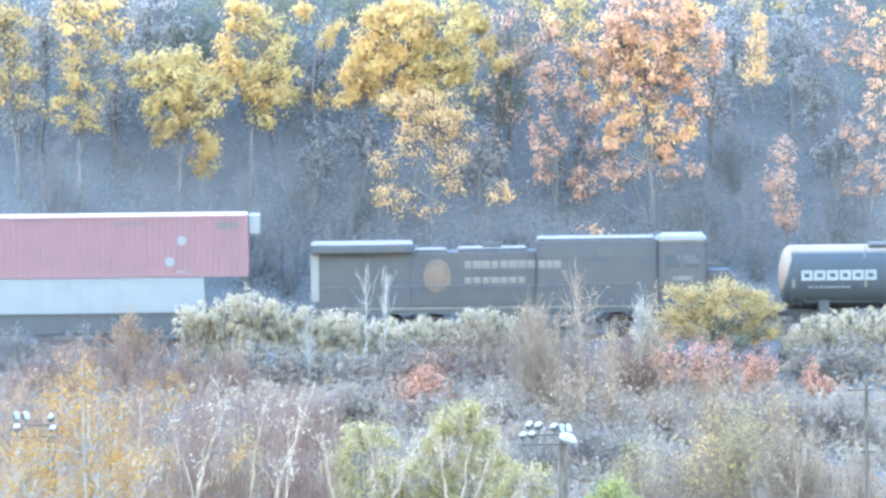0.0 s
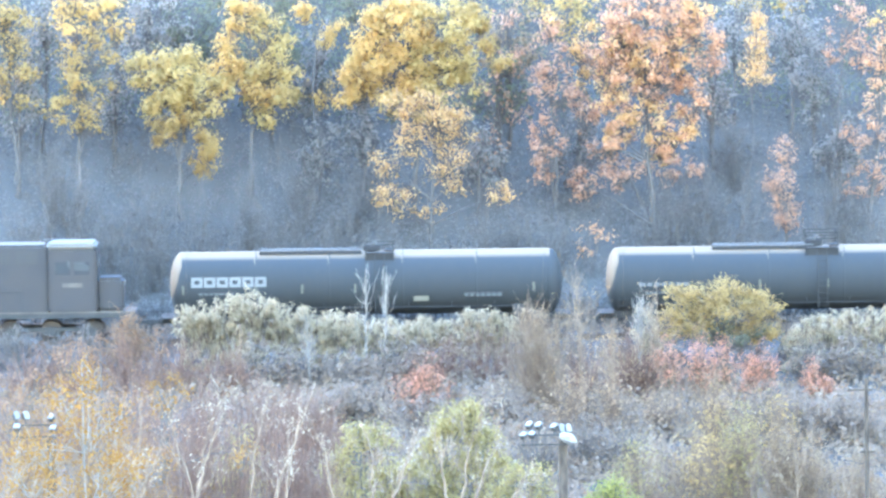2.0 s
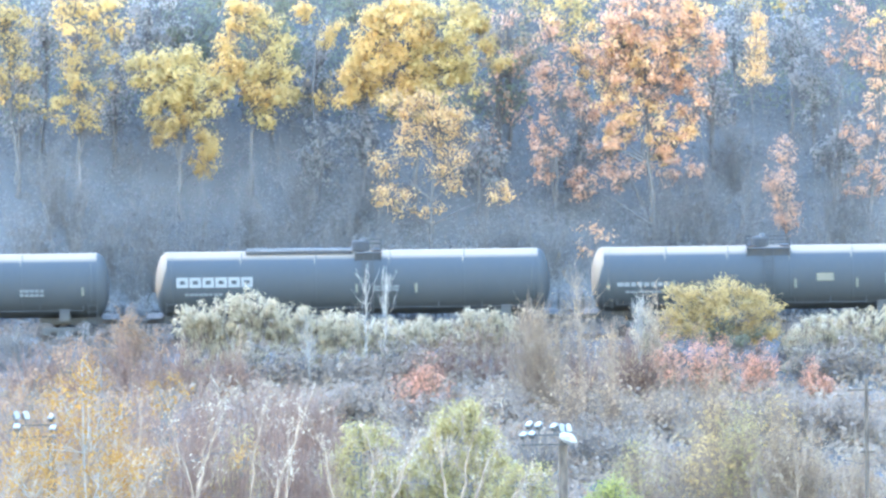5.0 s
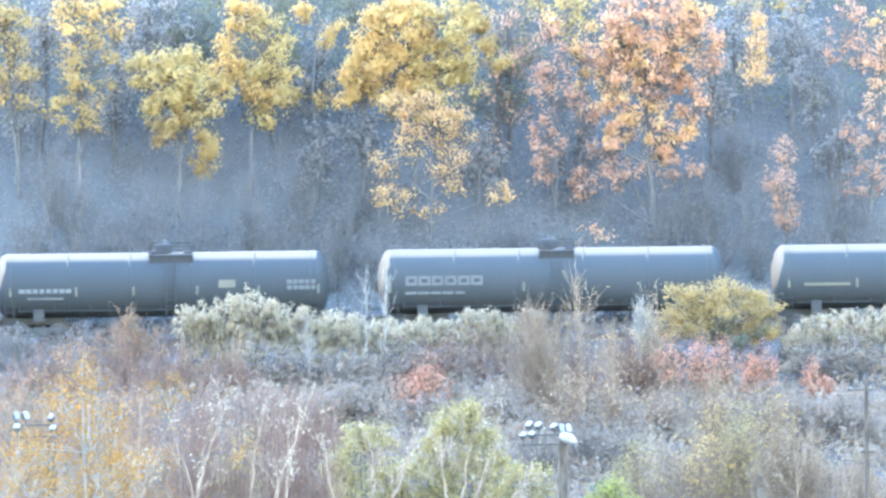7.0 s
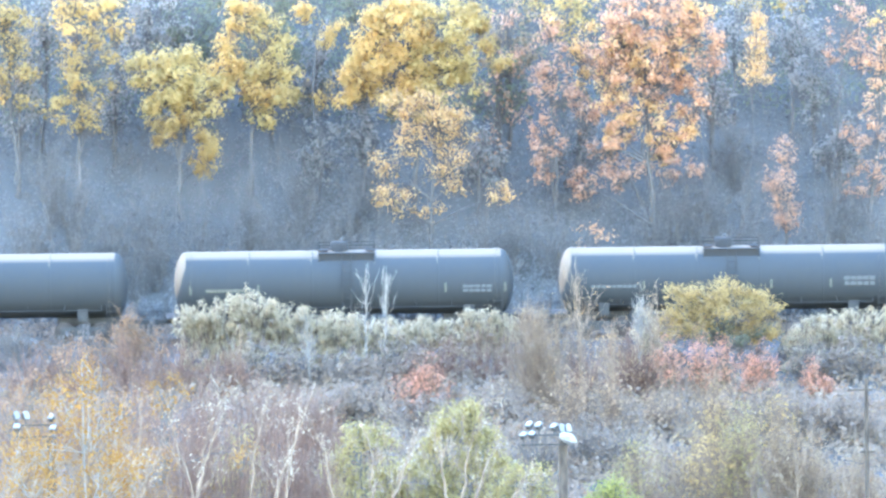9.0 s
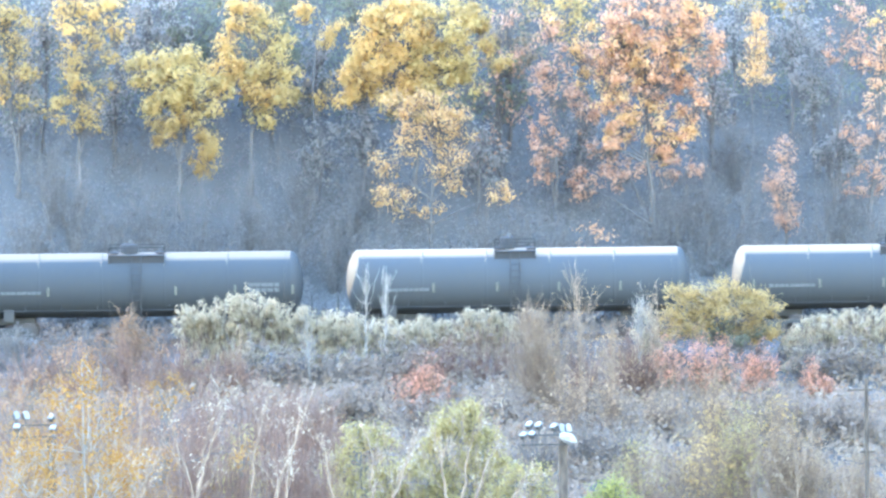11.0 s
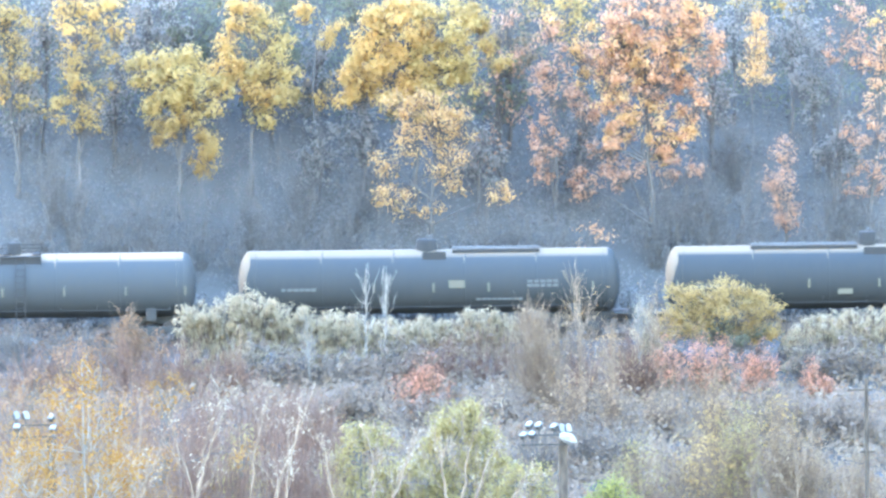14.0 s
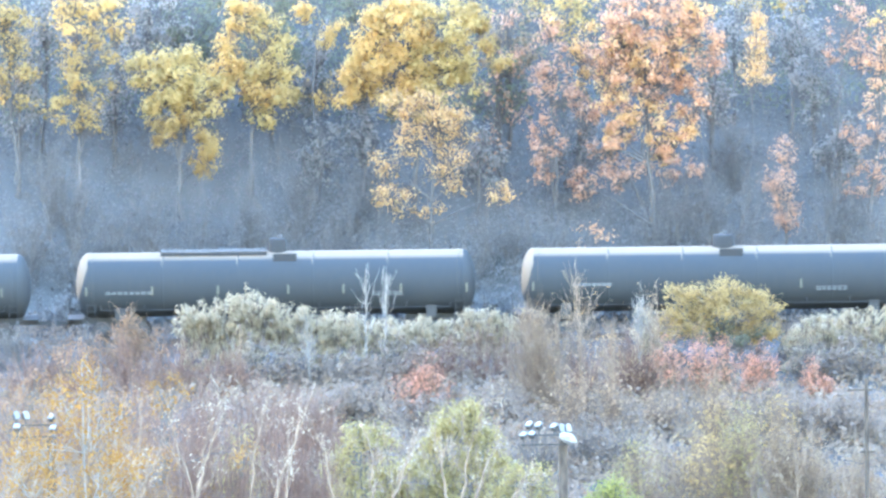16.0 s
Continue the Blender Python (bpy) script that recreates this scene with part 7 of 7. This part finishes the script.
twig_bush("feathery straw and olive bush in front of the slope", "trees in front of the embankment", 13.98, -45.0, 2.01, 7.10, 663, BARK_TWIG, "tan", 900, 0.115, stems=90, crown=3.2)
twig_bush("feathery straw and olive bush in front of the slope", "trees in front of the embankment", 15.40, -45.0, 2.01, 6.54, 664, BARK_TWIG, "tan", 900, 0.115, stems=90, crown=3.2)
twig_bush("feathery straw and olive bush in front of the slope", "trees in front of the embankment", 17.32, -45.0, 2.32, 5.68, 665, BARK_TWIG, "tan", 900, 0.115, stems=90, crown=3.2)
twig_bush("feathery straw and olive bush in front of the slope", "trees in front of the embankment", 9.40, -45.0, 2.61, 5.82, 666, BARK_TWIG, "tan", 900, 0.115, stems=90, crown=3.2)
twig_bush("feathery straw and olive bush in front of the slope", "trees in front of the embankment", 12.13, -45.0, 2.85, 5.71, 667, BARK_TWIG, "sage", 900, 0.115, stems=90, crown=3.2)
twig_bush("feathery straw and olive bush in front of the slope", "trees in front of the embankment", 14.50, -45.0, 2.37, 5.15, 668, BARK_TWIG, "tan", 900, 0.115, stems=90, crown=3.2)
twig_bush("feathery straw and olive bush in front of the slope", "trees in front of the embankment", 11.74, -30.0, 1.85, 4.56, 669, BARK_TWIG, "gold", 520, 0.115, stems=80)
twig_bush("feathery straw and olive bush in front of the slope", "trees in front of the embankment", 14.58, -30.0, 1.85, 4.43, 670, BARK_TWIG, "gold", 520, 0.115, stems=80)
twig_bush("feathery straw and olive bush in front of the slope", "trees in front of the embankment", 13.16, -30.0, 1.48, 4.01, 671, BARK_TWIG, "sage", 520, 0.115, stems=80)
twig_bush("mauve twiggy thicket with a few rust leaves", "trees in front of the embankment", -9.97, -70.0, 2.42, 13.00, 672, BARK_MAUVE, "rust", 300, 0.085, stems=90, crown=3.4)
twig_bush("mauve twiggy thicket with a few rust leaves", "trees in front of the embankment", -8.42, -70.0, 2.42, 13.03, 673, BARK_MAUVE, "rust", 300, 0.085, stems=90, crown=3.4)
twig_bush("mauve twiggy thicket with a few rust leaves", "trees in front of the embankment", -6.33, -70.0, 2.64, 12.90, 674, BARK_MAUVE, "rust", 300, 0.085, stems=90, crown=3.4)
twig_bush("mauve twiggy thicket with a few rust leaves", "trees in front of the embankment", -4.91, -70.0, 1.98, 11.77, 675, BARK_MAUVE, "briar", 300, 0.085, stems=90, crown=3.4)
twig_bush("mauve twiggy thicket with a few rust leaves", "trees in front of the embankment", -11.73, -70.0, 2.42, 13.43, 676, BARK_MAUVE, "rust", 300, 0.085, stems=90, crown=3.4)
twig_bush("mauve twiggy thicket with a few rust leaves", "trees in front of the embankment", -5.69, -70.0, 2.20, 11.04, 677, BARK_MAUVE, "rust", 300, 0.085, stems=90, crown=3.4)
twig_bush("mauve twiggy thicket with a few rust leaves", "trees in front of the embankment", -7.90, -70.0, 2.20, 10.94, 678, BARK_MAUVE, "rust", 300, 0.085, stems=90, crown=3.4)
twig_bush("mauve twiggy thicket with a few rust leaves", "trees in front of the embankment", -9.88, -70.0, 2.20, 11.11, 679, BARK_MAUVE, "ochre", 300, 0.085, stems=90, crown=3.4)
twig_bush("golden and rust thicket in front of the embankment", "trees in front of the embankment", -14.75, -100.0, 2.40, 16.38, 680, BARK_TWIG, "ochre", 700, 0.085, stems=60, crown=3.2)
twig_bush("golden and rust thicket in front of the embankment", "trees in front of the embankment", -12.66, -100.0, 2.60, 16.40, 681, BARK_TWIG, "ochre", 700, 0.085, stems=60, crown=3.2)
twig_bush("golden and rust thicket in front of the embankment", "trees in front of the embankment", -11.07, -100.0, 2.20, 15.43, 682, BARK_TWIG, "ochre", 700, 0.085, stems=60, crown=3.2)
twig_bush("golden and rust thicket in front of the embankment", "trees in front of the embankment", -14.59, -100.0, 2.40, 14.40, 683, BARK_TWIG, "ochre", 700, 0.085, stems=60, crown=3.2)
twig_bush("golden and rust thicket in front of the embankment", "trees in front of the embankment", -11.98, -100.0, 2.80, 14.38, 684, BARK_TWIG, "ochre", 700, 0.085, stems=60, crown=3.2)
twig_bush("golden and rust thicket in front of the embankment", "trees in front of the embankment", -10.19, -100.0, 2.00, 13.66, 685, BARK_TWIG, "ochre", 700, 0.085, stems=60, crown=3.2)
birch("pale bare birch with a few last leaves", -8.00, -135.0, (0.15, 16.46), (0.58, 17.95), (1.15, 19.47), 0.075, 686, "spark", 160, limbs=6, reach=0.5)
birch("pale bare birch with a few last leaves", -5.52, -130.0, (0.07, 15.50), (0.26, 16.15), (1.06, 18.21), 0.075, 687, "spark", 160, limbs=6, reach=0.5)
birch("pale bare birch with a few last leaves", -9.76, -130.0, (0.07, 15.49), (0.26, 16.22), (0.87, 17.75), 0.06, 688, "spark", 160, limbs=6, reach=0.5)
birch("pale bare birch with a few last leaves", -7.71, -138.0, (-0.10, 16.64), (-0.40, 17.79), (-0.89, 19.29), 0.05, 689, "spark", 110, limbs=6, reach=0.5)
birch("pale bare birch with a few last leaves", -13.51, -140.0, (0.06, 16.51), (0.23, 17.33), (0.74, 18.77), 0.07, 690, "ochre", 160, limbs=6, reach=0.5)
birch("pale bare birch with a few last leaves", -12.99, -138.0, (0.09, 16.34), (0.35, 17.04), (0.96, 18.35), 0.06, 691, "ochre", 160, limbs=6, reach=0.5)
birch("pale bare birch with a few last leaves", -9.95, -128.0, (0.03, 15.19), (0.11, 16.93), (0.24, 18.57), 0.05, 692, "ochre", 160, limbs=6, reach=0.5)
birch("pale bare birch with a few last leaves", -6.38, -125.0, (0.05, 15.53), (0.20, 17.10), (0.55, 18.57), 0.045, 693, "spark", 160, limbs=6, reach=0.5)
birch("pale bare birch with a few last leaves", -1.89, -125.0, (0.14, 15.00), (0.54, 16.01), (1.24, 17.66), 0.065, 694, "spark", 160, limbs=6, reach=0.5)
birch("pale bare birch with a few last leaves", -2.43, -128.0, (0.03, 15.50), (0.12, 16.87), (-0.25, 18.06), 0.055, 695, "spark", 160, limbs=6, reach=0.5)
birch("pale bare birch with a few last leaves", 0.48, -122.0, (0.06, 14.54), (0.22, 15.94), (0.53, 16.96), 0.055, 696, "spark", 160, limbs=6, reach=0.5)
birch("pale bare birch with a few last leaves", 0.07, -122.0, (-0.06, 14.47), (-0.23, 15.87), (-0.44, 16.81), 0.055, 697, "spark", 160, limbs=6, reach=0.5)
birch("pale bare birch with a few last leaves", 0.80, -120.0, (0.15, 14.49), (0.57, 15.71), (1.00, 16.64), 0.05, 698, "spark", 160, limbs=6, reach=0.5)
birch("pale bare birch with a few last leaves", -5.28, -128.0, (0.12, 15.56), (0.45, 17.48), (1.17, 19.51), 0.06, 699, "spark", 160, limbs=6, reach=0.5)
birch("pale bare birch with a few last leaves", -3.57, -125.0, (-0.09, 15.24), (-0.34, 16.81), (-0.88, 18.02), 0.045, 700, "spark", 160, limbs=6, reach=0.5)
birch("pale bare birch with a few last leaves", 2.05, -118.0, (0.13, 14.56), (0.52, 15.22), (1.00, 16.16), 0.04, 701, "spark", 160, limbs=6, reach=0.5)
birch("thin grey-white leafless sapling on the slope", 14.17, -60.0, (-0.03, 8.34), (-0.10, 10.50), (-0.31, 11.87), 0.025, 702, "spark", 60, limbs=4, reach=0.5)
birch("thin grey-white leafless sapling on the slope", 14.04, -60.0, (0.11, 8.34), (0.42, 10.27), (0.82, 11.75), 0.021, 703, "spark", 60, limbs=3, reach=0.5)
birch("thin grey-white leafless sapling on the slope", 16.14, -60.0, (-0.04, 8.20), (-0.17, 9.46), (-0.34, 10.38), 0.021, 704, "spark", 40, limbs=3, reach=0.5)
birch("thin grey-white leafless sapling on the slope", 16.05, -60.0, (0.10, 8.20), (0.38, 9.45), (0.80, 10.24), 0.021, 705, "spark", 40, limbs=3, reach=0.5)
birch("thin grey-white leafless sapling on the slope", 8.30, -62.0, (0.07, 8.45), (0.26, 9.92), (0.55, 11.28), 0.021, 706, "spark", 80, limbs=7, reach=0.5)
birch("thin grey-white leafless sapling on the slope", 7.75, -62.0, (0.06, 8.48), (0.22, 9.27), (0.87, 10.85), 0.019, 707, "spark", 80, limbs=6, reach=0.5)
birch("thin grey-white leafless sapling on the slope", 12.24, -60.0, (0.04, 8.23), (0.17, 9.71), (0.52, 10.73), 0.019, 708, "spark", 60, limbs=3, reach=0.5)
birch("thin grey-white leafless sapling on the slope", 4.52, -16.0, (-0.10, -0.08), (-0.40, 1.21), (-0.58, 3.52), 0.019, 709, "spark", 60, limbs=12, reach=0.45)
birch("thin grey-white leafless sapling on the slope", 6.23, -17.0, (0.02, -0.40), (0.06, 1.65), (0.15, 4.99), 0.025, 710, "amber", 160, limbs=12, reach=0.4)
birch("thin grey-white leafless sapling on the slope", 9.44, -18.0, (0.05, -0.33), (0.20, 1.46), (0.39, 2.99), 0.017, 711, "spark", 60, limbs=6, reach=0.5)



# ---- poles ----
def floodlight(parent, x, y, z, turn, tilt):
    """A flat box floodlight, tilted, with a white back and a grey visor below."""
    m = pose(x, y, z + 0.22, 0, 0, turn) @ pose(0, 0, 0, tilt, 0, 0)
    bm = boxes(((0, 0, 0.05), (0.19, 0.25, 0.05)), bevel=0.02)
    bmesh.ops.transform(bm, matrix=m, verts=bm.verts)
    lamp = part("floodlight", bm, M_LAMP, parent, "white box floodlight")
    part("bracket", rods(((x, y, z - 0.02), (x, y, z + 0.22), 0.025)), M_GALV, lamp)
    bm = boxes(((0, 0, -0.04), (0.16, 0.20, 0.11)), bevel=0.02)
    bmesh.ops.transform(bm, matrix=m, verts=bm.verts)
    part("visor", bm, M_UNDER, lamp, "dark visor")


def light_pole(x, y, top, lamps, arms, label):
    base = ground_z(x, y)
    p = thing("floodlight_pole", label, "light pole", "floodlight poles", pose(x, y, base - 0.1))
    h = top - base
    bm = bmesh.new()
    rod(bm, (0, 0, 0), (0, 0, h), 0.17, 16, 0.14)
    smooth(part("pole", bm, M_POLE, p))
    for y0, z0, x0, x1 in arms:
        part("crossarm", boxes((((x0 + x1) / 2, y0, h + z0), (x1 - x0, 0.045, 0.045)), bevel=0.01), M_UNDER, p, "dark steel crossarm")
    for lx, ly, lz, turn, tilt in lamps:
        floodlight(p, lx, ly, h + lz, turn, tilt)
    return p


lamp_pole = light_pole(3.47, -150, 9.78, [(-0.98, 0.2, 0.17, -35, 30), (-0.70, 0.2, 0.15, -38, 27), (-0.25, 0.2, 0.11, -40, 25), (-0.03, 0.3, 0.06, 30, 66), (0.15, 0.3, 0.05, 35, 68),
                                           (-1.16, -0.3, -0.09, -28, 18), (-0.91, -0.3, -0.06, -22, 20)],
                       [(0.15, 0.10, -1.05, 0.25), (-0.3, -0.14, -1.25, 0.12)], "wooden floodlight pole with a cluster of white floodlights")


def dish_lamp(parent, x, y, z):
    """A round dish lamp with a white back and a dark bowl, tipped to one side."""
    m = pose(x, y, z) @ pose(0, 0, 0, 12, 24, 0)
    bm = lathe([(0.10, 0.02), (0.09, 0.10), (0.05, 0.19), (-0.02, 0.26)], 24, "z")
    bmesh.ops.transform(bm, matrix=m, verts=bm.verts)
    dish = part("dish_lamp", bm, M_LAMP, parent, "round white dish lamp")
    bm = lathe([(-0.02, 0.27), (-0.05, 0.27), (-0.13, 0.22), (-0.19, 0.12), (-0.20, 0.01)], 24, "z")
    bmesh.ops.transform(bm, matrix=m, verts=bm.verts)
    smooth(part("bowl", bm, M_LAMPFACE, dish, "dull brownish glass bowl"))


dish_lamp(lamp_pole, 0.17, -0.3, 9.78 - ground_z(3.47, -150) + 0.08)
light_pole(-11.63, -150, 10.05, [(-1.05, 0.2, 0.36, 40, 62), (-0.77, 0.2, 0.36, 40, 62), (0.0, 0.2, 0.30, -30, 28), (-1.0, -0.3, 0.06, -10, 24), (0.06, -0.3, 0.02, -15, 26)],
           [(0.15, 0.30, -1.15, 0.15), (-0.3, 0.0, -1.15, 0.2)], "wooden floodlight pole half hidden by golden leaves")


def utility_pole(x, y, top):
    base = ground_z(x, y)
    h = top - base
    p = thing("utility_pole", "thin grey utility pole with two short crossarms", "utility pole", "", pose(x, y, base - 0.1))
    bm = bmesh.new()
    rod(bm, (0, 0, 0), (0, 0, h), 0.095, 12, 0.075)
    smooth(part("pole", bm, M_POLE, p))
    for z, x0, x1 in ((h - 0.45, -0.68, 0.2), (h - 2.8, -0.25, 0.3)):
        part("crossarm", boxes((((x0 + x1) / 2, -0.1, z), (x1 - x0, 0.07, 0.08)), bevel=0.008), M_POLE, p)
        for xx in (x0 + 0.06, x1 - 0.06):
            part("insulator", smooth_bm(lathe([(z + 0.04, 0.02), (z + 0.09, 0.032), (z + 0.13, 0.015)], 10, "z", (xx, -0.1, 0))), M_CERAMIC, p)
    part("transformer_cap", lathe([(h - 0.02, 0.085), (h + 0.05, 0.085), (h + 0.09, 0.03)], 12, "z"), M_GALV, p)


def smooth_bm(bm):
    for f in bm.faces:
        f.smooth = True
    return bm


utility_pole(15.94, -80, 5.15)


def white_scrap(x, y, z):
    """Two crumpled scraps of white film snagged on a branch."""
    s = thing("plastic_scrap", "two small white plastic scraps snagged on a branch", "litter", "", pose(x, y, z))
    rng = random.Random(4)
    for dx, dz, k in ((-0.12, -0.03, 0.10), (0.10, 0.03, 0.07)):
        bm = bmesh.new()
        bmesh.ops.create_icosphere(bm, subdivisions=2, radius=k, matrix=Matrix.Translation((dx, 0, dz)))
        for v in bm.verts:
            v.co += Vector((rng.uniform(-1, 1), rng.uniform(-1, 1), rng.uniform(-1, 1))) * k * 0.35
        part("scrap", bm, M_WHITEBOX, s)
    part("twig", rods(((-0.2, 0, -0.12), (0.2, 0, -0.05), 0.012), ((0, 0, -0.09), (0.15, 0.1, -1.2), 0.014)), BARK_GREY, s)


white_scrap(-14.33, 13.5, 15.09)


# ---- what moves: the whole train rolls by at about 14 m/s ----
def motions():
    way = [(0.0, 0.0), (0.5, 7.21), (1.0, 14.45), (1.5, 21.62), (2.0, 28.70), (2.5, 35.70), (3.0, 42.73), (3.5, 49.78), (4.0, 56.85),
           (5.0, 70.95), (6.0, 85.05), (6.5, 92.08), (7.0, 99.09), (7.5, 106.11), (8.0, 113.17), (8.5, 120.21), (9.0, 127.25), (10.0, 141.28),
           (11.0, 155.27), (11.5, 162.21), (12.0, 169.22), (12.5, 176.20), (13.0, 183.20), (13.5, 189.79), (14.0, 196.72), (14.5, 203.68),
           (15.0, 210.64), (15.5, 217.60), (16.0, 224.53)]
    for ob, x, z in TRAIN:
        walk(ob, [(t, pose(x - s, 0, z)) for t, s in way])
    times = [k / FPS for k in range(16 * FPS + 1)]
    gone = np.interp(times, [t for t, _ in way], [s for _, s in way])
    for ob, x, r in WHEELS:
        walk(ob, [(t, pose(x, 0, r, 0, -math.degrees(s / r) % 360, 0)) for t, s in zip(times, gone)])


motions()
